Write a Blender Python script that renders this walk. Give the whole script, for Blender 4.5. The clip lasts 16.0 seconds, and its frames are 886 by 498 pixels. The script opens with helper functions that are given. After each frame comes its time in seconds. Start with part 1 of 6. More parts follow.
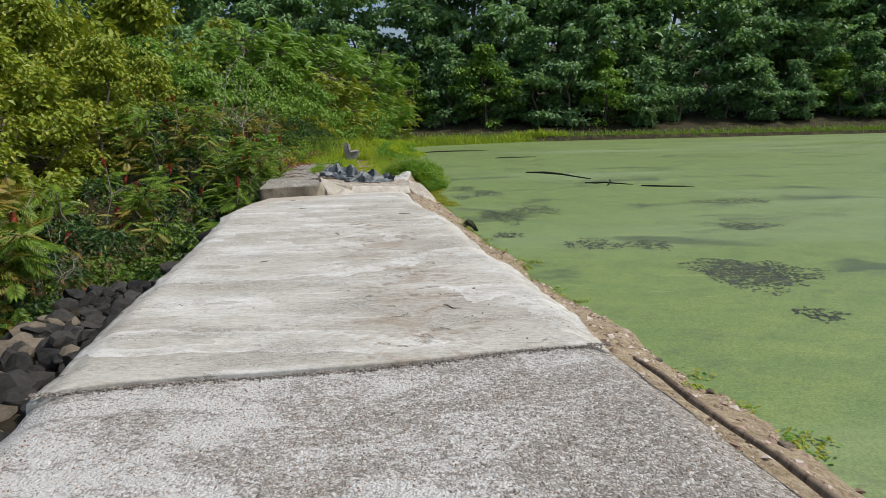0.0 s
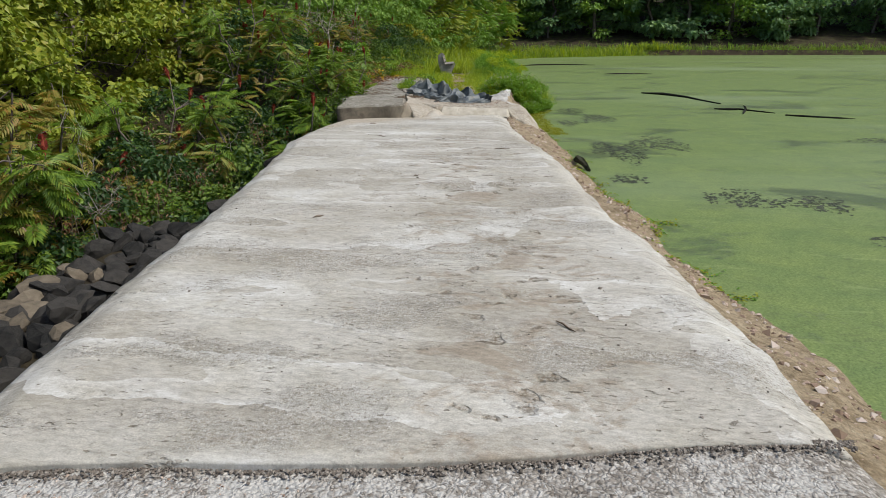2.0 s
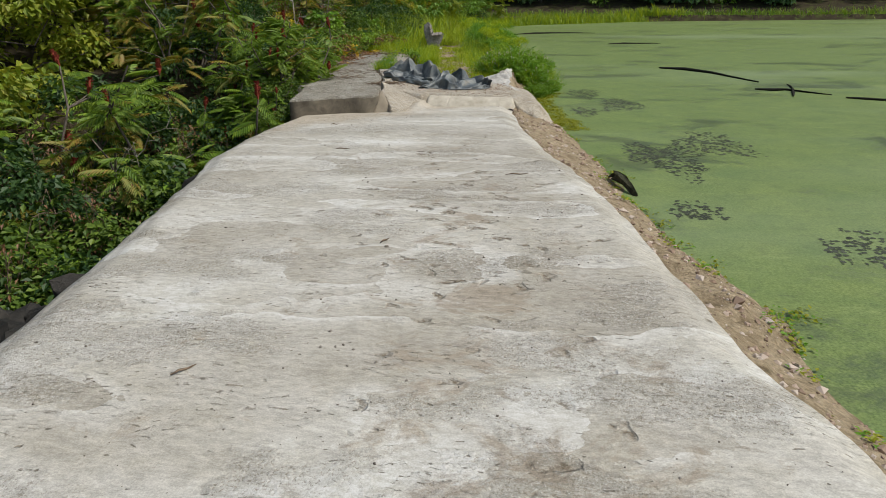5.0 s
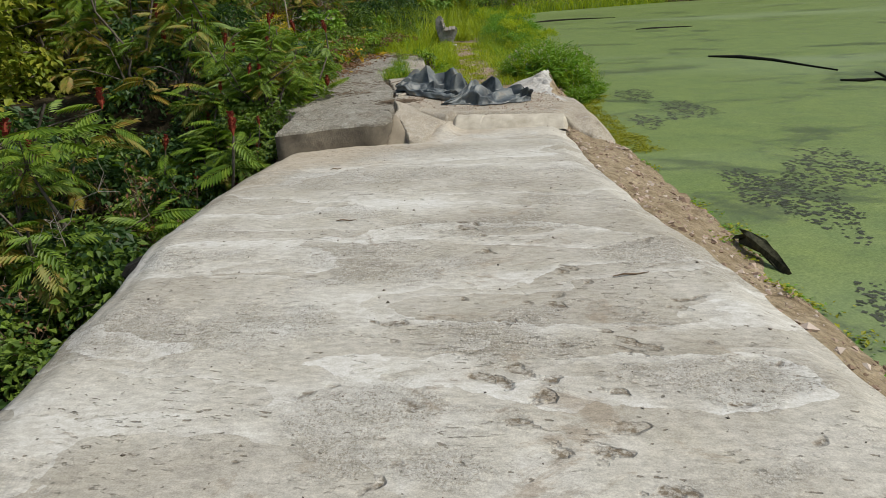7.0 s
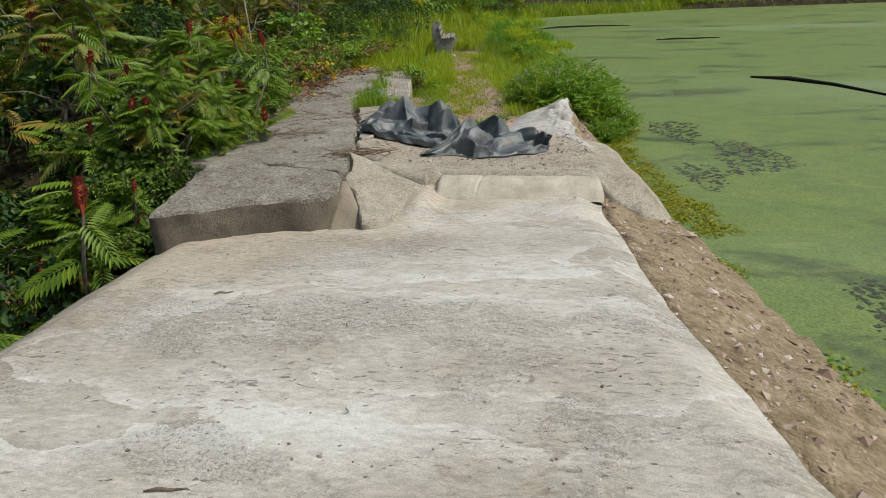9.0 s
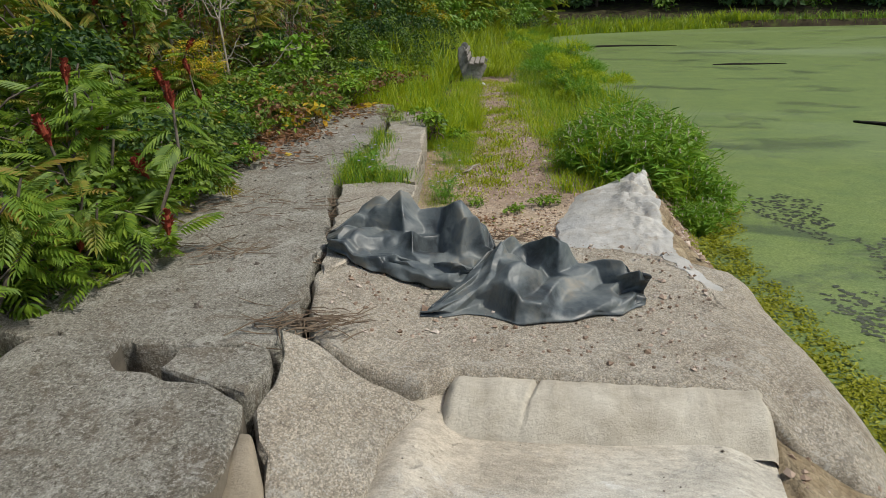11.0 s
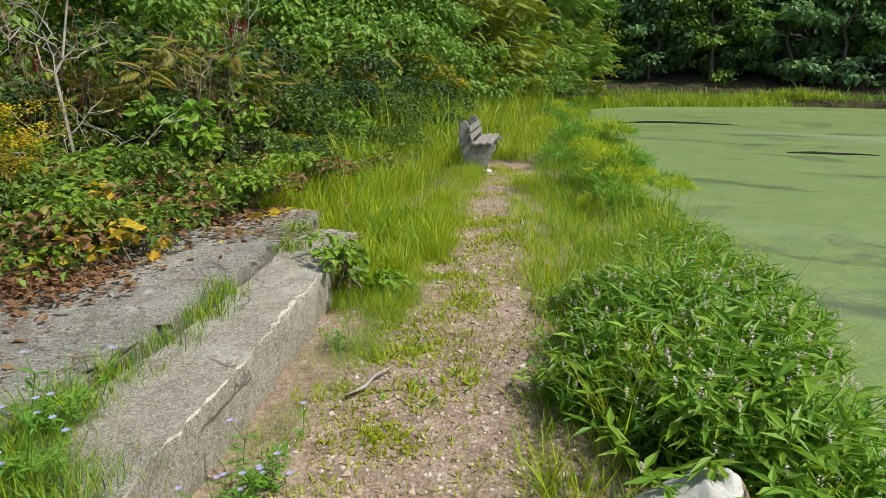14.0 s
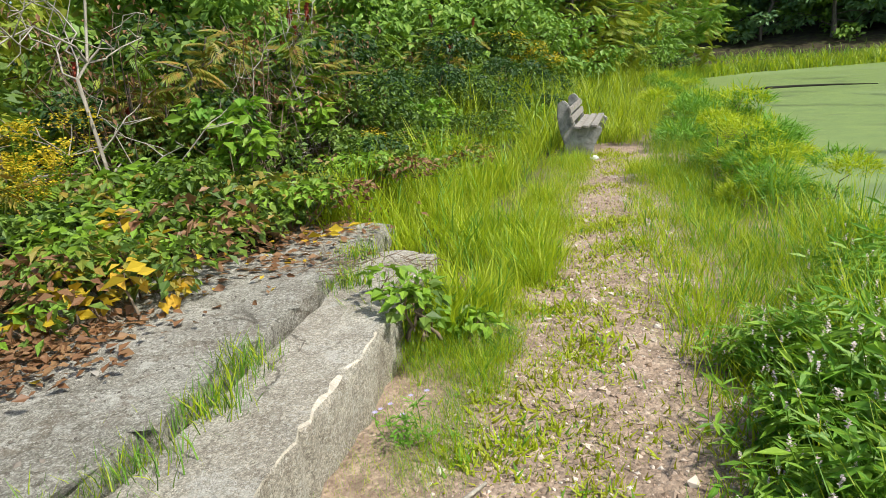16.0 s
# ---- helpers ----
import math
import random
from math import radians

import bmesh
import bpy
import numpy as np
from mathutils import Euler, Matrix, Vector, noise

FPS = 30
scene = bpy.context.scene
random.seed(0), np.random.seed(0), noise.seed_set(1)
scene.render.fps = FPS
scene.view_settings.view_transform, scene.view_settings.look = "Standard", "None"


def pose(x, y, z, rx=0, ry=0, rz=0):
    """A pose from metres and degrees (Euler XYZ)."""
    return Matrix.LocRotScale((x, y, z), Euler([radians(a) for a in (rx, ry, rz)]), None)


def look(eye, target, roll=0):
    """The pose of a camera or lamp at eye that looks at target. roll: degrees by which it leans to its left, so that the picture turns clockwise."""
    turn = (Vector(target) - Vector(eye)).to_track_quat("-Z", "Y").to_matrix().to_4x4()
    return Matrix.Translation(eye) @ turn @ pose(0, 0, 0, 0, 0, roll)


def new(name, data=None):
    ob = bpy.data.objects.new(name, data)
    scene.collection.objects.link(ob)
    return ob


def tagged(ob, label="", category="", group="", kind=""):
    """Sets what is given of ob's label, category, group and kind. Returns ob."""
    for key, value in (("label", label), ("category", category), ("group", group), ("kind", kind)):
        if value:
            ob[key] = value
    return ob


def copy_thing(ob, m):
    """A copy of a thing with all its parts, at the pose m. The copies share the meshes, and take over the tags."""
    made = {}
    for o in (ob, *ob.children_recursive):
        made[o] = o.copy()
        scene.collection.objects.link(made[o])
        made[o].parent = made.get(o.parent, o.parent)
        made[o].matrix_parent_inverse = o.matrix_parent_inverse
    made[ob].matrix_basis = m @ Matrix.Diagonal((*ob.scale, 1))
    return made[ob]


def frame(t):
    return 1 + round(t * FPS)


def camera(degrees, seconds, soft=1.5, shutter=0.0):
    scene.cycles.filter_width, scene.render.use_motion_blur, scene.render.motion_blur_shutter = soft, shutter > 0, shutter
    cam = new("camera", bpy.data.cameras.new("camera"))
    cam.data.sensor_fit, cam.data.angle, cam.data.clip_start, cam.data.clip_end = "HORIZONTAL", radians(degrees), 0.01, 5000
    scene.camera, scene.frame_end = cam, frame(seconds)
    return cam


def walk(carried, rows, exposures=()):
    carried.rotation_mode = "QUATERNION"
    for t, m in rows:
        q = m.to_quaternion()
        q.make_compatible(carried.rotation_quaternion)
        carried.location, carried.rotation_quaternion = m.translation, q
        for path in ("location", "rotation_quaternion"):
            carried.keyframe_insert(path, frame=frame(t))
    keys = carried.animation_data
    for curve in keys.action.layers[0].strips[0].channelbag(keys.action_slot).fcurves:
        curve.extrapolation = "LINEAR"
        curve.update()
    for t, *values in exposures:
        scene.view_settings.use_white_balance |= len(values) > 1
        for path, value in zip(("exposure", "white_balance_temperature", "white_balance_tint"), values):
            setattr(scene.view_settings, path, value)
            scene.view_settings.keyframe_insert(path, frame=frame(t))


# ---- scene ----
cam = camera(66.7, 16.0, soft=0.7)
PATH = [
    (0, (0.02, 0.395, 1.346), (0.015, 2.361, 0.978), -1.4),
    (0.5, (-0.047, 0.939, 1.349), (-0.211, 2.879, 0.891), -2.0),
    (1, (-0.08, 1.467, 1.337), (-0.25, 3.385, 0.797), -2.4),
    (1.5, (-0.106, 1.975, 1.354), (-0.364, 3.853, 0.716), -0.4),
    (2, (-0.122, 2.299, 1.374), (-0.395, 4.184, 0.763), -0.4),
    (2.5, (-0.129, 2.507, 1.366), (-0.428, 4.36, 0.675), -1.0),
    (3, (-0.178, 2.906, 1.324), (-0.46, 4.767, 0.649), -0.3),
    (3.5, (-0.25, 3.399, 1.299), (-0.517, 5.249, 0.589), 0.7),
    (4, (-0.322, 3.984, 1.293), (-0.544, 5.837, 0.573), -0.2),
    (4.2, (-0.331, 4.246, 1.32), (-0.554, 6.107, 0.623), -0.3),
    (6.3, (-0.953, 6.72, 1.411), (-1.272, 8.563, 0.703), -3.0),
    (6.5, (-0.992, 6.958, 1.415), (-1.33, 8.789, 0.686), -3.3),
    (7, (-1.084, 7.601, 1.414), (-1.363, 9.445, 0.693), -3.6),
    (7.5, (-1.122, 8.288, 1.395), (-1.398, 10.115, 0.631), -2.9),
    (8, (-1.177, 8.937, 1.406), (-1.434, 10.778, 0.668), -3.4),
    (8.2, (-1.186, 9.221, 1.402), (-1.437, 11.066, 0.673), -3.3),
    (10.3, (-1.408, 12.093, 1.489), (-1.751, 13.928, 0.772), -0.5),
    (10.5, (-1.452, 12.388, 1.511), (-1.818, 14.219, 0.795), -2.0),
    (11, (-1.589, 13.099, 1.503), (-1.94, 14.944, 0.816), -1.5),
    (11.3, (-1.620, 13.548, 1.481), (-1.998, 15.400, 0.824), -1.9),
    (11.5, (-1.674, 13.818, 1.478), (-2.053, 15.671, 0.828), -2.3),
    (12, (-1.676, 14.51, 1.497), (-1.932, 16.38, 0.837), -3.2),
    (12.5, (-1.562, 15.212, 1.503), (-1.734, 17.104, 0.875), -3.0),
    (13, (-1.463, 15.857, 1.548), (-1.659, 17.743, 0.909), -3.2),
    (13.3, (-1.436, 16.224, 1.563), (-1.730, 18.108, 0.964), -3.0),
    (13.5, (-1.377, 16.452, 1.493), (-1.777, 18.335, 0.949), 0.6),
    (14, (-1.4, 16.896, 1.455), (-1.883, 18.766, 0.936), 0.8),
    (14.5, (-1.418, 17.281, 1.464), (-2.007, 19.127, 0.97), 0.7),
    (15, (-1.401, 17.672, 1.435), (-2.068, 19.494, 0.95), -0.1),
    (15.5, (-1.468, 17.835, 1.448), (-2.175, 19.638, 0.949), -2.0),
    (16, (-1.775, 18.169, 1.337), (-2.531, 19.938, 0.79), -4.1),
]
walk(cam, [(t, look(eye, target, roll)) for t, eye, target, roll in PATH], exposures=[(0, .20, 6150, 10), (3.0, 0.0, 6250, 9), (7.0, -0.03, 6450, 7), (11, -0.03, 6400, 7), (12.5, 0.25, 6150, 6), (13.5, 0.3, 6250, 5), (14.5, 0.75, 6300, 5), (16.0, 0.9, 6300, 5)])

# ---------------------------------------------------------------- light
SUN = Vector((0.66, -0.10, 0.95)).normalized()
world = bpy.data.worlds.new("sky")
scene.world = world
world.use_nodes = True
wn = world.node_tree
sky = wn.nodes.new("ShaderNodeTexSky")
sky.sky_type = "NISHITA"
sky.sun_disc = False
sky.sun_elevation = math.asin(SUN.z)
sky.sun_rotation = math.atan2(SUN.x, SUN.y)
sky.dust_density = 3.0
wn.nodes["Background"].inputs["Strength"].default_value = 0.10
wn.links.new(sky.outputs[0], wn.nodes["Background"].inputs["Color"])
sun = new("sun", bpy.data.lights.new("sun", "SUN"))
sun.data.energy, sun.data.angle, sun.data.color = 2.85, radians(3), (1.0, 0.95, 0.86)
sun.matrix_world = look((0, 0, 30), Vector((0, 0, 30)) - SUN)
scene.view_settings.exposure = 0.0

# ---------------------------------------------------------------- materials


def node(nt, kind, **values):
    """A shader node; a value that is a socket is linked, other values are set."""
    n = nt.nodes.new("ShaderNode" + kind)
    for key, value in values.items():
        if key.startswith("p_"):
            setattr_plain(n, key[2:], value)
            continue
        socket = n.inputs[int(key[1:])] if key[0] == "i" and key[1:].isdigit() else n.inputs[key.replace("_", " ")]
        if isinstance(value, bpy.types.NodeSocket):
            nt.links.new(value, socket)
        else:
            socket.default_value = value
    return n


def setattr_plain(n, key, value):
    if key == "blend":
        n.blend_type = value
    elif key == "op":
        n.operation = value
    elif key == "type":
        n.data_type = value
    elif key == "feature":
        n.feature = value
    elif key == "bands":
        n.bands_direction = value


def material(name):
    m = bpy.data.materials.new(name)
    m.use_nodes = True
    nt = m.node_tree
    return m, nt, nt.nodes["Principled BSDF"]


def place(nt, scale=(1, 1, 1), turn=0.0):
    tc = node(nt, "TexCoord")
    return node(nt, "Mapping", Vector=tc.outputs["Object"], Scale=scale, Rotation=(0, 0, turn)).outputs[0]


def noise_tex(nt, vec, scale, detail=4.0, rough=0.55, warp=0.0):
    return node(nt, "TexNoise", Vector=vec, Scale=scale, Detail=detail, Roughness=rough, Distortion=warp).outputs[0]


def ramp(nt, fac, stops):
    n = node(nt, "ValToRGB", Fac=fac)
    e = n.color_ramp.elements
    while len(e) < len(stops):
        e.new(0.5)
    for k, (pos, col) in enumerate(stops):
        e[k].position = pos
        e[k].color = (*col, 1) if len(col) == 3 else col
    return n.outputs[0]


def grey(v):
    return (v, v, v)


def mix(nt, fac, a, b, blend="MIX"):
    n = nt.nodes.new("ShaderNodeMix")
    n.data_type = "RGBA"
    n.blend_type = blend
    for socket, value in ((n.inputs[0], fac), (n.inputs[6], a), (n.inputs[7], b)):
        if isinstance(value, bpy.types.NodeSocket):
            nt.links.new(value, socket)
        elif isinstance(value, tuple) and len(value) == 3:
            socket.default_value = (*value, 1)
        else:
            socket.default_value = value
    return n.outputs[2]


def relief(nt, bsdf, height, strength=0.5, distance=0.01):
    b = node(nt, "Bump", Height=height, Strength=strength, Distance=distance)
    nt.links.new(b.outputs[0], bsdf.inputs["Normal"])


def paint(nt, bsdf, colour, rough=0.8, spec=0.3):
    if isinstance(colour, bpy.types.NodeSocket):
        nt.links.new(colour, bsdf.inputs["Base Color"])
    else:
        bsdf.inputs["Base Color"].default_value = (*colour, 1)
    if isinstance(rough, bpy.types.NodeSocket):
        nt.links.new(rough, bsdf.inputs["Roughness"])
    else:
        bsdf.inputs["Roughness"].default_value = rough
    bsdf.inputs["Specular IOR Level"].default_value = spec


def leaf_material(name, colours, through_light=0.35, rough=0.5):
    """Leaves: each one has a tint of its own, and lets some light through."""
    m, nt, bsdf = material(name)
    geo = node(nt, "NewGeometry")
    rnd = geo.outputs["Random Per Island"]
    stops = [(k / max(1, len(colours) - 1), c) for k, c in enumerate(colours)]
    patchy = noise_tex(nt, place(nt), 1.3, 2)
    fac = node(nt, "Math", i0=rnd, i1=patchy, p_op="ADD")
    fac = node(nt, "Math", i0=fac.outputs[0], i1=0.52, p_op="MULTIPLY").outputs[0]
    col = ramp(nt, fac, stops)
    paint(nt, bsdf, col, rough, 0.35)
    tr = node(nt, "BsdfTranslucent", Color=mix(nt, 1.0, col, (1.0, 1.0, 0.55), "MULTIPLY"))
    both = node(nt, "MixShader", Fac=through_light)
    nt.links.new(bsdf.outputs[0], both.inputs[1])
    nt.links.new(tr.outputs[0], both.inputs[2])
    nt.links.new(both.outputs[0], nt.nodes["Material Output"].inputs["Surface"])
    return m


def new_concrete():
    """Fresh concrete floated by hand: overlapping smooth lobes with raised pale rims, gritty patches, dents, a trodden track."""
    m, nt, b = material("poured_concrete")
    vec = place(nt)
    sep = node(nt, "SeparateXYZ", Vector=node(nt, "TexCoord").outputs["Object"])

    def math2(op, a, c):
        return node(nt, "Math", i0=a, i1=c, p_op=op).outputs[0]

    def warped(scale, turn, size, detail, amount):
        w = node(nt, "TexNoise", Vector=vec, Scale=size, Detail=detail, Roughness=0.5).outputs["Color"]
        w = node(nt, "VectorMath", i0=w, i1=(amount, amount, 0.0), p_op="MULTIPLY").outputs[0]
        return node(nt, "VectorMath", i0=place(nt, scale, turn), i1=w, p_op="ADD").outputs[0]

    # two layers of trowel sweeps: each fades away from a crisp pale lip
    sweep = math2("FRACT", math2("MULTIPLY", noise_tex(nt, warped((0.30, 1.15, 1), 0.16, 2.4, 7.0, 0.42), 0.8, 1.2, 0.4), 4.6), 0.0)
    sweep2 = math2("FRACT", math2("MULTIPLY", noise_tex(nt, warped((0.40, 1.5, 1), -0.22, 3.4, 7.0, 0.34), 1.1, 1.2, 0.4), 3.7), 0.0)
    broad = noise_tex(nt, place(nt, (0.7, 1.1, 1)), 0.9, 4, 0.55)
    f = math2("ADD", math2("MULTIPLY", sweep, 0.18), math2("MULTIPLY", sweep2, 0.12))
    f = math2("ADD", f, math2("MULTIPLY", math2("SUBTRACT", broad, 0.28), 1.25))
    base = ramp(nt, f, [(0.10, (0.35, 0.325, 0.275)), (0.32, (0.42, 0.397, 0.346)), (0.50, (0.485, 0.466, 0.416)), (0.72, (0.58, 0.57, 0.53))])
    tint = noise_tex(nt, vec, 3.3, 6, 0.65)
    base = mix(nt, 0.40, base, ramp(nt, tint, [(0.3, (0.40, 0.38, 0.32)), (0.7, (0.58, 0.58, 0.59))]), "OVERLAY")
    # pale drawn-up lips, broken here and there
    gap = noise_tex(nt, vec, 2.2, 5, 0.65)
    edge = mix(nt, 1.0, ramp(nt, sweep, [(0.78, grey(0.0)), (0.96, grey(0.5)), (1.0, grey(0.65))]), ramp(nt, gap, [(0.42, grey(0)), (0.52, grey(1))]), "MULTIPLY")
    edge2 = mix(nt, 1.0, ramp(nt, sweep2, [(0.80, grey(0.0)), (0.96, grey(0.32)), (1.0, grey(0.4))]), ramp(nt, gap, [(0.48, grey(1)), (0.58, grey(0))]), "MULTIPLY")
    rims = mix(nt, 1.0, edge, edge2, "LIGHTEN")
    base = mix(nt, rims, base, (0.66, 0.65, 0.61))
    # rough zones where the float did not close the surface
    zone = noise_tex(nt, warped((0.8, 1.5, 1), 0.1, 3.0, 4.0, 0.35), 1.15, 6, 0.62)
    zone = ramp(nt, zone, [(0.50, grey(0)), (0.57, grey(1))])
    grit = noise_tex(nt, vec, 62, 4, 0.8)
    dark = mix(nt, 1.0, ramp(nt, grit, [(0.40, grey(0.7)), (0.46, grey(0))]), zone, "MULTIPLY")
    pale = mix(nt, 1.0, ramp(nt, grit, [(0.56, grey(0)), (0.62, grey(0.8))]), zone, "MULTIPLY")
    base = mix(nt, dark, base, (0.235, 0.20, 0.15))
    base = mix(nt, pale, base, (0.61, 0.59, 0.545))
    # torn flakes drawn along the strokes
    flake = noise_tex(nt, warped((0.9, 2.6, 1), 0.2, 5.0, 3.0, 0.12), 17, 5, 0.7)
    where = ramp(nt, noise_tex(nt, place(nt, (0.9, 1.4, 1), 0.3), 1.7, 4, 0.6), [(0.50, grey(0)), (0.60, grey(1))])
    torn = mix(nt, 1.0, ramp(nt, flake, [(0.60, grey(0)), (0.63, grey(0.85))]), where, "MULTIPLY")
    base = mix(nt, torn, base, (0.27, 0.235, 0.185))
    # trodden track with brown dirt and dents
    track = math2("ADD", math2("MULTIPLY", sep.outputs["Y"], 0.17), sep.outputs["X"])
    track = node(nt, "Math", i0=math2("SUBTRACT", track, 0.72), p_op="ABSOLUTE").outputs[0]
    trod = node(nt, "MapRange", Value=track, i1=1.2, i2=0.15).outputs[0]
    trod = math2("MULTIPLY", trod, node(nt, "MapRange", Value=sep.outputs["Y"], i1=13.0, i2=8.0).outputs[0])
    dirt = math2("ADD", noise_tex(nt, place(nt, (1, 1.3, 1)), 2.4, 7, 0.72, 0.6), math2("MULTIPLY", trod, 0.13))
    base = mix(nt, ramp(nt, dirt, [(0.62, grey(0)), (0.71, grey(0.6))]), base, (0.28, 0.225, 0.16))
    dent_v = node(nt, "TexVoronoi", Vector=warped((1, 1.5, 1), 0.3, 5.0, 5.0, 0.42), Scale=5.2)
    pick = node(nt, "SeparateColor", Color=dent_v.outputs["Color"]).outputs[2]
    dent = mix(nt, 1.0, ramp(nt, dent_v.outputs["Distance"], [(0.20, grey(1)), (0.31, grey(0))]), ramp(nt, math2("ADD", pick, math2("MULTIPLY", trod, 0.50)), [(0.90, grey(0)), (0.93, grey(1))]), "MULTIPLY")
    rough_in = ramp(nt, noise_tex(nt, vec, 30, 4, 0.75), [(0.42, grey(0.1)), (0.58, grey(1))])
    base = mix(nt, mix(nt, 1.0, mix(nt, 1.0, dent, rough_in, "MULTIPLY"), grey(1.0), "MULTIPLY"), base, (0.19, 0.155, 0.11))
    # sparse pits
    pit_v = node(nt, "TexVoronoi", Vector=warped((0.8, 1.8, 1), 0.2, 12.0, 4.0, 0.12), Scale=19.0)
    pp = node(nt, "SeparateColor", Color=pit_v.outputs["Color"]).outputs[0]
    pit = mix(nt, 1.0, ramp(nt, pit_v.outputs["Distance"], [(0.13, grey(0.85)), (0.20, grey(0))]), ramp(nt, pp, [(0.78, grey(0)), (0.80, grey(1))]), "MULTIPLY")
    base = mix(nt, pit, base, (0.22, 0.19, 0.145))
    # cream mortar coat in front of the step, flaking at its edge
    coat = math2("ADD", math2("MULTIPLY", math2("SUBTRACT", sep.outputs["Y"], 14.45), 1.1), math2("MULTIPLY", math2("SUBTRACT", noise_tex(nt, vec, 3.0, 7, 0.7), 0.5), 2.4))
    coat = mix(nt, 1.0, ramp(nt, coat, [(0.48, grey(0)), (0.52, grey(0.85))]), ramp(nt, noise_tex(nt, vec, 7, 6, 0.7), [(0.38, grey(0.2)), (0.44, grey(1))]), "MULTIPLY")
    base = mix(nt, coat, base, (0.54, 0.505, 0.43))
    dust = math2("ADD", math2("SUBTRACT", math2("MULTIPLY", sep.outputs["Y"], 0.8), 11.05), math2("MULTIPLY", math2("ADD", sep.outputs["X"], 2.2), -0.8))
    dust = math2("ADD", dust, math2("MULTIPLY", math2("SUBTRACT", noise_tex(nt, vec, 1.8, 6, 0.65), 0.5), 2.6))
    base = mix(nt, ramp(nt, dust, [(0.1, grey(0)), (0.8, grey(0.7))]), base, (0.44, 0.375, 0.285))
    chatter = noise_tex(nt, place(nt, (0.7, 1.6, 1), 0.12), 24, 6, 0.75)
    base = mix(nt, 0.5, base, ramp(nt, chatter, [(0.36, grey(0.30)), (0.5, grey(0.5)), (0.64, grey(0.70))]), "OVERLAY")
    fine = noise_tex(nt, vec, 140, 3, 0.7)
    base = mix(nt, 0.40, base, ramp(nt, fine, [(0.3, grey(0.25)), (0.7, grey(0.75))]), "OVERLAY")
    paint(nt, b, base, 0.86, 0.22)
    h = mix(nt, 1.0, mix(nt, 1.0, grit, zone, "MULTIPLY"), math2("MULTIPLY", f, 0.6), "ADD")
    h = mix(nt, 0.6, h, rims, "ADD")
    h = mix(nt, 0.9, h, torn, "SUBTRACT")
    h = mix(nt, 1.0, h, dent, "SUBTRACT")
    h = mix(nt, 0.7, h, pit, "SUBTRACT")
    relief(nt, b, h, 0.8, 0.014)
    return m


def aggregate():
    m, nt, b = material("exposed_aggregate")
    vec = place(nt)
    jit = node(nt, "TexNoise", Vector=vec, Scale=22.0, Detail=3.0).outputs["Color"]
    v = node(nt, "TexVoronoi", Vector=node(nt, "VectorMath", i0=vec, i1=node(nt, "VectorMath", i0=jit, i1=(0.05, 0.05, 0.0), p_op="MULTIPLY").outputs[0], p_op="ADD").outputs[0], Scale=62.0)
    tone = node(nt, "SeparateColor", Color=v.outputs["Color"]).outputs[0]
    col = ramp(nt, tone, [(0.0, (0.17, 0.15, 0.125)), (0.3, (0.29, 0.26, 0.22)), (0.7, (0.40, 0.37, 0.325)), (1.0, (0.56, 0.53, 0.48))])
    gap = ramp(nt, v.outputs["Distance"], [(0.35, grey(0)), (0.75, grey(0.4))])
    col = mix(nt, gap, col, (0.13, 0.115, 0.10))
    smear = noise_tex(nt, place(nt, (0.8, 1.2, 1)), 1.9, 7, 0.72, 0.7)
    fine = noise_tex(nt, vec, 34, 4, 0.7)
    sepa = node(nt, "SeparateXYZ", Vector=node(nt, "TexCoord").outputs["Object"])
    smear = node(nt, "Math", i0=smear, i1=node(nt, "Math", i0=sepa.outputs["X"], i1=-0.06, p_op="MULTIPLY").outputs[0], p_op="ADD").outputs[0]
    lim = node(nt, "Math", i0=smear, i1=node(nt, "Math", i0=fine, i1=0.75, p_op="MULTIPLY").outputs[0], p_op="ADD").outputs[0]
    col = mix(nt, ramp(nt, lim, [(0.87, grey(0)), (1.02, grey(0.7))]), col, (0.62, 0.605, 0.565))
    pit = noise_tex(nt, vec, 33, 6, 0.75, 0.4)
    col = mix(nt, ramp(nt, pit, [(0.58, grey(0)), (0.65, grey(0.75))]), col, (0.12, 0.10, 0.08))
    paint(nt, b, col, 0.9, 0.2)
    inv = node(nt, "Math", i0=1.0, i1=v.outputs["Distance"], p_op="SUBTRACT").outputs[0]
    relief(nt, b, inv, 0.9, 0.012)
    return m


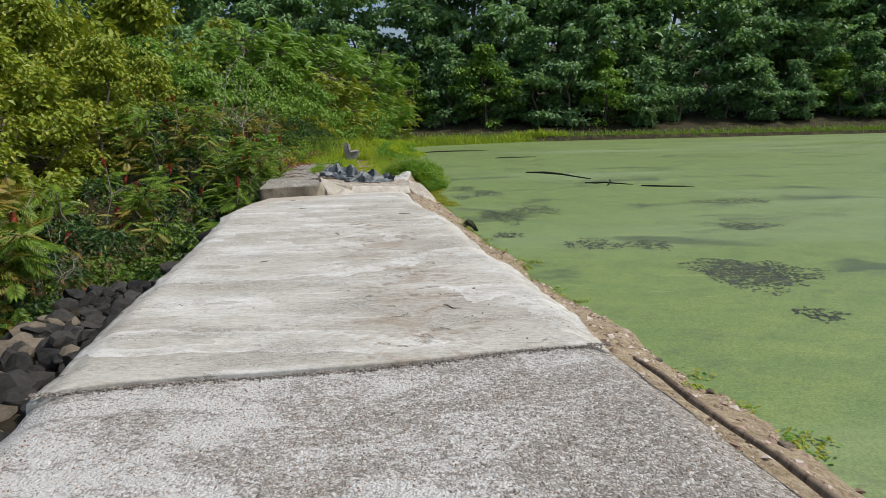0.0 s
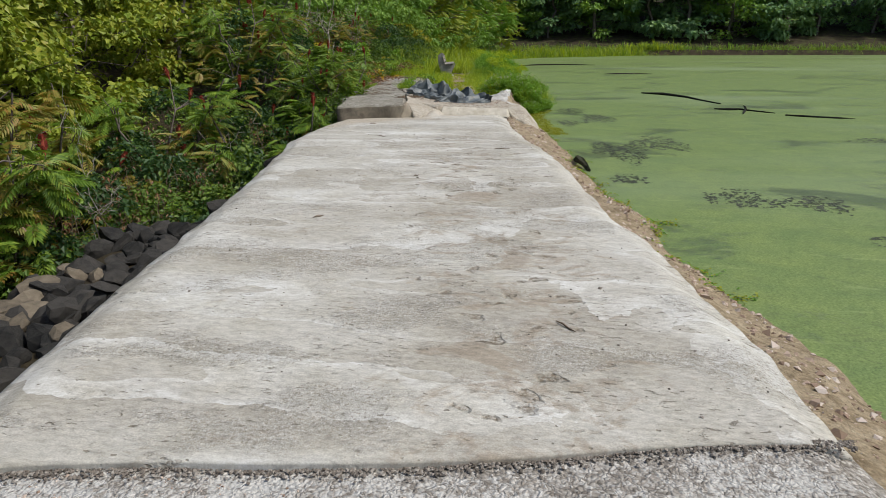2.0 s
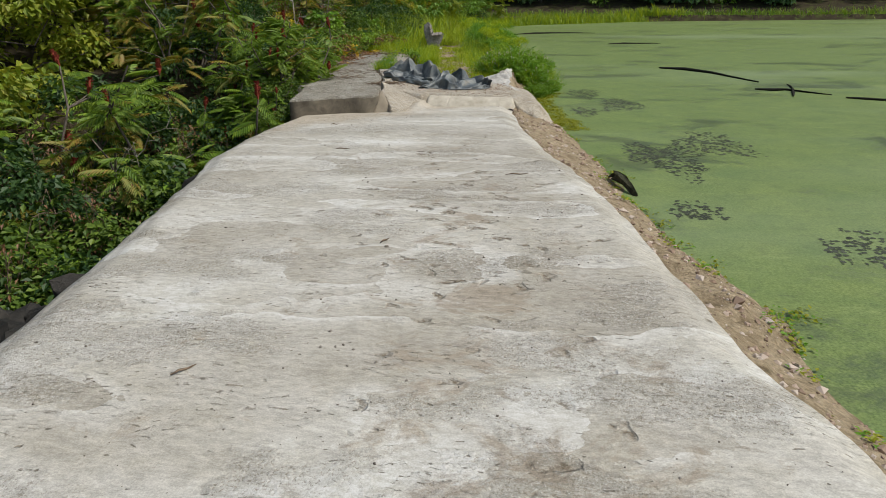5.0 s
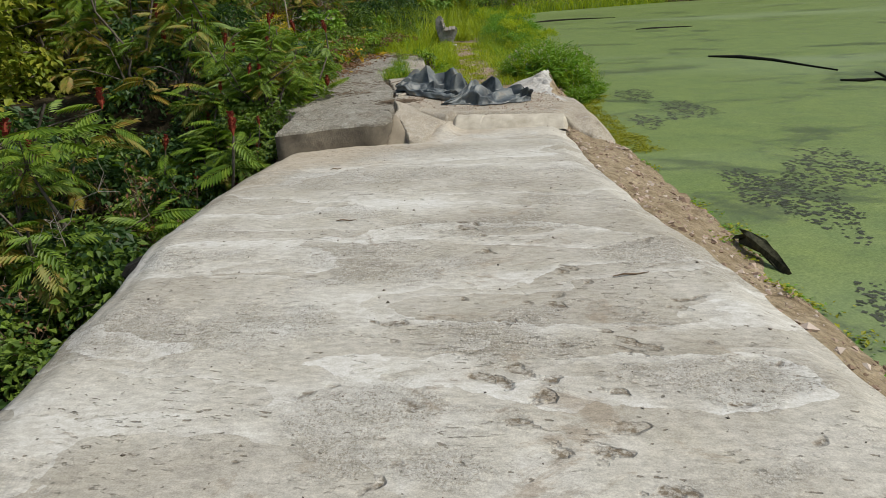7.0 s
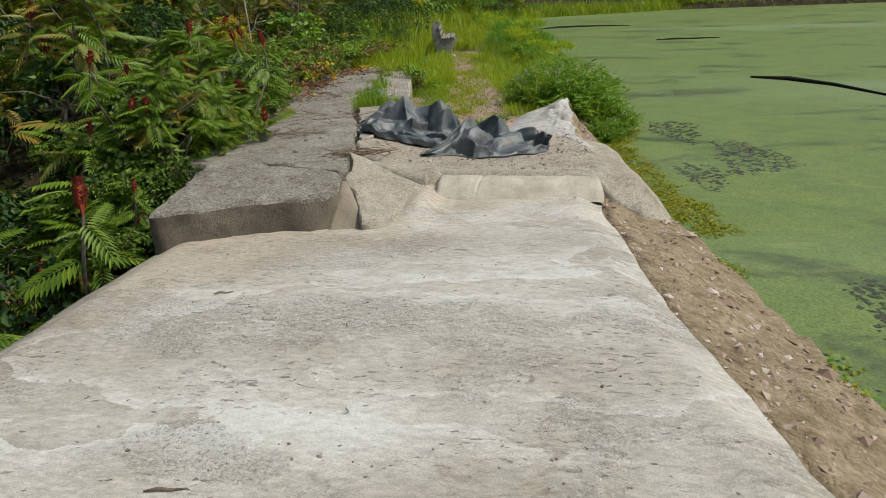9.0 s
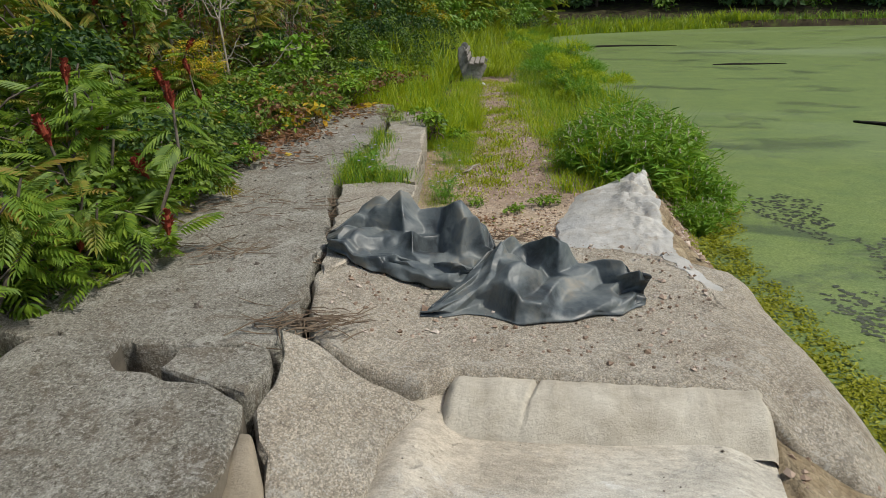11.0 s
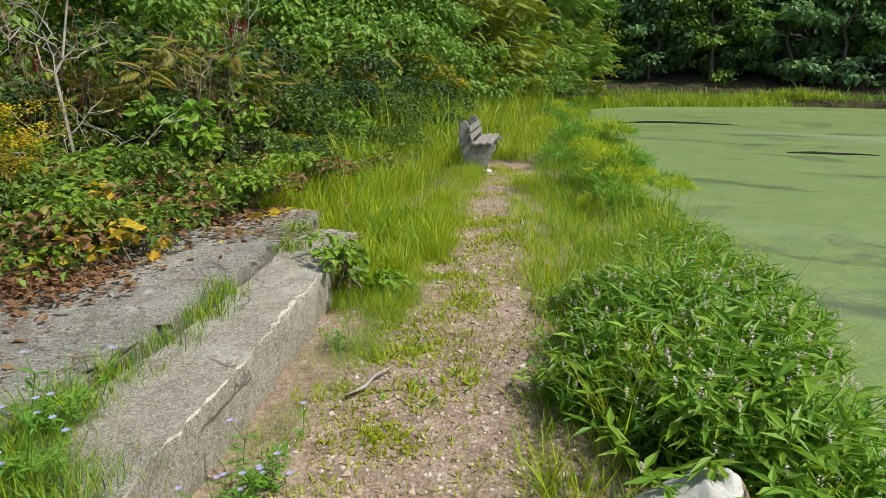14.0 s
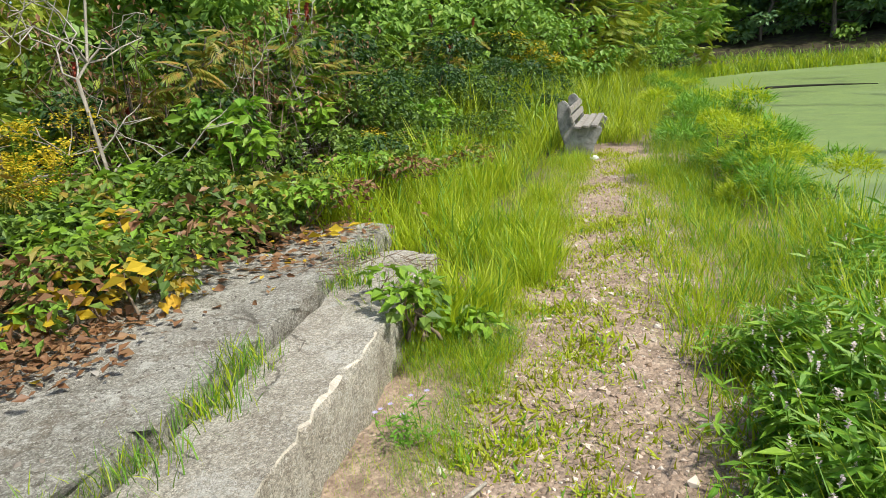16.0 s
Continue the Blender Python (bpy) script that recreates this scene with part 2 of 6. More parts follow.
def old_concrete(name="weathered_concrete", warm=0.0, dirt=1.0):
    m, nt, b = material(name)
    vec = place(nt)
    big = noise_tex(nt, vec, 2.4, 8, 0.72, 0.6)
    col = ramp(nt, big, [(0.3, (0.215 + warm * 0.09, 0.197 + warm * 0.065, 0.158 + warm * 0.045)), (0.5, (0.305 + warm * 0.11, 0.285 + warm * 0.085, 0.235 + warm * 0.06)), (0.7, (0.41 + warm * 0.09, 0.39 + warm * 0.07, 0.335 + warm * 0.05))])
    v = node(nt, "TexVoronoi", Vector=vec, Scale=150.0)
    tone = node(nt, "SeparateColor", Color=v.outputs["Color"]).outputs[1]
    col = mix(nt, 0.55, col, ramp(nt, tone, [(0.0, grey(0.18)), (0.6, grey(0.5)), (1.0, grey(0.9))]), "OVERLAY")
    stain = noise_tex(nt, vec, 4.2, 6, 0.7, 1.0)
    col = mix(nt, ramp(nt, stain, [(0.52, grey(0)), (0.62, grey(0.6 * dirt))]), col, (0.17, 0.135, 0.095))
    col = mix(nt, ramp(nt, noise_tex(nt, vec, 5.0, 7, 0.75), [(0.57, grey(0)), (0.63, grey(0.6))]), col, (0.54, 0.515, 0.455))
    paint(nt, b, col, 0.92, 0.2)
    sand = noise_tex(nt, vec, 130, 4, 0.7)
    col = mix(nt, 0.45, col, ramp(nt, sand, [(0.3, grey(0.25)), (0.7, grey(0.75))]), "OVERLAY")
    drag = noise_tex(nt, place(nt, (1, 0.45, 1), 0.9), 16, 8, 0.78, 0.4)
    col = mix(nt, ramp(nt, drag, [(0.56, grey(0)), (0.7, grey(0.4 * dirt))]), col, (0.13, 0.115, 0.09))
    paint(nt, b, col, 0.92, 0.2)
    spot = noise_tex(nt, vec, 19, 7, 0.75, 0.5)
    col = mix(nt, ramp(nt, spot, [(0.57, grey(0)), (0.60, grey(0.75 * dirt))]), col, (0.11, 0.092, 0.068))
    pale = noise_tex(nt, vec, 60, 5, 0.8)
    col = mix(nt, ramp(nt, pale, [(0.55, grey(0)), (0.60, grey(0.7))]), col, (0.60, 0.57, 0.51))
    col = mix(nt, ramp(nt, pale, [(0.38, grey(0.7 * dirt)), (0.43, grey(0))]), col, (0.09, 0.078, 0.06))
    split = node(nt, "VectorMath", i0=vec, i1=node(nt, "VectorMath", i0=node(nt, "TexNoise", Vector=vec, Scale=3.5, Detail=6.0).outputs["Color"], i1=(0.6, 0.6, 0.0), p_op="MULTIPLY").outputs[0], p_op="ADD").outputs[0]
    crack = node(nt, "TexVoronoi", Vector=split, Scale=0.9, p_feature="DISTANCE_TO_EDGE").outputs["Distance"]
    crack = ramp(nt, crack, [(0.0, grey(0.85)), (0.006, grey(0.7)), (0.011, grey(0))])
    crack = mix(nt, 1.0, crack, ramp(nt, noise_tex(nt, vec, 0.8, 3), [(0.54, grey(0)), (0.60, grey(0.8))]), "MULTIPLY")
    col = mix(nt, crack, col, (0.08, 0.068, 0.052))
    paint(nt, b, col, 0.92, 0.2)
    h = mix(nt, 0.5, noise_tex(nt, vec, 30, 10, 0.85), drag, "ADD")
    h = mix(nt, 0.35, h, v.outputs["Distance"], "SUBTRACT")
    h = mix(nt, 0.6, h, crack, "SUBTRACT")
    relief(nt, b, h, 0.9, 0.016)
    return m


def soil_material():
    """The ground: sandy earth near the masonry, leaf litter and humus elsewhere."""
    m, nt, b = material("earth")
    vec = place(nt)
    sep = node(nt, "SeparateXYZ", Vector=node(nt, "TexCoord").outputs["Object"])
    big = noise_tex(nt, vec, 2.6, 6, 0.6, 0.6)
    sand = ramp(nt, big, [(0.3, (0.38, 0.285, 0.20)), (0.5, (0.54, 0.43, 0.31)), (0.7, (0.66, 0.555, 0.43))])
    dull = ramp(nt, noise_tex(nt, vec, 5.5, 8, 0.72, 0.8), [(0.32, (0.15, 0.11, 0.065)), (0.45, (0.275, 0.215, 0.135)), (0.6, (0.37, 0.30, 0.20)), (0.75, (0.46, 0.385, 0.27))])
    inner = node(nt, "MapRange", Value=sep.outputs["Y"], i1=15.8, i2=17.4).outputs[0]
    outer = node(nt, "MapRange", Value=sep.outputs["X"], i1=-0.8, i2=-1.4).outputs[0]
    sand = mix(nt, mix(nt, 1.0, inner, outer, "MULTIPLY"), dull, sand)
    worn = ramp(nt, noise_tex(nt, vec, 9, 6, 0.7), [(0.3, (0.20, 0.14, 0.10)), (0.55, (0.36, 0.265, 0.195)), (0.75, (0.50, 0.395, 0.305))])
    sand = mix(nt, node(nt, "MapRange", Value=node(nt, "Math", i0=sep.outputs["Y"], i1=big, p_op="ADD").outputs[0], i1=18.7, i2=19.6).outputs[0], sand, worn)
    v = node(nt, "TexVoronoi", Vector=vec, Scale=45.0)
    tone = node(nt, "SeparateColor", Color=v.outputs["Color"]).outputs[0]
    sand = mix(nt, 0.5, sand, ramp(nt, tone, [(0, grey(0.3)), (1, grey(0.7))]), "OVERLAY")
    humus = ramp(nt, big, [(0.3, (0.025, 0.02, 0.012)), (0.6, (0.06, 0.048, 0.028)), (0.8, (0.10, 0.08, 0.04))])
    moss = ramp(nt, big, [(0.3, (0.05, 0.07, 0.015)), (0.7, (0.12, 0.15, 0.03))])
    edge = node(nt, "Math", i0=sep.outputs["X"], i1=node(nt, "Math", i0=big, i1=0.8, p_op="MULTIPLY").outputs[0], p_op="ADD").outputs[0]
    ravine = node(nt, "MapRange", Value=sep.outputs["Y"], i1=14.6, i2=13.2).outputs[0]
    edge = node(nt, "Math", i0=edge, i1=node(nt, "Math", i0=ravine, i1=2.2, p_op="MULTIPLY").outputs[0], p_op="SUBTRACT").outputs[0]
    left = node(nt, "MapRange", Value=edge, i1=-3.6, i2=-2.9)
    far = node(nt, "MapRange", Value=sep.outputs["Y"], i1=28.0, i2=32.0)
    keep = node(nt, "Math", i0=left.outputs[0], i1=node(nt, "Math", i0=1.0, i1=far.outputs[0], p_op="SUBTRACT").outputs[0], p_op="MULTIPLY").outputs[0]
    col = mix(nt, keep, humus, sand)
    col = mix(nt, mix(nt, 1.0, ramp(nt, noise_tex(nt, vec, 1.7, 5, 0.7), [(0.52, grey(0)), (0.6, grey(0.6))]), far.outputs[0], "MULTIPLY"), col, moss)
    paint(nt, b, col, 0.95, 0.15)
    h = mix(nt, 0.5, noise_tex(nt, vec, 24, 6, 0.7), v.outputs["Distance"], "SUBTRACT")
    relief(nt, b, h, 1.0, 0.02)
    return m


def white_concrete():
    m, nt, b = material("white_mortar")
    vec = place(nt)
    n1 = noise_tex(nt, vec, 3.2, 6, 0.6, 0.7)
    col = ramp(nt, n1, [(0.33, (0.37, 0.345, 0.30)), (0.5, (0.49, 0.47, 0.425)), (0.66, (0.65, 0.635, 0.595))])
    col = mix(nt, ramp(nt, noise_tex(nt, vec, 4.0, 6, 0.7, 0.8), [(0.53, grey(0)), (0.63, grey(0.7))]), col, (0.36, 0.30, 0.225))
    col = mix(nt, ramp(nt, noise_tex(nt, place(nt, (1, 0.6, 1), 0.4), 2.1, 5, 0.6, 0.8), [(0.44, grey(0)), (0.56, grey(0.6))]), col, (0.44, 0.44, 0.43))
    smear = noise_tex(nt, place(nt, (1.6, 0.5, 1), 0.5), 6.0, 7, 0.72, 0.6)
    col = mix(nt, ramp(nt, smear, [(0.50, grey(0)), (0.53, grey(0.5))]), col, (0.50, 0.49, 0.46))
    col = mix(nt, ramp(nt, noise_tex(nt, vec, 34, 6, 0.75), [(0.60, grey(0)), (0.64, grey(0.7))]), col, (0.27, 0.225, 0.17))
    paint(nt, b, col, 0.85, 0.25)
    relief(nt, b, mix(nt, 0.6, noise_tex(nt, vec, 11, 9, 0.75, 0.5), noise_tex(nt, vec, 38, 5, 0.7), "ADD"), 0.7, 0.014)
    return m


def stone_material(name, dark, light, scale=5.0, rough=0.8):
    m, nt, b = material(name)
    vec = place(nt)
    info = node(nt, "ObjectInfo")
    n1 = noise_tex(nt, vec, scale, 6, 0.65, 0.4)
    f = node(nt, "Math", i0=n1, i1=node(nt, "Math", i0=info.outputs["Random"], i1=0.3, p_op="MULTIPLY").outputs[0], p_op="ADD").outputs[0]
    paint(nt, b, ramp(nt, f, [(0.4, dark), (0.9, light)]), rough, 0.3)
    relief(nt, b, noise_tex(nt, vec, scale * 8, 6, 0.7), 0.7, 0.015)
    return m


def pebble_material(name, colours):
    m, nt, b = material(name)
    rnd = node(nt, "NewGeometry").outputs["Random Per Island"]
    col = ramp(nt, rnd, [(k / (len(colours) - 1), c) for k, c in enumerate(colours)])
    paint(nt, b, col, 0.85, 0.3)
    relief(nt, b, noise_tex(nt, place(nt), 120, 3), 0.4, 0.003)
    return m


def bark_material(name, dark, light):
    m, nt, b = material(name)
    n1 = noise_tex(nt, place(nt, (1, 1, 0.25)), 22, 5, 0.65, 0.5)
    paint(nt, b, ramp(nt, n1, [(0.35, dark), (0.65, light)]), 0.85, 0.2)
    relief(nt, b, n1, 0.7, 0.01)
    return m


def tarp_material():
    m, nt, b = material("tarpaulin")
    vec = place(nt)
    n1 = noise_tex(nt, vec, 4.0, 6, 0.65, 0.6)
    col = ramp(nt, n1, [(0.36, (0.035, 0.041, 0.044)), (0.47, (0.095, 0.112, 0.118)), (0.58, (0.15, 0.168, 0.168)), (0.70, (0.235, 0.22, 0.18))])
    dust = noise_tex(nt, vec, 2.4, 5, 0.7, 0.8)
    col = mix(nt, ramp(nt, dust, [(0.55, grey(0)), (0.72, grey(0.55))]), col, (0.24, 0.22, 0.18))
    paint(nt, b, col, ramp(nt, n1, [(0.3, grey(0.34)), (0.7, grey(0.6))]), 0.5)
    bent = node(nt, "VectorMath", i0=vec, i1=node(nt, "VectorMath", i0=node(nt, "TexNoise", Vector=vec, Scale=6.0, Detail=3.0).outputs["Color"], i1=(0.16, 0.16, 0.16), p_op="MULTIPLY").outputs[0], p_op="ADD").outputs[0]
    fold = node(nt, "TexVoronoi", Vector=bent, Scale=6.5, p_feature="DISTANCE_TO_EDGE").outputs["Distance"]
    fold2 = node(nt, "TexVoronoi", Vector=bent, Scale=15.0).outputs["Distance"]
    h = mix(nt, 0.35, fold, fold2, "ADD")
    h = mix(nt, 0.15, h, noise_tex(nt, vec, 40, 4, 0.6), "ADD")
    relief(nt, b, h, 0.35, 0.02)
    return m


def duckweed_material():
    """Still pond water under a skin of duckweed, torn open in places."""
    m, nt, b = material("duckweed_water")
    vec = place(nt)
    fine = noise_tex(nt, vec, 55, 3, 0.7)
    mid = noise_tex(nt, place(nt, (1, 1.2, 1)), 1.8, 5, 0.6, 0.4)
    col = ramp(nt, fine, [(0.3, (0.105, 0.14, 0.045)), (0.5, (0.175, 0.222, 0.085)), (0.72, (0.26, 0.30, 0.135))])
    col = mix(nt, ramp(nt, noise_tex(nt, place(nt, (1, 1.5, 1)), 6.0, 7, 0.75, 0.5), [(0.52, grey(0)), (0.66, grey(0.45))]), col, (0.09, 0.105, 0.055))
    col = mix(nt, ramp(nt, noise_tex(nt, place(nt, (0.5, 1.6, 1), 0.1), 3.0, 7, 0.75, 0.3), [(0.60, grey(0)), (0.64, grey(0.35))]), col, (0.34, 0.37, 0.19))
    col = mix(nt, 0.5, col, ramp(nt, mid, [(0.3, (0.30, 0.42, 0.22)), (0.7, (0.62, 0.66, 0.34))]), "OVERLAY")
    pale = noise_tex(nt, place(nt, (0.05, 0.16, 1), 0.1), 1.0, 5, 0.6, 0.6)
    col = mix(nt, ramp(nt, pale, [(0.5, grey(0)), (0.66, grey(0.5))]), col, (0.25, 0.31, 0.17))
    thin = noise_tex(nt, place(nt, (0.75, 1.1, 1), 0.25), 0.55, 6, 0.66, 0.6)
    near = node(nt, "SeparateXYZ", Vector=node(nt, "TexCoord").outputs["Object"])
    bits = noise_tex(nt, place(nt, (1, 1.4, 1)), 9.0, 5, 0.75)
    speck = node(nt, "Math", i0=thin, i1=node(nt, "Math", i0=bits, i1=0.30, p_op="MULTIPLY").outputs[0], p_op="ADD").outputs[0]
    hole = ramp(nt, speck, [(0.70, grey(0)), (0.80, grey(0.55))])
    streak = noise_tex(nt, place(nt, (0.10, 0.8, 1), 0.12), 0.8, 5, 0.6, 0.5)
    sk = ramp(nt, streak, [(0.63, grey(0)), (0.69, grey(0.12))])
    away = node(nt, "MapRange", Value=near.outputs["X"], i1=9.0, i2=22.0)
    sk = mix(nt, 1.0, sk, away.outputs[0], "MULTIPLY")
    hole = mix(nt, 1.0, hole, sk, "LIGHTEN")
    col = mix(nt, hole, col, (0.055, 0.065, 0.045))
    rough = ramp(nt, hole, [(0.0, grey(0.55)), (1.0, grey(0.2))])
    paint(nt, b, col, rough, 0.4)
    relief(nt, b, fine, 0.25, 0.006)
    return m


def bench_material():
    m, nt, b = material("cast_stone")
    vec = place(nt)
    n1 = noise_tex(nt, vec, 9, 6, 0.7, 0.5)
    paint(nt, b, ramp(nt, n1, [(0.3, (0.14, 0.13, 0.115)), (0.5, (0.30, 0.285, 0.26)), (0.7, (0.46, 0.44, 0.41))]), 0.9, 0.2)
    relief(nt, b, noise_tex(nt, vec, 70, 5, 0.7), 0.6, 0.006)
    return m


M_NEW, M_AGG, M_OLD, M_WARM, M_SOIL, M_MORTAR = new_concrete(), aggregate(), old_concrete(), old_concrete("stained_concrete", 1.4, 0.45), soil_material(), white_concrete()
M_KERB = old_concrete("kerb_concrete", 0.9, 0.6)
M_TROWEL = stone_material("trowelled_mortar", (0.21, 0.175, 0.125), (0.38, 0.325, 0.245), 4.0, 0.9)
M_STEP = stone_material("brushed_mortar", (0.33, 0.285, 0.215), (0.62, 0.575, 0.48), 6.0, 0.9)
M_PAPER = stone_material("white_paper", (0.62, 0.62, 0.60), (0.82, 0.82, 0.80), 8.0, 0.7)
# damp brown block sides, with the front face's shade put into the colour
M_STAIN_SHADE = stone_material("damp_shaded_concrete", (0.055, 0.047, 0.036), (0.21, 0.18, 0.135), 6.0, 0.9)
M_MOSSY = bark_material("mossy_wood", (0.02, 0.022, 0.012), (0.08, 0.078, 0.045))
M_ROCK = stone_material("dark_riprap", (0.012, 0.012, 0.011), (0.062, 0.056, 0.048))
M_TAN = stone_material("tan_rock", (0.09, 0.072, 0.05), (0.23, 0.19, 0.135))
M_GRAVEL = pebble_material("gravel", [(0.19, 0.13, 0.09), (0.33, 0.235, 0.17), (0.46, 0.355, 0.28), (0.60, 0.52, 0.45)])
M_GRIT = pebble_material("grit", [(0.10, 0.085, 0.07), (0.20, 0.17, 0.14), (0.34, 0.31, 0.27)])
M_BARK = bark_material("grey_bark", (0.07, 0.055, 0.042), (0.20, 0.17, 0.14))
M_PALE = bark_material("pale_bark", (0.22, 0.19, 0.15), (0.42, 0.38, 0.32))
M_TWIG = bark_material("dry_twig", (0.11, 0.075, 0.05), (0.26, 0.20, 0.14))
M_LOG = bark_material("wet_log", (0.008, 0.008, 0.006), (0.03, 0.028, 0.02))
M_MUD = stone_material("sunken_weed", (0.05, 0.058, 0.036), (0.10, 0.11, 0.075), 3.0, 0.6)
M_TARP, M_WATER, M_BENCH = tarp_material(), duckweed_material(), bench_material()
M_SLAT = bark_material("weathered_slat", (0.17, 0.15, 0.13), (0.36, 0.33, 0.29))
L_SUMAC = leaf_material("sumac_leaf", [(0.055, 0.115, 0.013), (0.118, 0.210, 0.020), (0.195, 0.295, 0.027), (0.325, 0.385, 0.042)])
L_OLIVE = leaf_material("olive_leaf", [(0.13, 0.20, 0.022), (0.215, 0.29, 0.030), (0.31, 0.35, 0.036), (0.42, 0.325, 0.046)])
L_AUTUMN = leaf_material("autumn_leaf", [(0.13, 0.19, 0.028), (0.22, 0.25, 0.035), (0.32, 0.25, 0.045), (0.38, 0.16, 0.045)])
L_BUSH = leaf_material("bush_leaf", [(0.045, 0.088, 0.016), (0.090, 0.160, 0.024), (0.160, 0.246, 0.035), (0.270, 0.365, 0.050)])
L_BRIGHT = leaf_material("bright_leaf", [(0.136, 0.248, 0.021), (0.199, 0.343, 0.027), (0.303, 0.438, 0.043)])
# darker green that puts the thicket's deep shade into the leaf colour
L_DARK = leaf_material("painted_shade_leaf", [(0.026, 0.060, 0.018), (0.044, 0.096, 0.026), (0.078, 0.146, 0.036)])
L_FAR = leaf_material("forest_leaf", [(0.10, 0.19, 0.10), (0.16, 0.285, 0.13), (0.225, 0.37, 0.145), (0.34, 0.46, 0.175)], 0.36)
L_TREE = leaf_material("tree_leaf", [(0.10, 0.20, 0.036), (0.155, 0.285, 0.046), (0.22, 0.36, 0.052), (0.33, 0.42, 0.062)], 0.35)
L_GRASS = leaf_material("grass_blade", [(0.27, 0.37, 0.015), (0.38, 0.475, 0.020), (0.47, 0.55, 0.028), (0.56, 0.58, 0.055)], 0.52)
L_COOL = leaf_material("cool_grass", [(0.103, 0.239, 0.023), (0.161, 0.332, 0.033), (0.242, 0.424, 0.050)], 0.4)
L_REED = leaf_material("shore_reed", [(0.167, 0.272, 0.030), (0.240, 0.351, 0.038), (0.324, 0.408, 0.055)], 0.4)
L_ALGA = leaf_material("algae", [(0.15, 0.17, 0.010), (0.27, 0.29, 0.013), (0.38, 0.38, 0.025)], 0.25)
L_DRY = leaf_material("dry_leaf", [(0.13, 0.06, 0.03), (0.22, 0.11, 0.05), (0.30, 0.19, 0.09)], 0.2)
L_YELLOW = leaf_material("yellow_leaf", [(0.45, 0.30, 0.02), (0.58, 0.42, 0.03), (0.60, 0.30, 0.03)], 0.35)
L_GOLD = leaf_material("goldenrod_bloom", [(0.52, 0.40, 0.02), (0.66, 0.51, 0.03)], 0.3)
L_PINK = leaf_material("smartweed_bloom", [(0.52, 0.42, 0.38), (0.62, 0.53, 0.50), (0.58, 0.40, 0.40)], 0.2)
L_BLUE = leaf_material("chicory_bloom", [(0.42, 0.38, 0.66), (0.52, 0.48, 0.72)], 0.3)
L_RED = leaf_material("sumac_cone", [(0.14, 0.018, 0.014), (0.24, 0.035, 0.02), (0.30, 0.07, 0.03)], 0.0, 0.8)

# ---------------------------------------------------------------- building helpers
WATER = -0.54


def grid_mesh(name, verts, faces, mats, index=None, smooth=False):
    """A mesh from arrays: verts (n, 3), faces (m, 3 or 4), one material number a face."""
    me = bpy.data.meshes.new(name)
    verts, faces = np.asarray(verts, np.float32), np.asarray(faces, np.int32)
    k = faces.shape[1]
    me.vertices.add(len(verts))
    me.vertices.foreach_set("co", verts.ravel())
    me.loops.add(faces.size)
    me.loops.foreach_set("vertex_index", faces.ravel())
    me.polygons.add(len(faces))
    me.polygons.foreach_set("loop_start", np.arange(0, faces.size, k, dtype=np.int32))
    if index is not None:
        me.polygons.foreach_set("material_index", np.asarray(index, np.int32))
    me.polygons.foreach_set("use_smooth", np.full(len(faces), smooth))
    for m in mats:
        me.materials.append(m)
    me.update(calc_edges=True)
    me.validate()
    return me


def part(name, bm, mat, parent, label=""):
    me = bpy.data.meshes.new(name)
    bm.to_mesh(me)
    bm.free()
    me.materials.append(mat)
    return child(name, me, parent, label)


def child(name, me, parent, label=""):
    ob = new(name, me)
    ob.parent = parent
    if label:
        tagged(ob, label)
    return ob


def stamp(verts, faces, mats):
    """Copies of a small shape under each 4x4 matrix, as one pair of arrays."""
    verts, faces = np.asarray(verts, float), np.asarray(faces)
    v = np.einsum("kij,nj->kni", mats[:, :3, :3], verts) + mats[:, None, :3, 3]
    f = faces[None] + (np.arange(len(mats)) * len(verts))[:, None, None]
    return v.reshape(-1, 3), f.reshape(-1, faces.shape[1])


def poses(pos, heading, pitch, roll, size):
    """Matrices: the shape's y axis points along heading (radians from +y, to the left) and pitch (up)."""
    pos = np.asarray(pos, float)
    n = len(pos)
    heading, pitch, roll, size = (np.broadcast_to(np.asarray(a, float), n) for a in (heading, pitch, roll, size))
    fwd = np.stack([-np.sin(heading) * np.cos(pitch), np.cos(heading) * np.cos(pitch), np.sin(pitch)], 1)
    side = np.stack([np.cos(heading), np.sin(heading), np.zeros(n)], 1)
    up = np.cross(side, fwd)
    s2 = side * np.cos(roll)[:, None] + up * np.sin(roll)[:, None]
    u2 = np.cross(s2, fwd)
    out = np.zeros((n, 4, 4))
    out[:, :3, 0], out[:, :3, 1], out[:, :3, 2], out[:, :3, 3] = s2 * size[:, None], fwd * size[:, None], u2 * size[:, None], pos
    out[:, 3, 3] = 1
    return out


def merge(chunks):
    """Several (verts, faces, material number) as one mesh's arrays."""
    vs, fs, ms, base = [], [], [], 0
    for v, f, m in chunks:
        vs.append(v)
        fs.append(f + base)
        ms.append(np.full(len(f), m))
        base += len(v)
    return np.concatenate(vs), np.concatenate(fs), np.concatenate(ms)


def along(y, table):
    ys, xs = zip(*table)
    return np.interp(y, ys, xs)


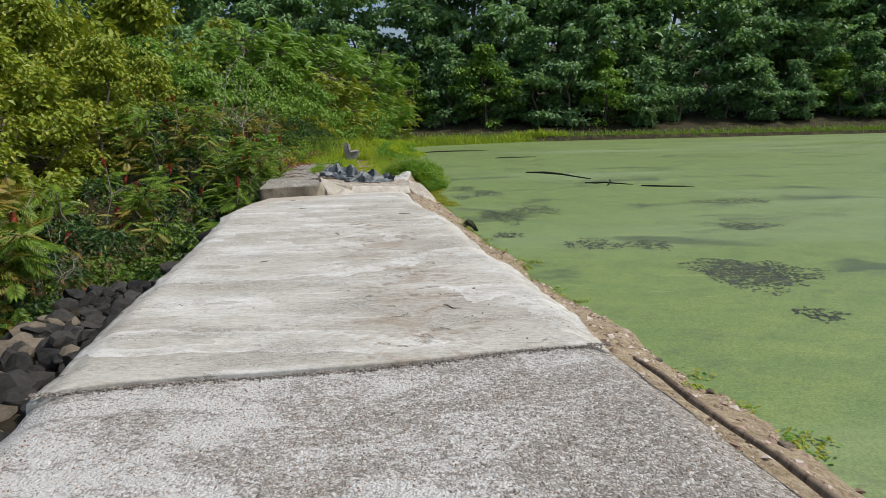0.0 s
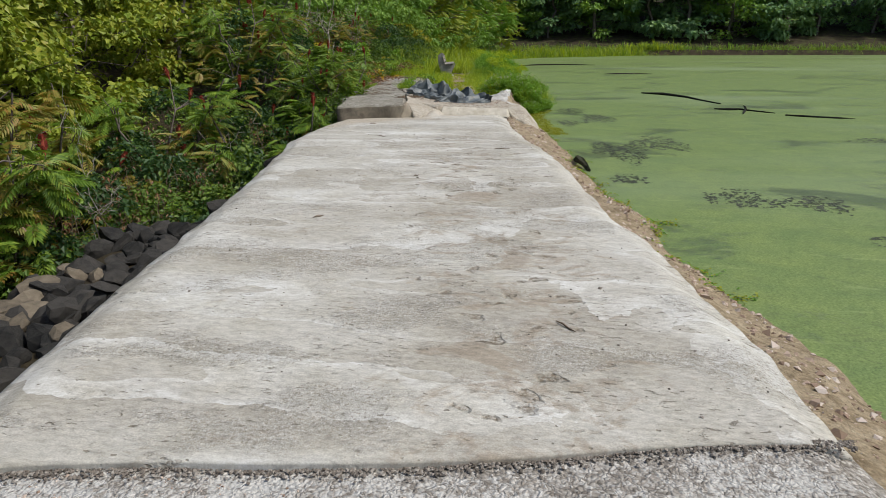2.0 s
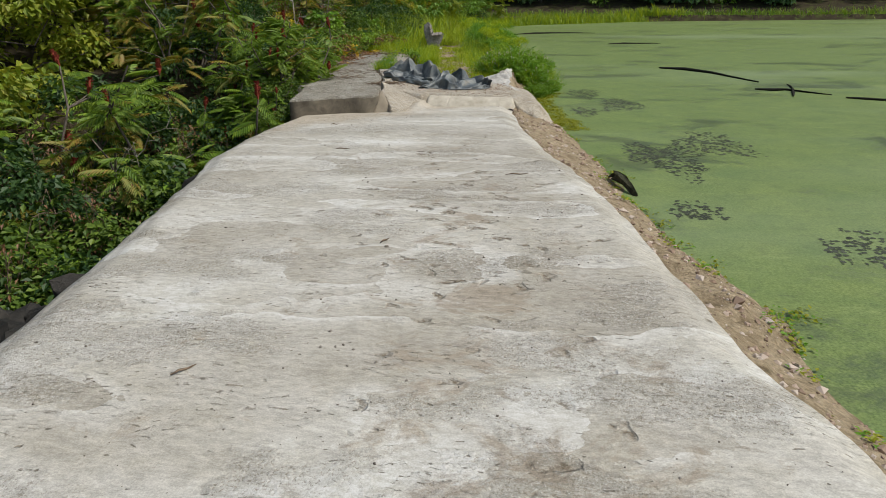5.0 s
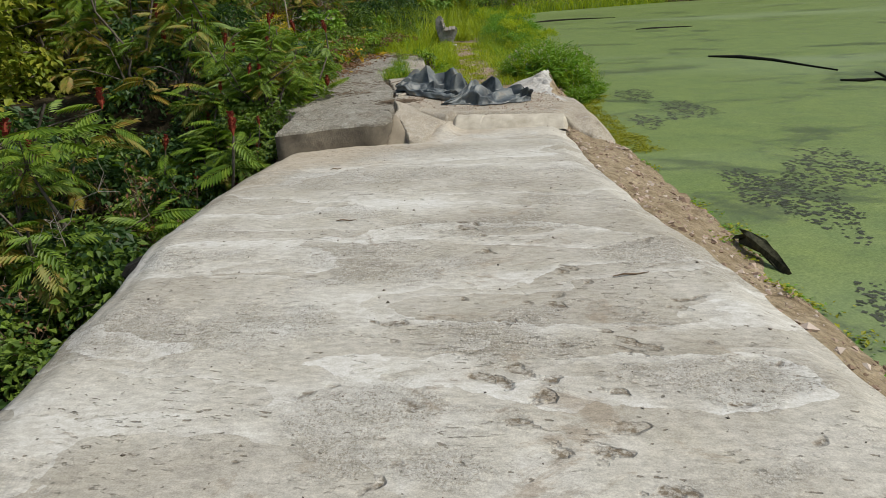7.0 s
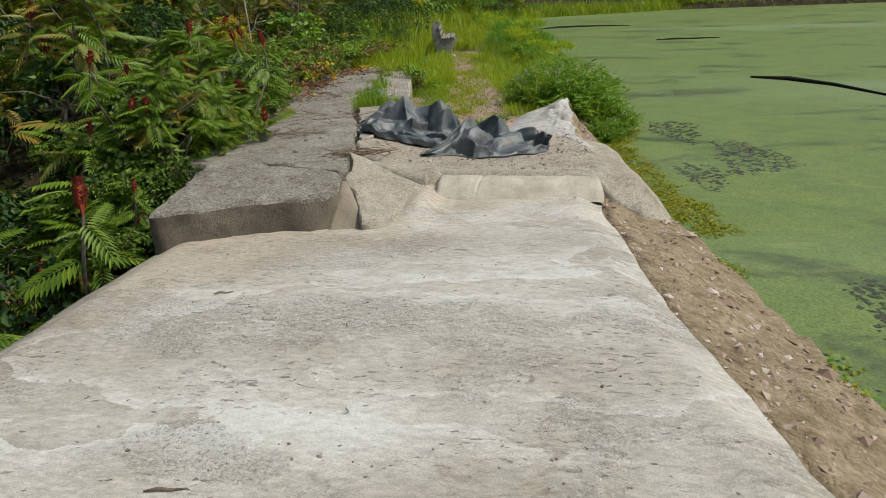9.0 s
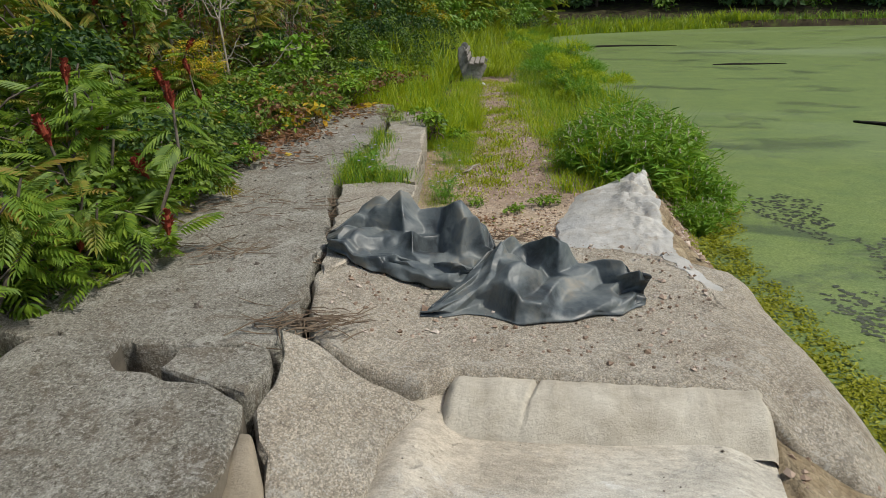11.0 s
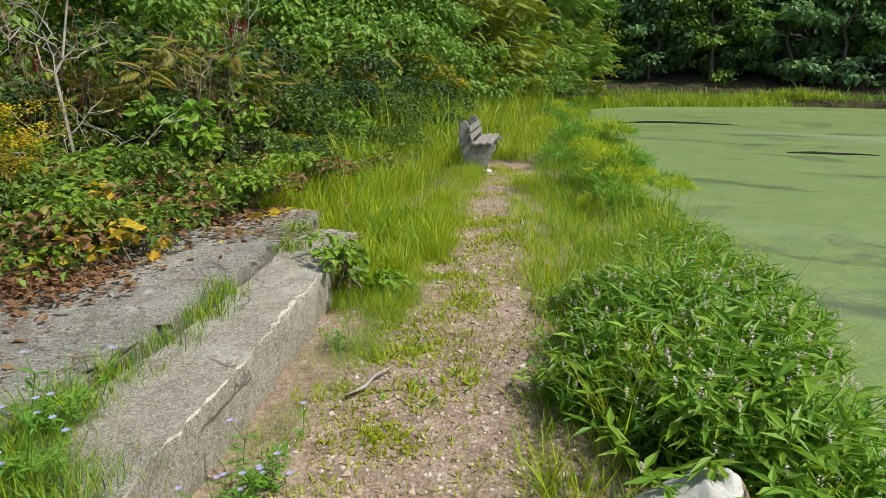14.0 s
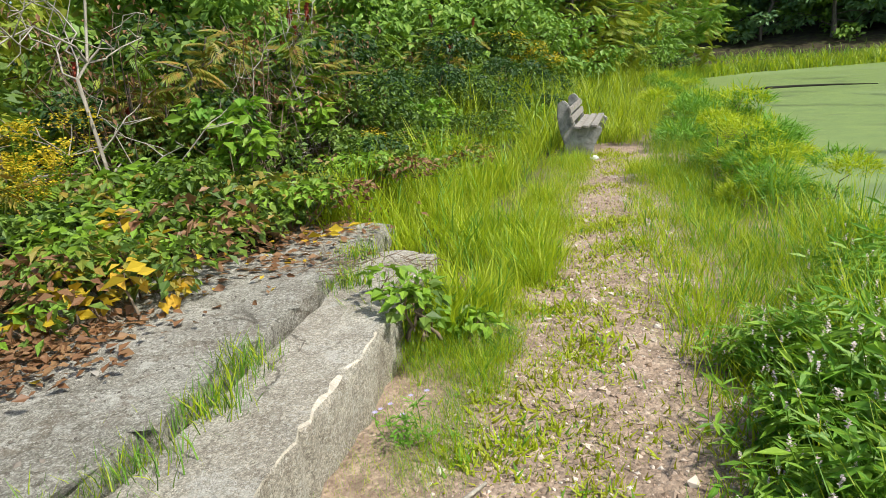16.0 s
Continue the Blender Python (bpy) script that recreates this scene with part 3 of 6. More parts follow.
LEFT = [(-30, -2.0), (0, -2.0), (3.6, -2.30), (5.9, -2.76), (7.0, -2.90), (9.0, -3.22), (11.0, -3.54), (11.6, -3.72), (13.0, -3.82), (14.4, -3.74), (15.5, -4.2), (17.2, -4.25), (20.0, -4.5), (24.0, -4.6), (90, -6)]
RIGHT = [(-30, 2.2), (0, 1.9), (3.1, 1.42), (4.7, 1.12), (5.5, 1.06), (6.5, 0.88), (7.5, 0.72), (8.1, 0.52), (9.9, 0.22), (11.1, 0.0), (12.2, -0.31), (13.5, -0.58), (15.25, -0.76), (17.0, -0.62), (19.0, -0.85), (28, -1.8), (40, -3.4), (47, -4.8), (90, -5.2)]
SHORE = [(-60, 3.2), (0, 2.7), (3.5, 2.2), (4.2, 2.06), (5.0, 1.88), (6.6, 1.6), (7.4, 1.34), (8.5, 1.1), (9.1, 1.2), (11.0, 0.66), (13.0, 0.48), (14.9, 0.2), (16.0, 0.0), (16.9, -0.16), (17.8, -0.28), (18.6, -0.44), (19.3, -0.38), (20.2, -0.1), (21, 0.1), (22.6, 0.2), (23.7, 0.05), (25.2, -0.45), (28.1, -1.03), (31, -1.2), (40, -2.4), (47, -3.9), (54, -3.2), (58, -0.5), (61.0, 5.0), (63.5, 9.0), (65.5, 400)]


def smooth_step(a):
    a = np.clip(a, 0, 1)
    return a * a * (3 - 2 * a)


def waves(x, y, scale, seed):
    """A cheap smooth noise between about -1 and 1."""
    r = np.random.default_rng(seed)
    out = 0
    for k in range(5):
        a, b, c = r.uniform(0, 6.28), r.uniform(0.6, 1.6) * scale * 1.7 ** (k * 0.5), r.uniform(0, 6.28)
        out = out + np.sin((x * np.cos(a) + y * np.sin(a)) * b + c) / (1 + 0.4 * k)
    return out / 3


def ground_height(x, y):
    xl, xs, xr = along(y, LEFT), along(y, SHORE), along(y, RIGHT)
    gully = 1 - smooth_step((y - 14.6) / 2.2)
    crest = -0.30 + 0.14 * smooth_step((y - 16.6) / 1.2) + 0.05 * smooth_step((y - 20) / 8)
    crest = crest + 0.1 * smooth_step((y - 29) / 4)
    # the ravine with its stones, then the wooded slope behind it
    d = xl - x
    left = -0.30 - 0.95 * smooth_step(d / 0.9) - 0.35 * smooth_step((d - 0.6) / 1.4) + 0.9 * smooth_step((d - 3.2) / 4.0)
    rubble = -0.66 - 0.12 * d - 0.9 * smooth_step((d - 1.5) / 0.8) - 1.2 * smooth_step((y - 8.8) / 2.4)
    left = np.maximum(left, np.minimum(rubble, -0.30))
    left_far = 0.06 + 0.12 * smooth_step(d / 1.5)
    slope = np.clip(d - 6.5, 0, 40) * 0.16
    left = left * gully + left_far * (1 - gully) + slope
    # the sandy bank that falls to the pond
    t = (x - xr) / np.maximum(xs - xr, 0.15)
    brow = crest + 0.14 * smooth_step((y - 9.0) / 4.5) * (1 - smooth_step((y - 16.6) / 1.5))
    bank = brow + (WATER - 0.02 - brow) * np.clip(t, 0, 1) ** 0.85
    bank = bank + 0.14 * np.clip(t, 0, 1) * np.clip(1 - t, 0, 1) * (1 + waves(x, y, 3.2, 3)) + 0.05 * waves(x, y, 6, 4) * np.clip(t * 3, 0, 1) * np.clip(2 - t, 0, 1)
    deep = WATER - 0.03 - np.clip(x - xs, 0, 4) * 0.25
    z = np.where(x < xl, left, np.where(x < xr, crest, np.where(x < xs, bank, deep)))
    # far shore and its hill
    hill = np.clip(y - 66, 0, 120) * 0.20 + np.clip(x - 75, 0, 100) * 0.2
    z = np.where(y > 64.5, np.maximum(WATER + np.clip(y - 65, -0.5, 2) * 0.3 + hill, -9), z)
    z = np.where((x > 70) & (y <= 66), WATER - 0.5 + np.clip(x - 70, 0, 90) * 0.22, z)
    z = z + 0.02 * waves(x, y, 5, 9) * (y > 16.8) + 0.25 * waves(x, y, 0.5, 11) * np.clip((d - 4) / 5, 0, 1)
    return z


def axis(parts):
    out = []
    for a, b, step in parts:
        out.extend(np.arange(a, b, step))
    out.append(parts[-1][1])
    return np.array(out)


# ---------------------------------------------------------------- ground and pond
gx = axis([(-900, -100, 100), (-100, -20, 8), (-20, -8, 0.6), (-8, -5, 0.2), (-5, 2.6, 0.095), (2.6, 6, 0.4), (6, 80, 6), (80, 900, 82)])
gy = axis([(-900, -60, 84), (-60, -4, 4), (-4, 2, 0.5), (2, 24, 0.11), (24, 34, 0.25), (34, 72, 1.0), (72, 140, 6), (140, 900, 76)])
XX, YY = np.meshgrid(gx, gy)
ZZ = ground_height(XX, YY)


def sheet(XX, YY, ZZ):
    r, c = XX.shape
    v = np.stack([XX, YY, ZZ], -1).reshape(-1, 3)
    i = np.arange(r * c).reshape(r, c)
    f = np.stack([i[:-1, :-1], i[:-1, 1:], i[1:, 1:], i[1:, :-1]], -1).reshape(-1, 4)
    return v, f


v, f = sheet(XX, YY, ZZ)
tagged(new("ground", grid_mesh("ground", v, f, [M_SOIL], smooth=True)), "sandy earth bank and leaf-littered ground around the pond", "ground", kind="structure")

wy = axis([(-300, -60, 40), (-60, 0, 5), (0, 30, 0.6), (30, 66, 1.5)])
wu = np.concatenate([np.linspace(0, 0.05, 12), np.linspace(0.055, 1, 40) ** 1.0])
WX = np.stack([along(t, SHORE) - 0.35 + wu * (160 if along(t, SHORE) < 50 else 1) for t in wy])
WY = np.repeat(wy[:, None], len(wu), 1)
v, f = sheet(WX, WY, np.full(WX.shape, WATER))
tagged(new("water", grid_mesh("water", v, f, [M_WATER], smooth=True)), "still pond covered with a pale green skin of duckweed", "water", kind="structure")

# ---------------------------------------------------------------- concrete crest


def strip(name, y0, y1, lefts, rights, top, thick, mat, rows, cols, label, category="pavement"):
    """A slab between two side lines: y0 and y1 may slant with u; edges are rounded and worn."""
    us = np.concatenate([[0, 0, 0], np.linspace(0, 1, cols), [1, 1, 1]])
    drop = np.concatenate([[thick, 0.10, 0.035], np.zeros(cols), [0.035, 0.10, thick]])
    out = np.concatenate([[0.0, -0.015, -0.008], np.zeros(cols), [0.008, 0.015, 0.0]])
    vs = np.linspace(0, 1, rows)
    vs = np.concatenate([[0, 0], vs, [1, 1]])
    vdrop = np.concatenate([[thick, 0.012], np.zeros(rows), [0.012, thick]])
    U, V = np.meshgrid(us, vs)
    Y = y0(U) * (1 - V) + y1(U) * V
    xl, xr = along(Y, lefts), along(Y, rights)
    rag = 0.025 * waves(Y * 3, Y * 0, 2.5, 21)
    X = xl + rag + (xr - xl - rag + 0.02 * waves(Y * 4, Y * 0, 2, 22)) * U + out[None, :]
    edge = np.minimum(U, 1 - U) * (xr - xl)
    soft = 0.07 * (1 - smooth_step(edge / 0.28)) ** 2
    Z = top(X, Y) - soft - np.maximum(drop[None, :], vdrop[:, None])
    v, f = sheet(X, Y, Z)
    return tagged(new(name, grid_mesh(name, v, f, [mat], smooth=True)), label, category, kind="structure")


def slab_top(x, y):
    base = np.interp(y, [3, 4.6, 8, 10, 12, 13.5, 14.5, 15.5], [-0.12, -0.11, -0.10, -0.05, -0.055, -0.06, -0.09, -0.13])
    base = base + 0.085 * np.exp(-((x + 2.13) / 0.13) ** 2) * smooth_step((y - 14.55) / 0.5)
    tilt = np.interp(x, [-3.8, -2.5, -0.5, 1.0], [-0.01, 0.0, 0.0, -0.01])
    return base + tilt + 0.010 * waves(x * 0.8, y * 2.6, 1.6, 31) + 0.004 * waves(x, y * 2, 6, 32)


strip("pavement_1", lambda u: 4.03 + 0.68 * u + 0.03 * np.sin(u * 9), lambda u: 15.72 + 0 * u, LEFT[:10] + [(15.9, -3.0)], RIGHT, slab_top, 0.34, M_NEW, 230, 90, "pale trowelled concrete slab capping the dam")


def apron_top(x, y):
    return -0.145 + 0.006 * waves(x, y, 5, 41) + 0.004 * waves(x, y, 18, 42)


strip("pavement_2", lambda u: -12 + 0 * u, lambda u: 4.10 + 0.68 * u + 0.03 * np.sin(u * 9), [(-30, -2.05), (0, -2.05), (3.6, -2.29), (5, -2.5)], [(-30, 2.1), (0, 1.98), (3.1, 1.45), (4.7, 1.14), (5, 1.1)], apron_top, 0.32, M_AGG, 160, 60, "grey exposed-aggregate concrete apron with white lime smears")


def rough_outline(points, step=0.07, jag=0.012, seed=1):
    r = np.random.default_rng(seed)
    out = []
    for (x0, y0), (x1, y1) in zip(points, points[1:] + points[:1]):
        n = max(2, int(math.hypot(x1 - x0, y1 - y0) / step))
        for k in range(n):
            t = k / n
            w = jag if k else jag * 0.4
            out.append((x0 + (x1 - x0) * t + r.normal(0, w), y0 + (y1 - y0) * t + r.normal(0, w)))
    return out


def broken_slab(name, points, top, thick, mat, label, jag=0.012, lip=0.022, kind="structure", category="pavement", seed=1, parent=None, lip_mat=None, side_mat=None):
    """A slab of cast concrete with ragged edges; top(x, y) gives its upper face."""
    pts = rough_outline(points, 0.07, jag, seed)
    cx, cy = sum(p[0] for p in pts) / len(pts), sum(p[1] for p in pts) / len(pts)
    bm = bmesh.new()
    rings = []
    r = random.Random(seed)
    for inset, dz in ((0.0, -thick), (0.0, -thick * 0.5), (0.0, -lip * 1.3), (lip * 0.5, -lip * 0.3), (lip * 1.4, 0.0)):
        ring = []
        for x, y in pts:
            d = math.hypot(x - cx, y - cy) or 1
            w = r.uniform(0.6, 1.4)
            a, b = x - (x - cx) / d * inset * w, y - (y - cy) / d * inset * w
            if -thick < dz < -lip * 2:
                a, b = a + r.uniform(-0.010, 0.004), b + r.uniform(0.0, 0.008)
            ring.append(bm.verts.new((a, b, top(a, b) + dz)))
        rings.append(ring)
    n = len(pts)
    for q, (lo, hi) in enumerate(zip(rings, rings[1:])):
        for k in range(n):
            face = bm.faces.new((lo[k], lo[(k + 1) % n], hi[(k + 1) % n], hi[k]))
            if lip_mat and q == 3 and r.random() < 0.75:
                face.material_index = 1
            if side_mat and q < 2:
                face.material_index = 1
            face.smooth = q < 2
    cap = bm.faces.new(rings[-1])
    bmesh.ops.triangulate(bm, faces=[cap])
    bmesh.ops.recalc_face_normals(bm, faces=bm.faces)
    ob = part(name, bm, mat, parent)
    if lip_mat or side_mat:
        ob.data.materials.append(lip_mat or side_mat)
    return tagged(ob, label, category, kind=kind)


def flat(z, sx=0.0, sy=0.0, x0=0.0, y0=0.0):
    return lambda x, y: z + (x - x0) * sx + (y - y0) * sy


# the tarpaulin's bed and the rounded step in front of it
def bed_top(x, y):
    """The bed falls from the kerb's joint to the bank."""
    z = np.interp(x, [-2.9, -2.6, -2.3, -1.9, -1.2, -0.75, -0.45, -0.34, -0.15], [0.135, 0.105, 0.05, 0.028, 0.0, -0.04, -0.12, -0.20, -0.42])
    return z + 0.006 * waves(x, y, 5, 48) + 0.004 * waves(x, y, 17, 49)


def bed_sheet():
    """A fine sheet over the bed, so that it dips and rises with its cast surface."""
    us, vs = np.linspace(0, 1, 110), np.linspace(0, 1, 80)
    U, V = np.meshgrid(us, vs)
    front = np.interp(U, [0, 0.11, 0.22, 0.27, 0.74, 0.8, 1], [15.60, 15.47, 15.44, 15.58, 15.66, 15.50, 15.30])
    left, right = np.interp(V, [0, 0.15, 0.45, 1], [-2.69, -2.80, -2.96, -2.66]), np.interp(V, [0, 0.3, 0.7, 1], [-0.15, -0.16, -0.30, -0.42])
    X = left + (right - left) * U + 0.012 * waves(V * 20, U, 3, 44) * (np.abs(U - 0.5) > 0.47)
    Y = front + (17.28 + 0.05 * waves(X * 4, X * 0, 2, 45) - front) * V
    rim = np.minimum(U * 22, np.minimum(V, 1 - V) * 18)
    Z = bed_top(X + 0.12 * smooth_step((Y - 16.1) / 1.0) * (X > -1.2), Y) - 0.14 * smooth_step((U - 0.74) / 0.1) * np.clip(1 - V * 4, 0, 1) - 0.25 * (1 - np.clip(rim * 3, 0, 1)) ** 1.5
    v, f = sheet(X, Y, Z)
    tagged(new("pavement_3", grid_mesh("pavement_3", v, f, [M_WARM], smooth=True)), "stained rough concrete bed between slab and path", "pavement", kind="structure")


bed_sheet()


def step_ridge():
    """A low pale step: a rounded brushed front that runs back flat into the bed."""
    us, vs = np.linspace(0, 1, 150), np.linspace(0, 1, 34)
    U, V = np.meshgrid(us, vs)
    X = -2.12 + 1.43 * U + 0.015 * waves(V * 4, U, 3, 50)
    w = smooth_step(np.minimum(U * 12, (1 - U) * 16))
    Y = 15.27 + 0.15 * U + 0.40 * V + 0.018 * waves(X * 4, V, 2, 51) * (1 - V)
    rise = np.sin(np.clip((V - 0.03) / 0.5, 0, 1) * math.pi / 2) ** 0.8
    foot, top = -0.15 - 0.02 * U, 0.012 - 0.055 * U
    Z = foot - 0.1 * (1 - w) ** 2 + (top - foot) * rise * w - 0.07 * smooth_step((V - 0.7) / 0.3)
    Z = Z + (0.004 * waves(X * 9, V * 1.2, 4, 52) + 0.0025 * waves(X * 40, V * 2, 3, 54)) * rise
    split = np.abs(X + 1.74 - 0.09 * V) < 0.007
    Z = Z - 0.02 * split * rise
    v, f = sheet(X, Y, Z)
    tagged(new("kerb", grid_mesh("kerb", v, f, [M_STEP], smooth=True)), "low pale mortar step across the slab", "step", kind="structure")


step_ridge()

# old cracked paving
# its sides are coloured darker than the top, for stain and shade together
broken_slab("pavement_4", [(-3.74, 14.15), (-3.60, 14.21), (-3.2, 14.39), (-2.95, 14.48), (-2.76, 14.47), (-2.66, 14.53), (-2.62, 14.62), (-2.63, 14.76), (-2.70, 15.02), (-2.80, 15.065), (-2.97, 15.095), (-3.14, 15.13), (-3.27, 15.12), (-3.37, 15.21), (-3.40, 15.33), (-3.62, 15.32), (-3.78, 15.28), (-3.80, 14.9), (-3.76, 14.6)], flat(0.20, -0.02, 0.09, -3.2, 15.1), 0.42, M_OLD, "lifted block of weathered grey concrete with a broken front", 0.014, 0.022, seed=11, side_mat=M_STAIN_SHADE)
broken_slab("pavement_5", [(-3.15, 15.35), (-2.98, 15.40), (-2.80, 15.44), (-2.74, 15.36), (-2.705, 15.24), (-2.72, 15.07), (-2.83, 15.105), (-2.98, 15.14), (-3.13, 15.19), (-3.13, 15.27)], flat(0.178, -0.03, -0.02, -2.9, 15.3), 0.3, M_OLD, "small loose wedge of cracked grey concrete", 0.006, 0.016, seed=12)
broken_slab("pavement_6", [(-2.42, 14.50), (-2.31, 14.54), (-2.25, 14.70), (-2.20, 14.9), (-2.22, 15.15), (-2.16, 15.27), (-2.10, 15.40), (-2.26, 15.42), (-2.40, 15.425), (-2.62, 15.52), (-2.76, 15.50), (-2.70, 15.37), (-2.675, 15.24), (-2.675, 15.03), (-2.56, 14.84), (-2.47, 14.66)], flat(0.085, -0.40, 0.10, -2.52, 15), 0.36, M_WARM, "tilted stained concrete corner broken off the block", 0.010, 0.03, seed=13)


def mortar_fillet():
    """A smooth brown triangle of trowelled mortar that fills the gap between block and corner."""
    U, V = np.meshgrid(np.linspace(0, 1, 24), np.linspace(0, 1, 24))
    bx, by = -2.68 + 0.33 * U, 14.44 + 0.05 * U + 0.03 * np.sin(U * 3)
    ax, ay = -2.65 + 0.06 * U, 14.86 + 0.0 * U
    X, Y = bx + (ax - bx) * V, by + (ay - by) * V
    Z = -0.13 + 0.285 * V ** 0.85 + 0.035 * np.sin(U * math.pi) * np.sin(V * math.pi) - 0.05 * (np.abs(U - 0.5) * 2) ** 6 + 0.003 * waves(X, Y, 16, 47)
    v, f = sheet(X, Y, Z)
    tagged(new("trim_2", grid_mesh("trim_2", v, f, [M_TROWEL], smooth=True)), "smooth brown mortar fillet between broken blocks", "mortar", kind="structure")


mortar_fillet()
broken_slab("pavement_7", [(-4.3, 15.42), (-3.46, 15.42), (-3.40, 15.42), (-3.30, 15.42), (-3.20, 15.42), (-3.10, 15.41), (-2.92, 15.46), (-2.80, 15.52), (-2.80, 15.80), (-2.95, 16.36), (-3.05, 16.9), (-3.16, 17.26), (-3.32, 17.62), (-3.46, 18.1), (-3.50, 18.4), (-3.56, 19.3), (-3.72, 20.6), (-3.9, 21.6), (-4.6, 21.7), (-5.3, 20.6), (-5.2, 18.6), (-4.9, 17.0)], flat(0.155, 0.0, 0.002, -3.5, 18), 0.4, M_OLD, "long weathered grey concrete paving slab beside the thicket", 0.02, seed=14)
broken_slab("pavement_8", [(-4.5, 21.75), (-3.95, 21.66), (-4.05, 22.6), (-4.9, 22.7), (-5.1, 22.5)], flat(0.15), 0.4, M_OLD, "overgrown grey concrete paving slab", seed=15)
broken_slab("kerb_1", [(-2.86, 16.3), (-2.66, 16.95), (-2.655, 17.3), (-2.69, 17.6), (-2.745, 18.18), (-2.92, 18.27), (-3.2, 18.26), (-3.38, 18.18), (-3.25, 17.68), (-3.10, 17.2), (-2.92, 16.42)], flat(0.15, 0.02, 0.0, -3, 19), 0.5, M_KERB, "near length of cracked concrete kerb with a chipped pale end", 0.012, 0.028, category="kerb", seed=16, lip_mat=M_NEW)
broken_slab("kerb_2", [(-2.775, 18.24), (-2.865, 18.65), (-2.93, 19.15), (-3.03, 19.7), (-3.12, 20.2), (-3.245, 20.94), (-3.32, 21.3), (-3.44, 21.95), (-3.70, 22.02), (-3.92, 21.95), (-3.80, 21.3), (-3.68, 20.90), (-3.58, 20.2), (-3.46, 19.5), (-3.42, 18.9), (-3.40, 18.45), (-3.2, 18.35), (-2.92, 18.33)], flat(0.15, 0.02, 0.0, -3, 19), 0.5, M_KERB, "long cracked concrete kerb with a pale chipped edge", 0.010, 0.024, category="kerb", seed=36, lip_mat=M_NEW)


def mortar_mound():
    """A skin of pale mortar over the shoulder of the bank: a flat front, a worn crest and a soft side towards the path."""
    us, vs = np.linspace(0, 1, 130), np.linspace(0, 1, 150)
    U, V = np.meshgrid(us, vs)
    Y = 17.22 + 2.26 * V
    foot_l = np.interp(Y, [17.22, 17.8, 18.5, 18.75, 18.98, 19.2, 19.48], [-1.65, -1.65, -1.65, -1.60, -1.52, -1.34, -1.10])
    crest = np.interp(Y, [17.22, 17.6, 18.0, 18.6, 19.1, 19.48], [-0.90, -0.95, -0.97, -0.97, -0.97, -0.96])
    foot_r = np.interp(Y, [17.22, 17.8, 18.6, 19.48], [-0.54, -0.48, -0.54, -0.66])
    top = np.interp(Y, [17.22, 17.6, 18.0, 18.5, 18.9, 19.25, 19.42, 19.48], [-0.035, -0.015, -0.01, -0.005, -0.005, -0.01, -0.04, -0.14])
    low = np.interp(Y, [17.22, 17.5, 17.9, 18.4, 19.48], [-0.05, -0.075, -0.13, -0.185, -0.20])
    foot_l = foot_l + 0.05 * waves(Y * 3, Y * 0, 2.2, 65)
    crest = crest + 0.03 * waves(Y * 4, Y * 0, 2.2, 66)
    foot_r = foot_r + 0.05 * waves(Y * 5, Y * 0, 2.2, 67)
    q = np.clip(U / 0.62, 0, 1)
    side = np.clip((U - 0.62) / 0.38, 0, 1)
    X = np.where(U < 0.62, foot_l + (crest - foot_l) * q, crest + (foot_r - crest) * side)
    # the side towards the path: hollow low down, then a shoulder
    shape = np.interp(Y, [17.22, 17.7, 18.4, 19.0, 19.48], [0.5, 0.6, 0.8, 0.5, 0.42])
    rise = np.where(U < 0.62, np.clip(q * 1.22, 0, 1) ** shape, 1 - smooth_step((side - 0.12) * 1.15) ** 0.9)
    base = np.where(U < 0.62, low, -0.47)
    rough = smooth_step((q - 0.55) / 0.4)
    crag = np.abs(waves(X * 1.2, Y, 9, 62))
    Z = base + (top - base) * rise + rough * (0.075 * crag * smooth_step((Y - 17.7) / 0.6) - 0.018) + 0.012 * waves(X, Y * 0.6, 6, 61) + (0.008 * waves(X * 1.3, Y * 0.7, 20, 63) + 0.007 * waves(X, Y, 47, 64)) * (0.3 + rough)
    # ledges across the broken crest
    ledge = Y * 7 + 1.1 * waves(X, Y, 4, 69)
    Z = Z + 0.034 * (ledge - np.floor(ledge)) * rough * smooth_step((Y - 18.1) / 0.5) * (side < 0.6)
    rim = np.minimum(np.minimum(V / 0.012, (1 - V) / 0.04), np.minimum(U / 0.02, (1 - U) / 0.03))
    Z = Z - 0.22 * (1 - np.clip(rim, 0, 1)) ** 1.5
    v, f = sheet(X, Y, Z)
    flank = (side[:-1, :-1] > 0.22 + 0.16 * waves(X, Y, 7, 68)[:-1, :-1]).astype(int).ravel()
    tagged(new("trim", grid_mesh("trim", v, f, [M_MORTAR, M_SOIL], flank, smooth=True)), "pale mortar heap poured over the sandy bank", "mortar", kind="structure")


mortar_mound()
broken_slab("trim_1", [(-0.98, 17.28), (-0.84, 17.30), (-0.74, 17.0), (-0.64, 16.65), (-0.56, 16.35), (-0.62, 16.30), (-0.74, 16.6), (-0.84, 16.95)], lambda x, y: float(bed_top(np.array(x + 0.12), np.array(y))) + 0.004, 0.08, M_MORTAR, "pale mortar smeared along the bank's edge", 0.02, 0.01, category="mortar", seed=39)

# ---------------------------------------------------------------- plants


def leaflet(w=0.3, fold=0.12):
    """One leaf along +y, 1 long: a diamond folded at its midrib."""
    return np.array([(0, 0, 0), (w, 0.42, fold), (0, 1, -0.06), (-w, 0.42, fold)]), np.array([(0, 1, 2, 3)])


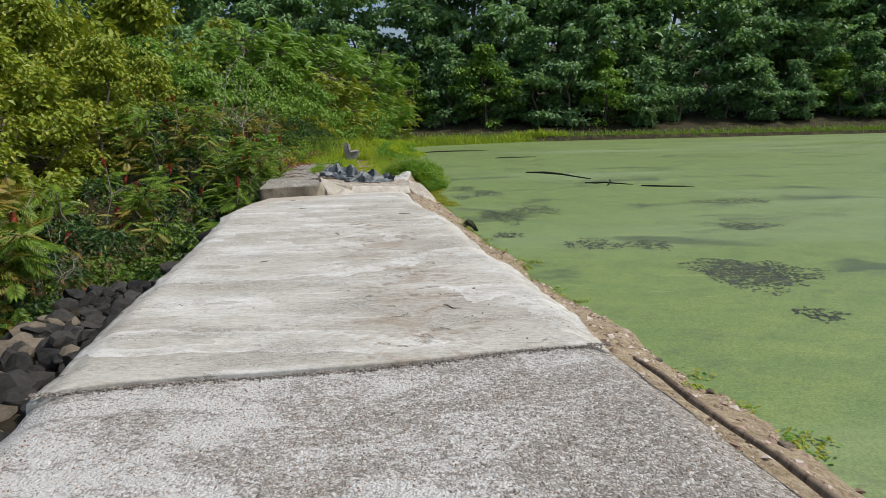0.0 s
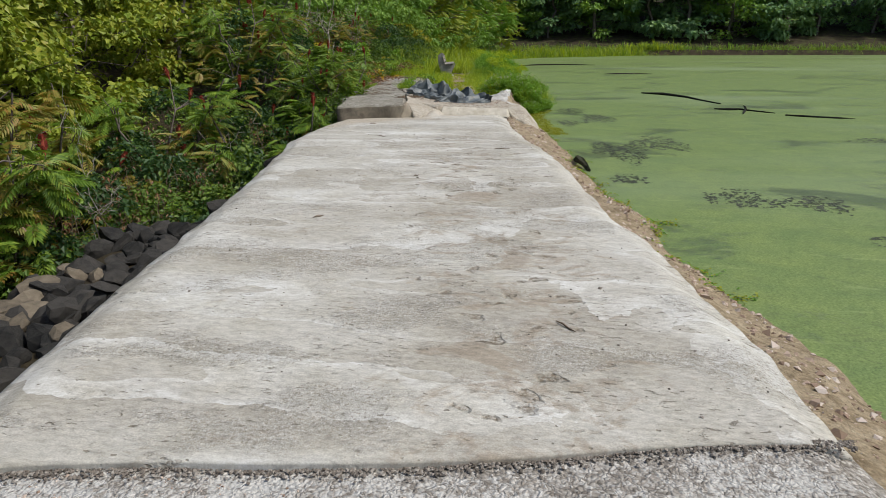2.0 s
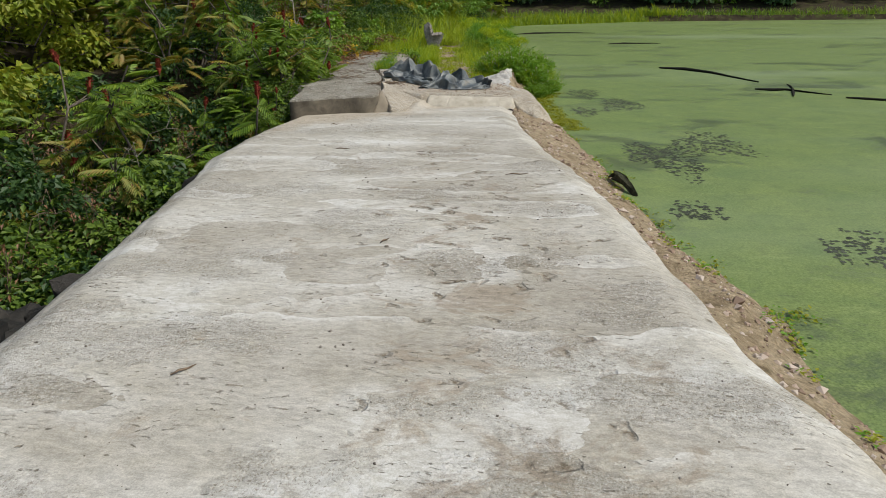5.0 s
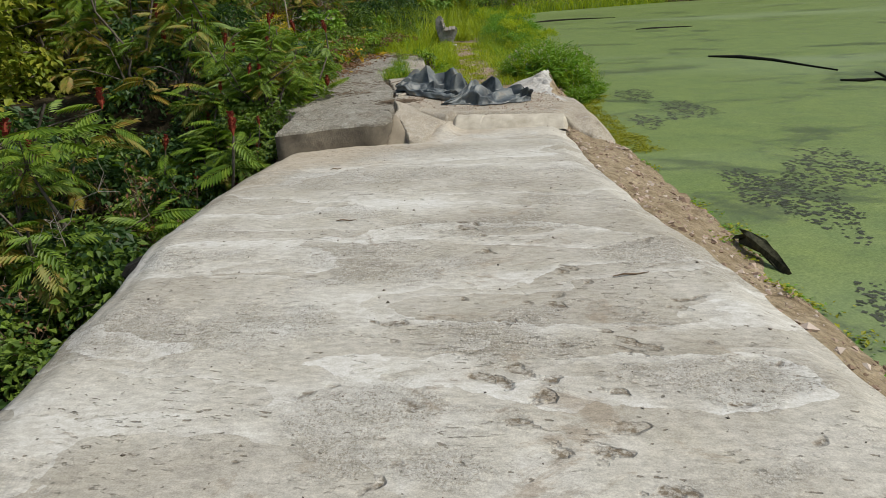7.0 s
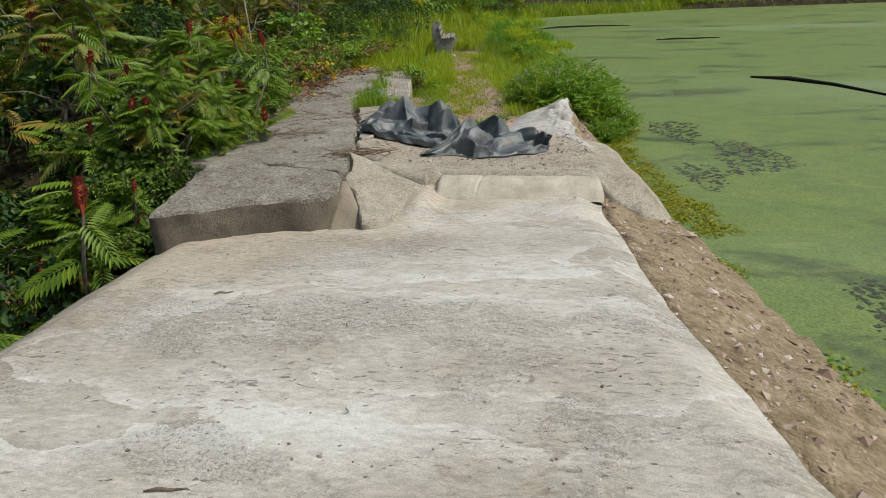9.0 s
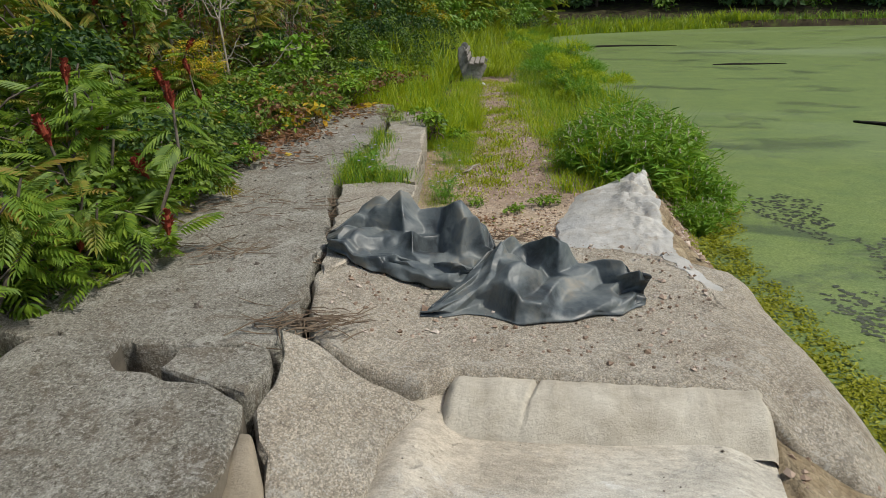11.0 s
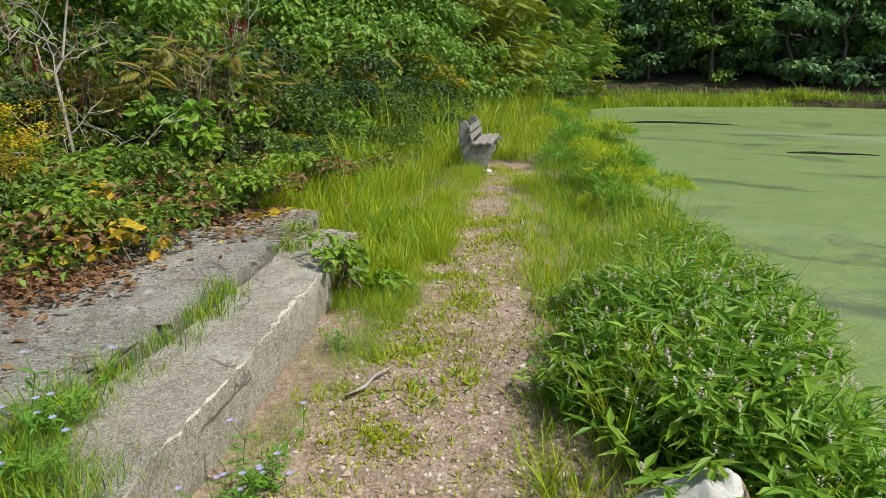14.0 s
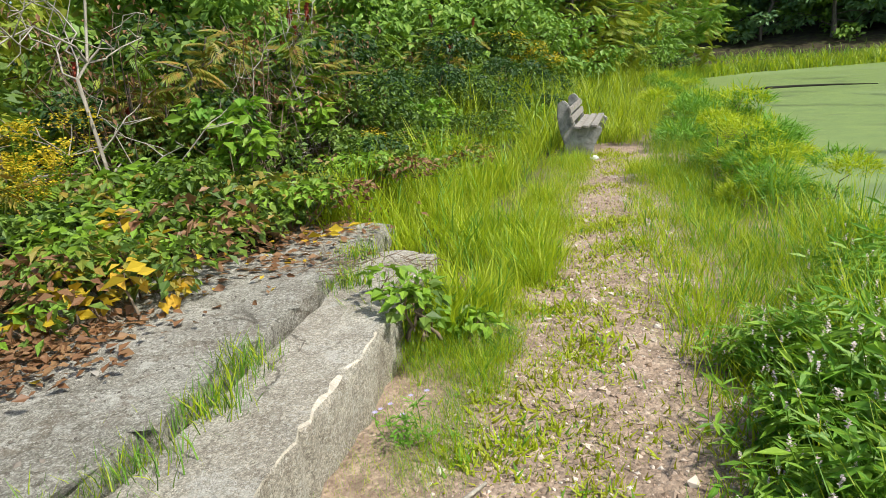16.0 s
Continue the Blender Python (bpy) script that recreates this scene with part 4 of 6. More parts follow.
def blade(w=0.02, bend=0.45):
    """A grass blade: upright along +z, 1 tall, bending to +y."""
    v = [(-w, 0, 0), (w, 0, 0), (w * 0.8, bend * 0.3, 0.5), (-w * 0.8, bend * 0.3, 0.5), (w * 0.12, bend, 0.95), (-w * 0.12, bend, 0.95)]
    return np.array(v), np.array([(0, 1, 2, 3), (3, 2, 4, 5)])


def frond(pairs=11, droop=0.35, width=0.30, leaf=0.075, rib=True):
    """A feathered sumac leaf along +y, 1 long, arching down at its tip."""
    lv, lf = leaflet(leaf / width * 0.55, 0.05)
    pos, head, pit, size = [], [], [], []
    for k in range(pairs):
        t = 0.16 + 0.80 * k / (pairs - 1)
        z = -droop * t * t + 0.12 * t
        s = width * (0.55 + 0.75 * math.sin(min(1, t * 1.15) * math.pi * 0.78))
        for side in (1, -1):
            pos.append((0, t, z))
            head.append(side * (1.25 - 0.5 * t))
            pit.append(-0.38 - 0.25 * t)
            size.append(s)
    pos.append((0, 0.97, -droop * 0.94 + 0.116))
    head.append(0)
    pit.append(-0.6)
    size.append(width)
    v, f = stamp(lv, lf, poses(pos, head, pit, 0, size))
    if not rib:
        return v, f
    ts = np.linspace(0, 0.97, 6)
    rib = np.array([(s * 0.006, t, -droop * t * t + 0.12 * t) for t in ts for s in (-1, 1)])
    rf = np.array([(2 * k, 2 * k + 1, 2 * k + 3, 2 * k + 2) for k in range(5)])
    return np.concatenate([v, rib]), np.concatenate([f, rf + len(v)])


def tube(points, radii, sides=6):
    """A tapering limb through points, as quads."""
    points = np.asarray(points, float)
    vs, fs = [], []
    for k, p in enumerate(points):
        t = points[min(k + 1, len(points) - 1)] - points[max(k - 1, 0)]
        t = t / (np.linalg.norm(t) + 1e-9)
        a = np.cross(t, (0.3, 0.9, 0.1))
        a = a / (np.linalg.norm(a) + 1e-9)
        b = np.cross(t, a)
        for s in range(sides):
            th = 2 * math.pi * s / sides
            vs.append(p + (a * math.cos(th) + b * math.sin(th)) * radii[k])
    for k in range(len(points) - 1):
        for s in range(sides):
            fs.append((k * sides + s, k * sides + (s + 1) % sides, (k + 1) * sides + (s + 1) % sides, (k + 1) * sides + s))
    return np.array(vs), np.array(fs)


def limb(start, end, r0, r1, r, wander=0.12, steps=6, sides=6):
    start, end = np.asarray(start, float), np.asarray(end, float)
    ts = np.linspace(0, 1, steps)
    length = np.linalg.norm(end - start)
    pts = start + (end - start) * ts[:, None] + r.normal(0, wander * length / steps, (steps, 3)) * np.sin(ts * math.pi)[:, None]
    return tube(pts, r0 + (r1 - r0) * ts, sides), pts


def seed_cone():
    """An upright fuzzy sumac cone, made of many small scales."""
    r = np.random.default_rng(4)
    n = 60
    t = np.sort(r.uniform(0, 1, n))
    a = r.uniform(0, 6.28, n)
    rad = 0.028 * np.sin(0.25 + t * 2.6)
    pos = np.stack([rad * np.cos(a), rad * np.sin(a), t * 0.17], 1)
    v, f = stamp(*leaflet(0.5, 0.2), poses(pos, a - 1.57, 0.9, 0, 0.035))
    core, cf = tube([(0, 0, -0.02), (0, 0, 0.05), (0, 0, 0.13), (0, 0, 0.18)], [0.006, 0.024, 0.016, 0.003])
    return np.concatenate([v, core]), np.concatenate([f, cf + len(v)])


CONE = grid_mesh("seed_cone", *seed_cone(), [L_RED])


def sumac(seed, height, spread, stems, autumn, cones, per=10):
    """A sumac: several bare crooked stems, each with a parasol of fronds."""
    r = np.random.default_rng(seed)
    root = new("sumac_shrub")
    wood, leaves, tips = [], [], []
    fv, ff = frond()
    fv2, ff2 = frond(9, 0.6, 0.33)
    base = 0
    for k in range(stems):
        a = r.uniform(0, 6.28)
        out = spread * math.sqrt(r.uniform(0.05, 1))
        h = height * r.uniform(0.45, 1.0) * (1 - 0.25 * out / spread)
        foot = (0.25 * out * math.cos(a), 0.25 * out * math.sin(a), -0.25)
        tip = (out * math.cos(a), out * math.sin(a), h)
        (v, f), pts = limb(foot, tip, 0.028, 0.010, r, 0.35)
        wood.append((v, f, 0))
        ends = [pts[-1]]
        for j in range(3):
            s = pts[r.integers(2, 5)]
            e = s + np.array([r.normal(0, 0.35), r.normal(0, 0.35), r.uniform(0.05, 0.5)])
            (v, f), _ = limb(s, e, 0.013, 0.006, r, 0.3, 4, 5)
            wood.append((v, f, 0))
            ends.append(e)
        for e in ends:
            m = int(per * r.uniform(0.7, 1.3))
            pos = np.asarray(e) - np.array([0, 0, 1]) * r.uniform(0, 0.35, m)[:, None] + r.normal(0, 0.03, (m, 3))
            mats = poses(pos, r.uniform(0, 6.28, m), r.uniform(-0.35, 0.75, m), r.normal(0, 0.25, m), r.uniform(0.22, 0.37, m))
            v, f = stamp(fv, ff, mats[: m // 2]) if m > 1 else (np.zeros((0, 3)), np.zeros((0, 4), int))
            v2, f2 = stamp(fv2, ff2, mats[m // 2:])
            tone = 1 if r.random() < autumn else 0
            leaves.append((v, f, tone))
            leaves.append((v2, f2, tone if r.random() < 0.8 else 1 - tone if autumn > 0 else 0))
            tips.append(e)
    v, f, _ = merge(wood)
    child("trunk", grid_mesh("trunk", v, f, [M_BARK], smooth=True), root, "thin crooked grey stems")
    v, f, m = merge(leaves)
    child("crown", grid_mesh("crown", v, f, [L_SUMAC, L_AUTUMN], m), root)
    for e in tips[:cones]:
        c = child("seed_cone", CONE, root, "dark red fuzzy seed cone")
        c.location = Vector(e) + Vector((0, 0, 0.02))
        c.rotation_euler = (r.normal(0, 0.25), r.normal(0, 0.25), r.uniform(0, 6))
    return root


def leafy(seed, name, rx, ry, rz, count, size, mats, weights, width=0.3, lumps=9, twigs=14, low=0.0, droop=-0.3):
    """A broad-leaved bush: leaves crowd the outside of several lumps round forking twigs."""
    r = np.random.default_rng(seed)
    root = new(name)
    centres = np.stack([r.uniform(-0.75, 0.75, lumps) * rx, r.uniform(-0.75, 0.75, lumps) * ry, r.uniform(low + 0.15, 0.8, lumps) * rz], 1)
    rad = r.uniform(0.28, 0.5, lumps)
    k = r.integers(0, lumps, count)
    d = r.normal(0, 1, (count, 3))
    d /= np.linalg.norm(d, axis=1)[:, None]
    d[:, 2] = np.abs(d[:, 2]) * 0.9 - 0.25
    shell = r.uniform(0.45, 1.08, count) ** 0.6
    pos = centres[k] + d * (rad[k] * shell)[:, None] * np.array([rx, ry, rz * 0.8])
    pos[:, 2] = np.maximum(pos[:, 2], 0.02)
    head = np.arctan2(-d[:, 0], d[:, 1]) + r.normal(0, 0.9, count)
    mat = poses(pos, head, droop + r.normal(0, 0.45, count), r.normal(0, 0.5, count), size * r.uniform(0.6, 1.25, count))
    v, f = stamp(*leaflet(width), mat)
    pick = r.choice(len(mats), lumps, p=weights)[k]
    stray = r.random(count) < 0.12
    pick = np.where(stray, r.choice(len(mats), count, p=weights), pick)
    wood = []
    for j in range(twigs):
        c = centres[r.integers(0, lumps)] * r.uniform(0.8, 1.15)
        (tv, tf), _ = limb((c[0] * 0.3 + r.normal(0, 0.08), c[1] * 0.3 + r.normal(0, 0.08), -0.12), c, 0.012, 0.004, r, 0.5, 6, 5)
        wood.append((tv, tf, 0))
    tv, tf, _ = merge(wood)
    child("stem", grid_mesh("stem", tv, tf, [M_TWIG], smooth=True), root, "thin brown twigs")["kind"] = "stuff"
    child("foliage", grid_mesh("foliage", v, f, mats, pick), root)
    return root


def tree(seed, name, height, spread, leaf_mat, count, size, bare=0.18, pendant=-0.4, trunk_r=0.16):
    """A broad-leaved tree: trunk, limbs and a crown of leaf clumps with gaps."""
    r = np.random.default_rng(seed)
    root = new(name)
    (tv, tf), pts = limb((0, 0, -0.4), (r.normal(0, 0.3), r.normal(0, 0.3), height * 0.82), trunk_r, trunk_r * 0.25, r, 0.25, 8, 6)
    wood, centres, rad = [(tv, tf, 0)], [], []
    for j in range(34):
        t = r.uniform(bare, 1.0)
        p = np.array([np.interp(t, np.linspace(0, 1, 8), pts[:, q]) for q in range(3)])
        a = r.uniform(0, 6.28)
        prof = math.sin(min(1.0, 0.22 + (t - bare) * 0.95) * math.pi) ** 0.6
        reach = spread * prof * r.uniform(0.45, 1.05)
        e = p + np.array([reach * math.cos(a), reach * math.sin(a), reach * r.uniform(-0.05, 0.45)])
        (lv, lf), lp = limb(p, e, trunk_r * 0.3 * (1.1 - t), 0.012, r, 0.4, 5, 3)
        wood.append((lv, lf, 0))
        for q in (2, 3, 4):
            if q == 2 and r.random() < 0.4:
                continue
            centres.append(lp[q] + r.normal(0, 0.12, 3) * spread * 0.3)
            rad.append(spread * r.uniform(0.13, 0.24))
    centres, rad = np.array(centres), np.array(rad)
    k = r.integers(0, len(centres), count)
    d = r.normal(0, 1, (count, 3))
    d /= np.linalg.norm(d, axis=1)[:, None]
    pos = centres[k] + d * (rad[k] * r.uniform(0.35, 1.1, count))[:, None] * np.array([1.15, 1.15, 0.62])
    head = np.arctan2(-d[:, 0], d[:, 1]) + r.normal(0, 0.6, count)
    mat = poses(pos, head, pendant + r.normal(0, 0.4, count), r.normal(0, 0.5, count), size * r.uniform(0.6, 1.3, count))
    v, f = stamp(*leaflet(0.33), mat)
    wv, wf, _ = merge(wood)
    child("trunk", grid_mesh("trunk", wv, wf, [M_BARK], smooth=True), root)
    child("crown", grid_mesh("crown", v, f, [leaf_mat]), root)
    return root


def feather_tree(seed, height, spread, ends, per, size, mat, name="sumac_tree"):
    """A taller sumac or tree of heaven with layered sprays of long fronds."""
    r = np.random.default_rng(seed)
    root = new(name)
    wood, leaves = [], []
    (tv, tf), pts = limb((0, 0, -0.4), (r.normal(0, 0.4), r.normal(0, 0.4), height * 0.8), 0.13, 0.03, r, 0.4, 8, 7)
    wood.append((tv, tf, 0))
    fv, ff = frond(8, 0.35, 0.26, 0.12, False)
    for j in range(ends):
        t = r.uniform(0.12, 1.0)
        p = np.array([np.interp(t, np.linspace(0, 1, 8), pts[:, q]) for q in range(3)])
        a = r.uniform(0, 6.28)
        reach = spread * (1 - 0.6 * abs(t - 0.4)) * math.sqrt(r.uniform(0.1, 1))
        e = p + np.array([reach * math.cos(a), reach * math.sin(a), r.uniform(0, 0.3) * reach])
        (lv, lf), _ = limb(p, e, 0.03, 0.008, r, 0.4, 4, 4)
        wood.append((lv, lf, 0))
        m = per
        pos = e + r.normal(0, 0.16, (m, 3))
        leaves.append((*stamp(fv, ff, poses(pos, a + r.normal(0, 1.2, m), r.uniform(-0.5, 0.35, m), r.normal(0, 0.5, m), size * r.uniform(0.7, 1.2, m))), 0))
    v, f, _ = merge(wood)
    child("trunk", grid_mesh("trunk", v, f, [M_BARK], smooth=True), root)
    v, f, m = merge(leaves)
    child("crown", grid_mesh("crown", v, f, [mat], m), root)
    return root


def on_ground(x, y):
    return float(ground_height(np.array([x], float), np.array([y], float))[0])


def stand(proto, spots, label, category, group, scale=(0.85, 1.2), seed=0):
    """Sets a thing and its copies on the ground at the spots (x, y[, scale])."""
    r = random.Random(seed)
    for k, s in enumerate(spots):
        m = pose(s[0], s[1], on_ground(s[0], s[1]) - 0.02 + (s[3] if len(s) > 3 else 0), 0, 0, r.uniform(0, 360))
        size = s[2] if len(s) > 2 else r.uniform(*scale)
        if k == 0:
            tagged(proto, label, category, group)
            ob = proto
            ob.matrix_basis = m
        else:
            ob = copy_thing(proto, m)
        ob.scale = (size,) * 3

# wood on the far side of the pond
kinds = [tree(101, "forest_tree", 13, 4.2, L_FAR, 4000, 0.48), tree(102, "forest_tree", 11, 3.6, L_FAR, 3700, 0.46, 0.05), tree(103, "forest_tree", 15, 4.6, L_FAR, 4200, 0.53), tree(104, "forest_tree", 9, 3.6, L_TREE, 4200, 0.38, 0.03), tree(105, "forest_tree", 7, 3.0, L_FAR, 3600, 0.36, 0.02)]
far_spots = [[], [], [], [], []]
fr = random.Random(5)
x = -34.0
while x < 78:
    far_spots[fr.choice([3, 4, 1])].append((x + fr.uniform(-1, 1), 69.5 + fr.uniform(-1.5, 2.0), fr.uniform(0.75, 1.1)))
    far_spots[fr.choice([0, 1, 2])].append((x + fr.uniform(-1.5, 1.5), 74 + fr.uniform(-1.5, 1.5), fr.uniform(0.9, 1.2)))
    if fr.random() < 0.85:
        far_spots[fr.choice([0, 2])].append((x + fr.uniform(-1.5, 1.5), 81 + fr.uniform(-2, 2), fr.uniform(1.5, 1.9)))
    x += 3.9
for k in range(11):
    far_spots[fr.choice([0, 1, 2])].append((-13 - fr.uniform(0, 10), 6 + k * 5.4, fr.uniform(0.7, 1.0)))
# unseen trees added beyond the right of the view, only to be reflected
for k in range(5):
    far_spots[fr.choice([0, 1, 2])].append((78 + fr.uniform(0, 6), 62 - k * 14, fr.uniform(1.0, 1.3)))
for proto, spots, label in zip(kinds, far_spots, ["tall dark green broadleaf tree in the wood", "dense dark green tree with a low crown", "high crowned forest tree, deep green", "lighter green young tree at the wood's edge", "low bushy dark green tree by the shore"]):
    stand(proto, spots, label, "tree", "wood around the pond", seed=3)

# feathery trees that close the view past the bench
ft = feather_tree(120, 7.5, 3.6, 150, 11, 0.56, L_TREE)
stand(ft, [(-7.5, 42, 1.0), (-10.5, 39, 1.05), (-5.2, 49, 0.95), (-8.5, 53, 1.1)], "leafy sumac tree with long drooping feathered leaves", "tree", "sumac trees", seed=8)
ft2 = feather_tree(121, 5.5, 3.0, 130, 10, 0.50, L_OLIVE)
stand(ft2, [(-6.2, 39.5, 0.9), (-4.6, 55, 0.9)], "young sumac tree with yellow-green feathered leaves", "tree", "sumac trees", seed=9)

tt = tree(131, "thicket_tree", 4.6, 2.3, L_OLIVE, 8500, 0.15, 0.02, -0.5, 0.07)
stand(tt, [(-9.0, 6.2, 1.0), (-9.6, 9.4, 1.1), (-9.2, 12.6, 0.95), (-9.8, 15.8, 1.05), (-9.4, 19.0, 0.95), (-9.6, 22.6, 0.9), (-11.8, 7.5, 1.4), (-12.2, 12.0, 1.45), (-12.6, 17.0, 1.4), (-12.0, 22.0, 1.3), (-8.9, 3.2, 1.0), (-13.5, 31, 1.9), (-13, 42, 1.9), (-16, 26, 2.2), (-17, 36, 2.3), (-10.5, 47, 1.6), (-16, 14, 2.2)], "small olive green tree behind the sumac thicket", "tree", "thicket trees", seed=10)

tt2 = tree(132, "thicket_tree", 4.8, 2.5, L_TREE, 8500, 0.17, 0.02, -0.5, 0.07)
stand(tt2, [(-6.6, 36.0, 0.85), (-9.0, 32.0, 1.0), (-9.6, 27.0, 0.95), (-12.0, 29.0, 1.2), (-8.2, 35.0, 1.1), (-5.6, 44.0, 0.9)], "small leafy tree with a rounded green crown", "tree", "thicket trees", seed=11)

# sumac thicket along the ravine
s1 = sumac(201, 2.6, 1.2, 9, 0.5, 5)
stand(s1, [(-6.2, 8.2, 1.15), (-7.6, 11.5, 1.1), (-7.2, 21.5, 0.9), (-7.9, 6.0, 1.2)], "sumac shrub turning orange with dark red seed cones", "shrub", "sumac thicket", seed=1)
s2 = sumac(202, 2.9, 1.4, 10, 0.28, 6)
stand(s2, [(-6.1, 12.4, 1.05), (-6.3, 16.5, 0.9), (-7.4, 18.6, 0.95), (-6.4, 5.2, 1.1), (-7.6, 30.5, 0.85), (-8.2, 9.0, 1.25), (-7.1, 25.2, 0.8), (-7.3, 28.2, 0.85)], "green sumac shrub with feathered leaves and red cones", "shrub", "sumac thicket", seed=2)
s3 = sumac(203, 1.7, 0.9, 7, 0.06, 5)
stand(s3, [(-5.05, 14.6, 1.2), (-4.7, 15.75, 0.95, -0.1), (-4.5, 16.5, 0.8, -0.1), (-4.6, 17.4, 0.75, -0.1), (-4.9, 18.7, 0.55, -0.1), (-4.9, 14.75, 0.8, 0.3), (-4.3, 15.45, 0.62, 0.4), (-4.35, 16.05, 0.6, 0.1), (-4.45, 14.7, 0.5, 0.5), (-5.3, 17.3, 0.8, -0.1), (-5.4, 12.9, 0.85), (-5.5, 18.6, 0.75, -0.2)], "low green sumac overhanging the concrete edge", "shrub", "sumac thicket", seed=3)
s4 = sumac(204, 2.3, 1.1, 8, 0.85, 4)
stand(s4, [(-6.1, 6.3, 0.95), (-6.9, 7.6, 1.2), (-8.3, 19.3, 0.95), (-7.0, 23.6, 0.85), (-7.3, 26.2, 0.85), (-6.9, 29.6, 0.85)], "sumac shrub in yellow and orange autumn leaf", "shrub", "sumac thicket", seed=4)

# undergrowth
# the L_DARK share paints shade into the lower bushes and vines
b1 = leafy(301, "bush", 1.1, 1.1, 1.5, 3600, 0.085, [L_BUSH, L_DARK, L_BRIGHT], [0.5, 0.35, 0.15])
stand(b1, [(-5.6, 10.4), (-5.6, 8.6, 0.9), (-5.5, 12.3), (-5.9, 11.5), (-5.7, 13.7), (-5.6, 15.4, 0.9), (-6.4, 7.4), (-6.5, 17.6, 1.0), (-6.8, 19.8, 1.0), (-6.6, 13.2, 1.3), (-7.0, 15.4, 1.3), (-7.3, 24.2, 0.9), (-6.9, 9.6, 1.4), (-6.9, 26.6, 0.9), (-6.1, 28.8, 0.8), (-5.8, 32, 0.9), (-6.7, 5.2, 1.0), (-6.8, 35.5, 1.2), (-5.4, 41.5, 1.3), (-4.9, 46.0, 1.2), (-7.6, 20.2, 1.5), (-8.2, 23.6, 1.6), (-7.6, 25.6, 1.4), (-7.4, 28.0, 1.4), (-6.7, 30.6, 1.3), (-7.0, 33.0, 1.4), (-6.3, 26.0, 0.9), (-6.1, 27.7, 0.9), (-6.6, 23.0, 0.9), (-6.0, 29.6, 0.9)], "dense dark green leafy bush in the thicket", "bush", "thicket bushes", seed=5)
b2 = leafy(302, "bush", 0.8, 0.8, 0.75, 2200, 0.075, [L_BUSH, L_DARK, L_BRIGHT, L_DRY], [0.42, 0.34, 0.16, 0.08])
stand(b2, [(-5.2, 8.9, 0.9), (-4.95, 11.0, 0.9), (-4.85, 12.2, 1.0), (-4.75, 13.6, 1.0), (-6.0, 6.4, 0.8), (-4.6, 16.2, 0.62, 0.0), (-4.6, 17.0, 0.66, 0.05), (-4.62, 17.8, 0.66, 0.05), (-4.75, 18.6, 0.66, 0.05), (-4.5, 15.2, 0.5, 0.2), (-4.45, 15.7, 0.55, 0.1), (-4.4, 15.05, 0.55, 0.5), (-4.3, 14.55, 0.45, 0.5), (-5.3, 19.6, 0.75), (-5.5, 20.9, 0.8), (-5.6, 22.4, 0.9), (-5.4, 24.2, 0.85), (-5.0, 25.8, 0.8), (-5.2, 27.4, 0.8), (-5.1, 30.0, 0.9), (-4.5, 10.2, 0.5), (-5.5, 7.6, 0.6)], "low bush of mixed green leaves beside the concrete", "bush", "undergrowth", seed=6)
b3 = leafy(303, "weed_patch", 0.9, 0.75, 0.55, 1500, 0.10, [L_BUSH, L_BRIGHT, L_YELLOW, L_DRY, L_AUTUMN], [0.54, 0.30, 0.02, 0.07, 0.07], 0.27, 24, 18, 0.1)
stand(b3, [(-4.95, 20.9, 0.8, 0.1), (-5.2, 19.9, 0.8, 0.1), (-4.85, 22.3, 0.75, 0.1), (-5.5, 21.7, 1.0, 0.1), (-4.9, 23.6, 0.8, 0.1), (-5.3, 18.7, 0.7), (-4.75, 25.0, 0.8)], "broad-leaved weeds with a few yellowed leaves", "weeds", "weeds along the paving", seed=7)
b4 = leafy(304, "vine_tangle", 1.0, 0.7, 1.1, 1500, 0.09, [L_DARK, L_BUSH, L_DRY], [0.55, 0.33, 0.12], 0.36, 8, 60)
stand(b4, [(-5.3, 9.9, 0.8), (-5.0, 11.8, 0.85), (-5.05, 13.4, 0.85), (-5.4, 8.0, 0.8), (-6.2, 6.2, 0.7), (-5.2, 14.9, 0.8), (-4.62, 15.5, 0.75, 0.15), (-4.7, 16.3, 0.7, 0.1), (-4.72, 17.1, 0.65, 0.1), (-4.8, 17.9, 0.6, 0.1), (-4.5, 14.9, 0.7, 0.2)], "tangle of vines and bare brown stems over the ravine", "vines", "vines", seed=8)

# ---------------------------------------------------------------- grasses


def grass(name, spots, heights, mats, weights, label, w=0.0068, bend=0.5, lean=0.45, seed=0):
    """Blades at the given places, one object."""
    r = np.random.default_rng(seed)
    n = len(spots)
    heights = heights * np.clip(0.85 + 0.5 * waves(spots[:, 0], spots[:, 1], 4.5, seed + 300), 0.35, 1.45)
    z = ground_height(spots[:, 0], spots[:, 1])
    if spots.shape[1] > 2:
        z = np.maximum(z, spots[:, 2])
    m = poses(np.stack([spots[:, 0], spots[:, 1], z - 0.01], 1), r.uniform(0, 6.28, n), r.normal(0, lean * 0.5, n), r.normal(0, lean * 0.5, n), heights)
    v, f = stamp(*blade(w, bend), m)
    pick = np.repeat(r.choice(len(mats), n, p=weights), 2)
    return tagged(new(name, grid_mesh(name, v, f, mats, pick)), label, "grass", kind="stuff")


def strewn(n, x0, x1, y0, y1, seed, clump=0, radius=0.1):
    """Places spread over a band whose sides are tables of (y, x); clumped if asked."""
    r = np.random.default_rng(seed)
    m = clump or n
    y = r.uniform(y0, y1, m)
    a, b = along(y, x0), along(y, x1)
    p = np.stack([a + (b - a) * r.uniform(0, 1, m), y], 1)
    if clump:
        p = p[r.integers(0, clump, n)] + r.normal(0, radius, (n, 2))
    return p


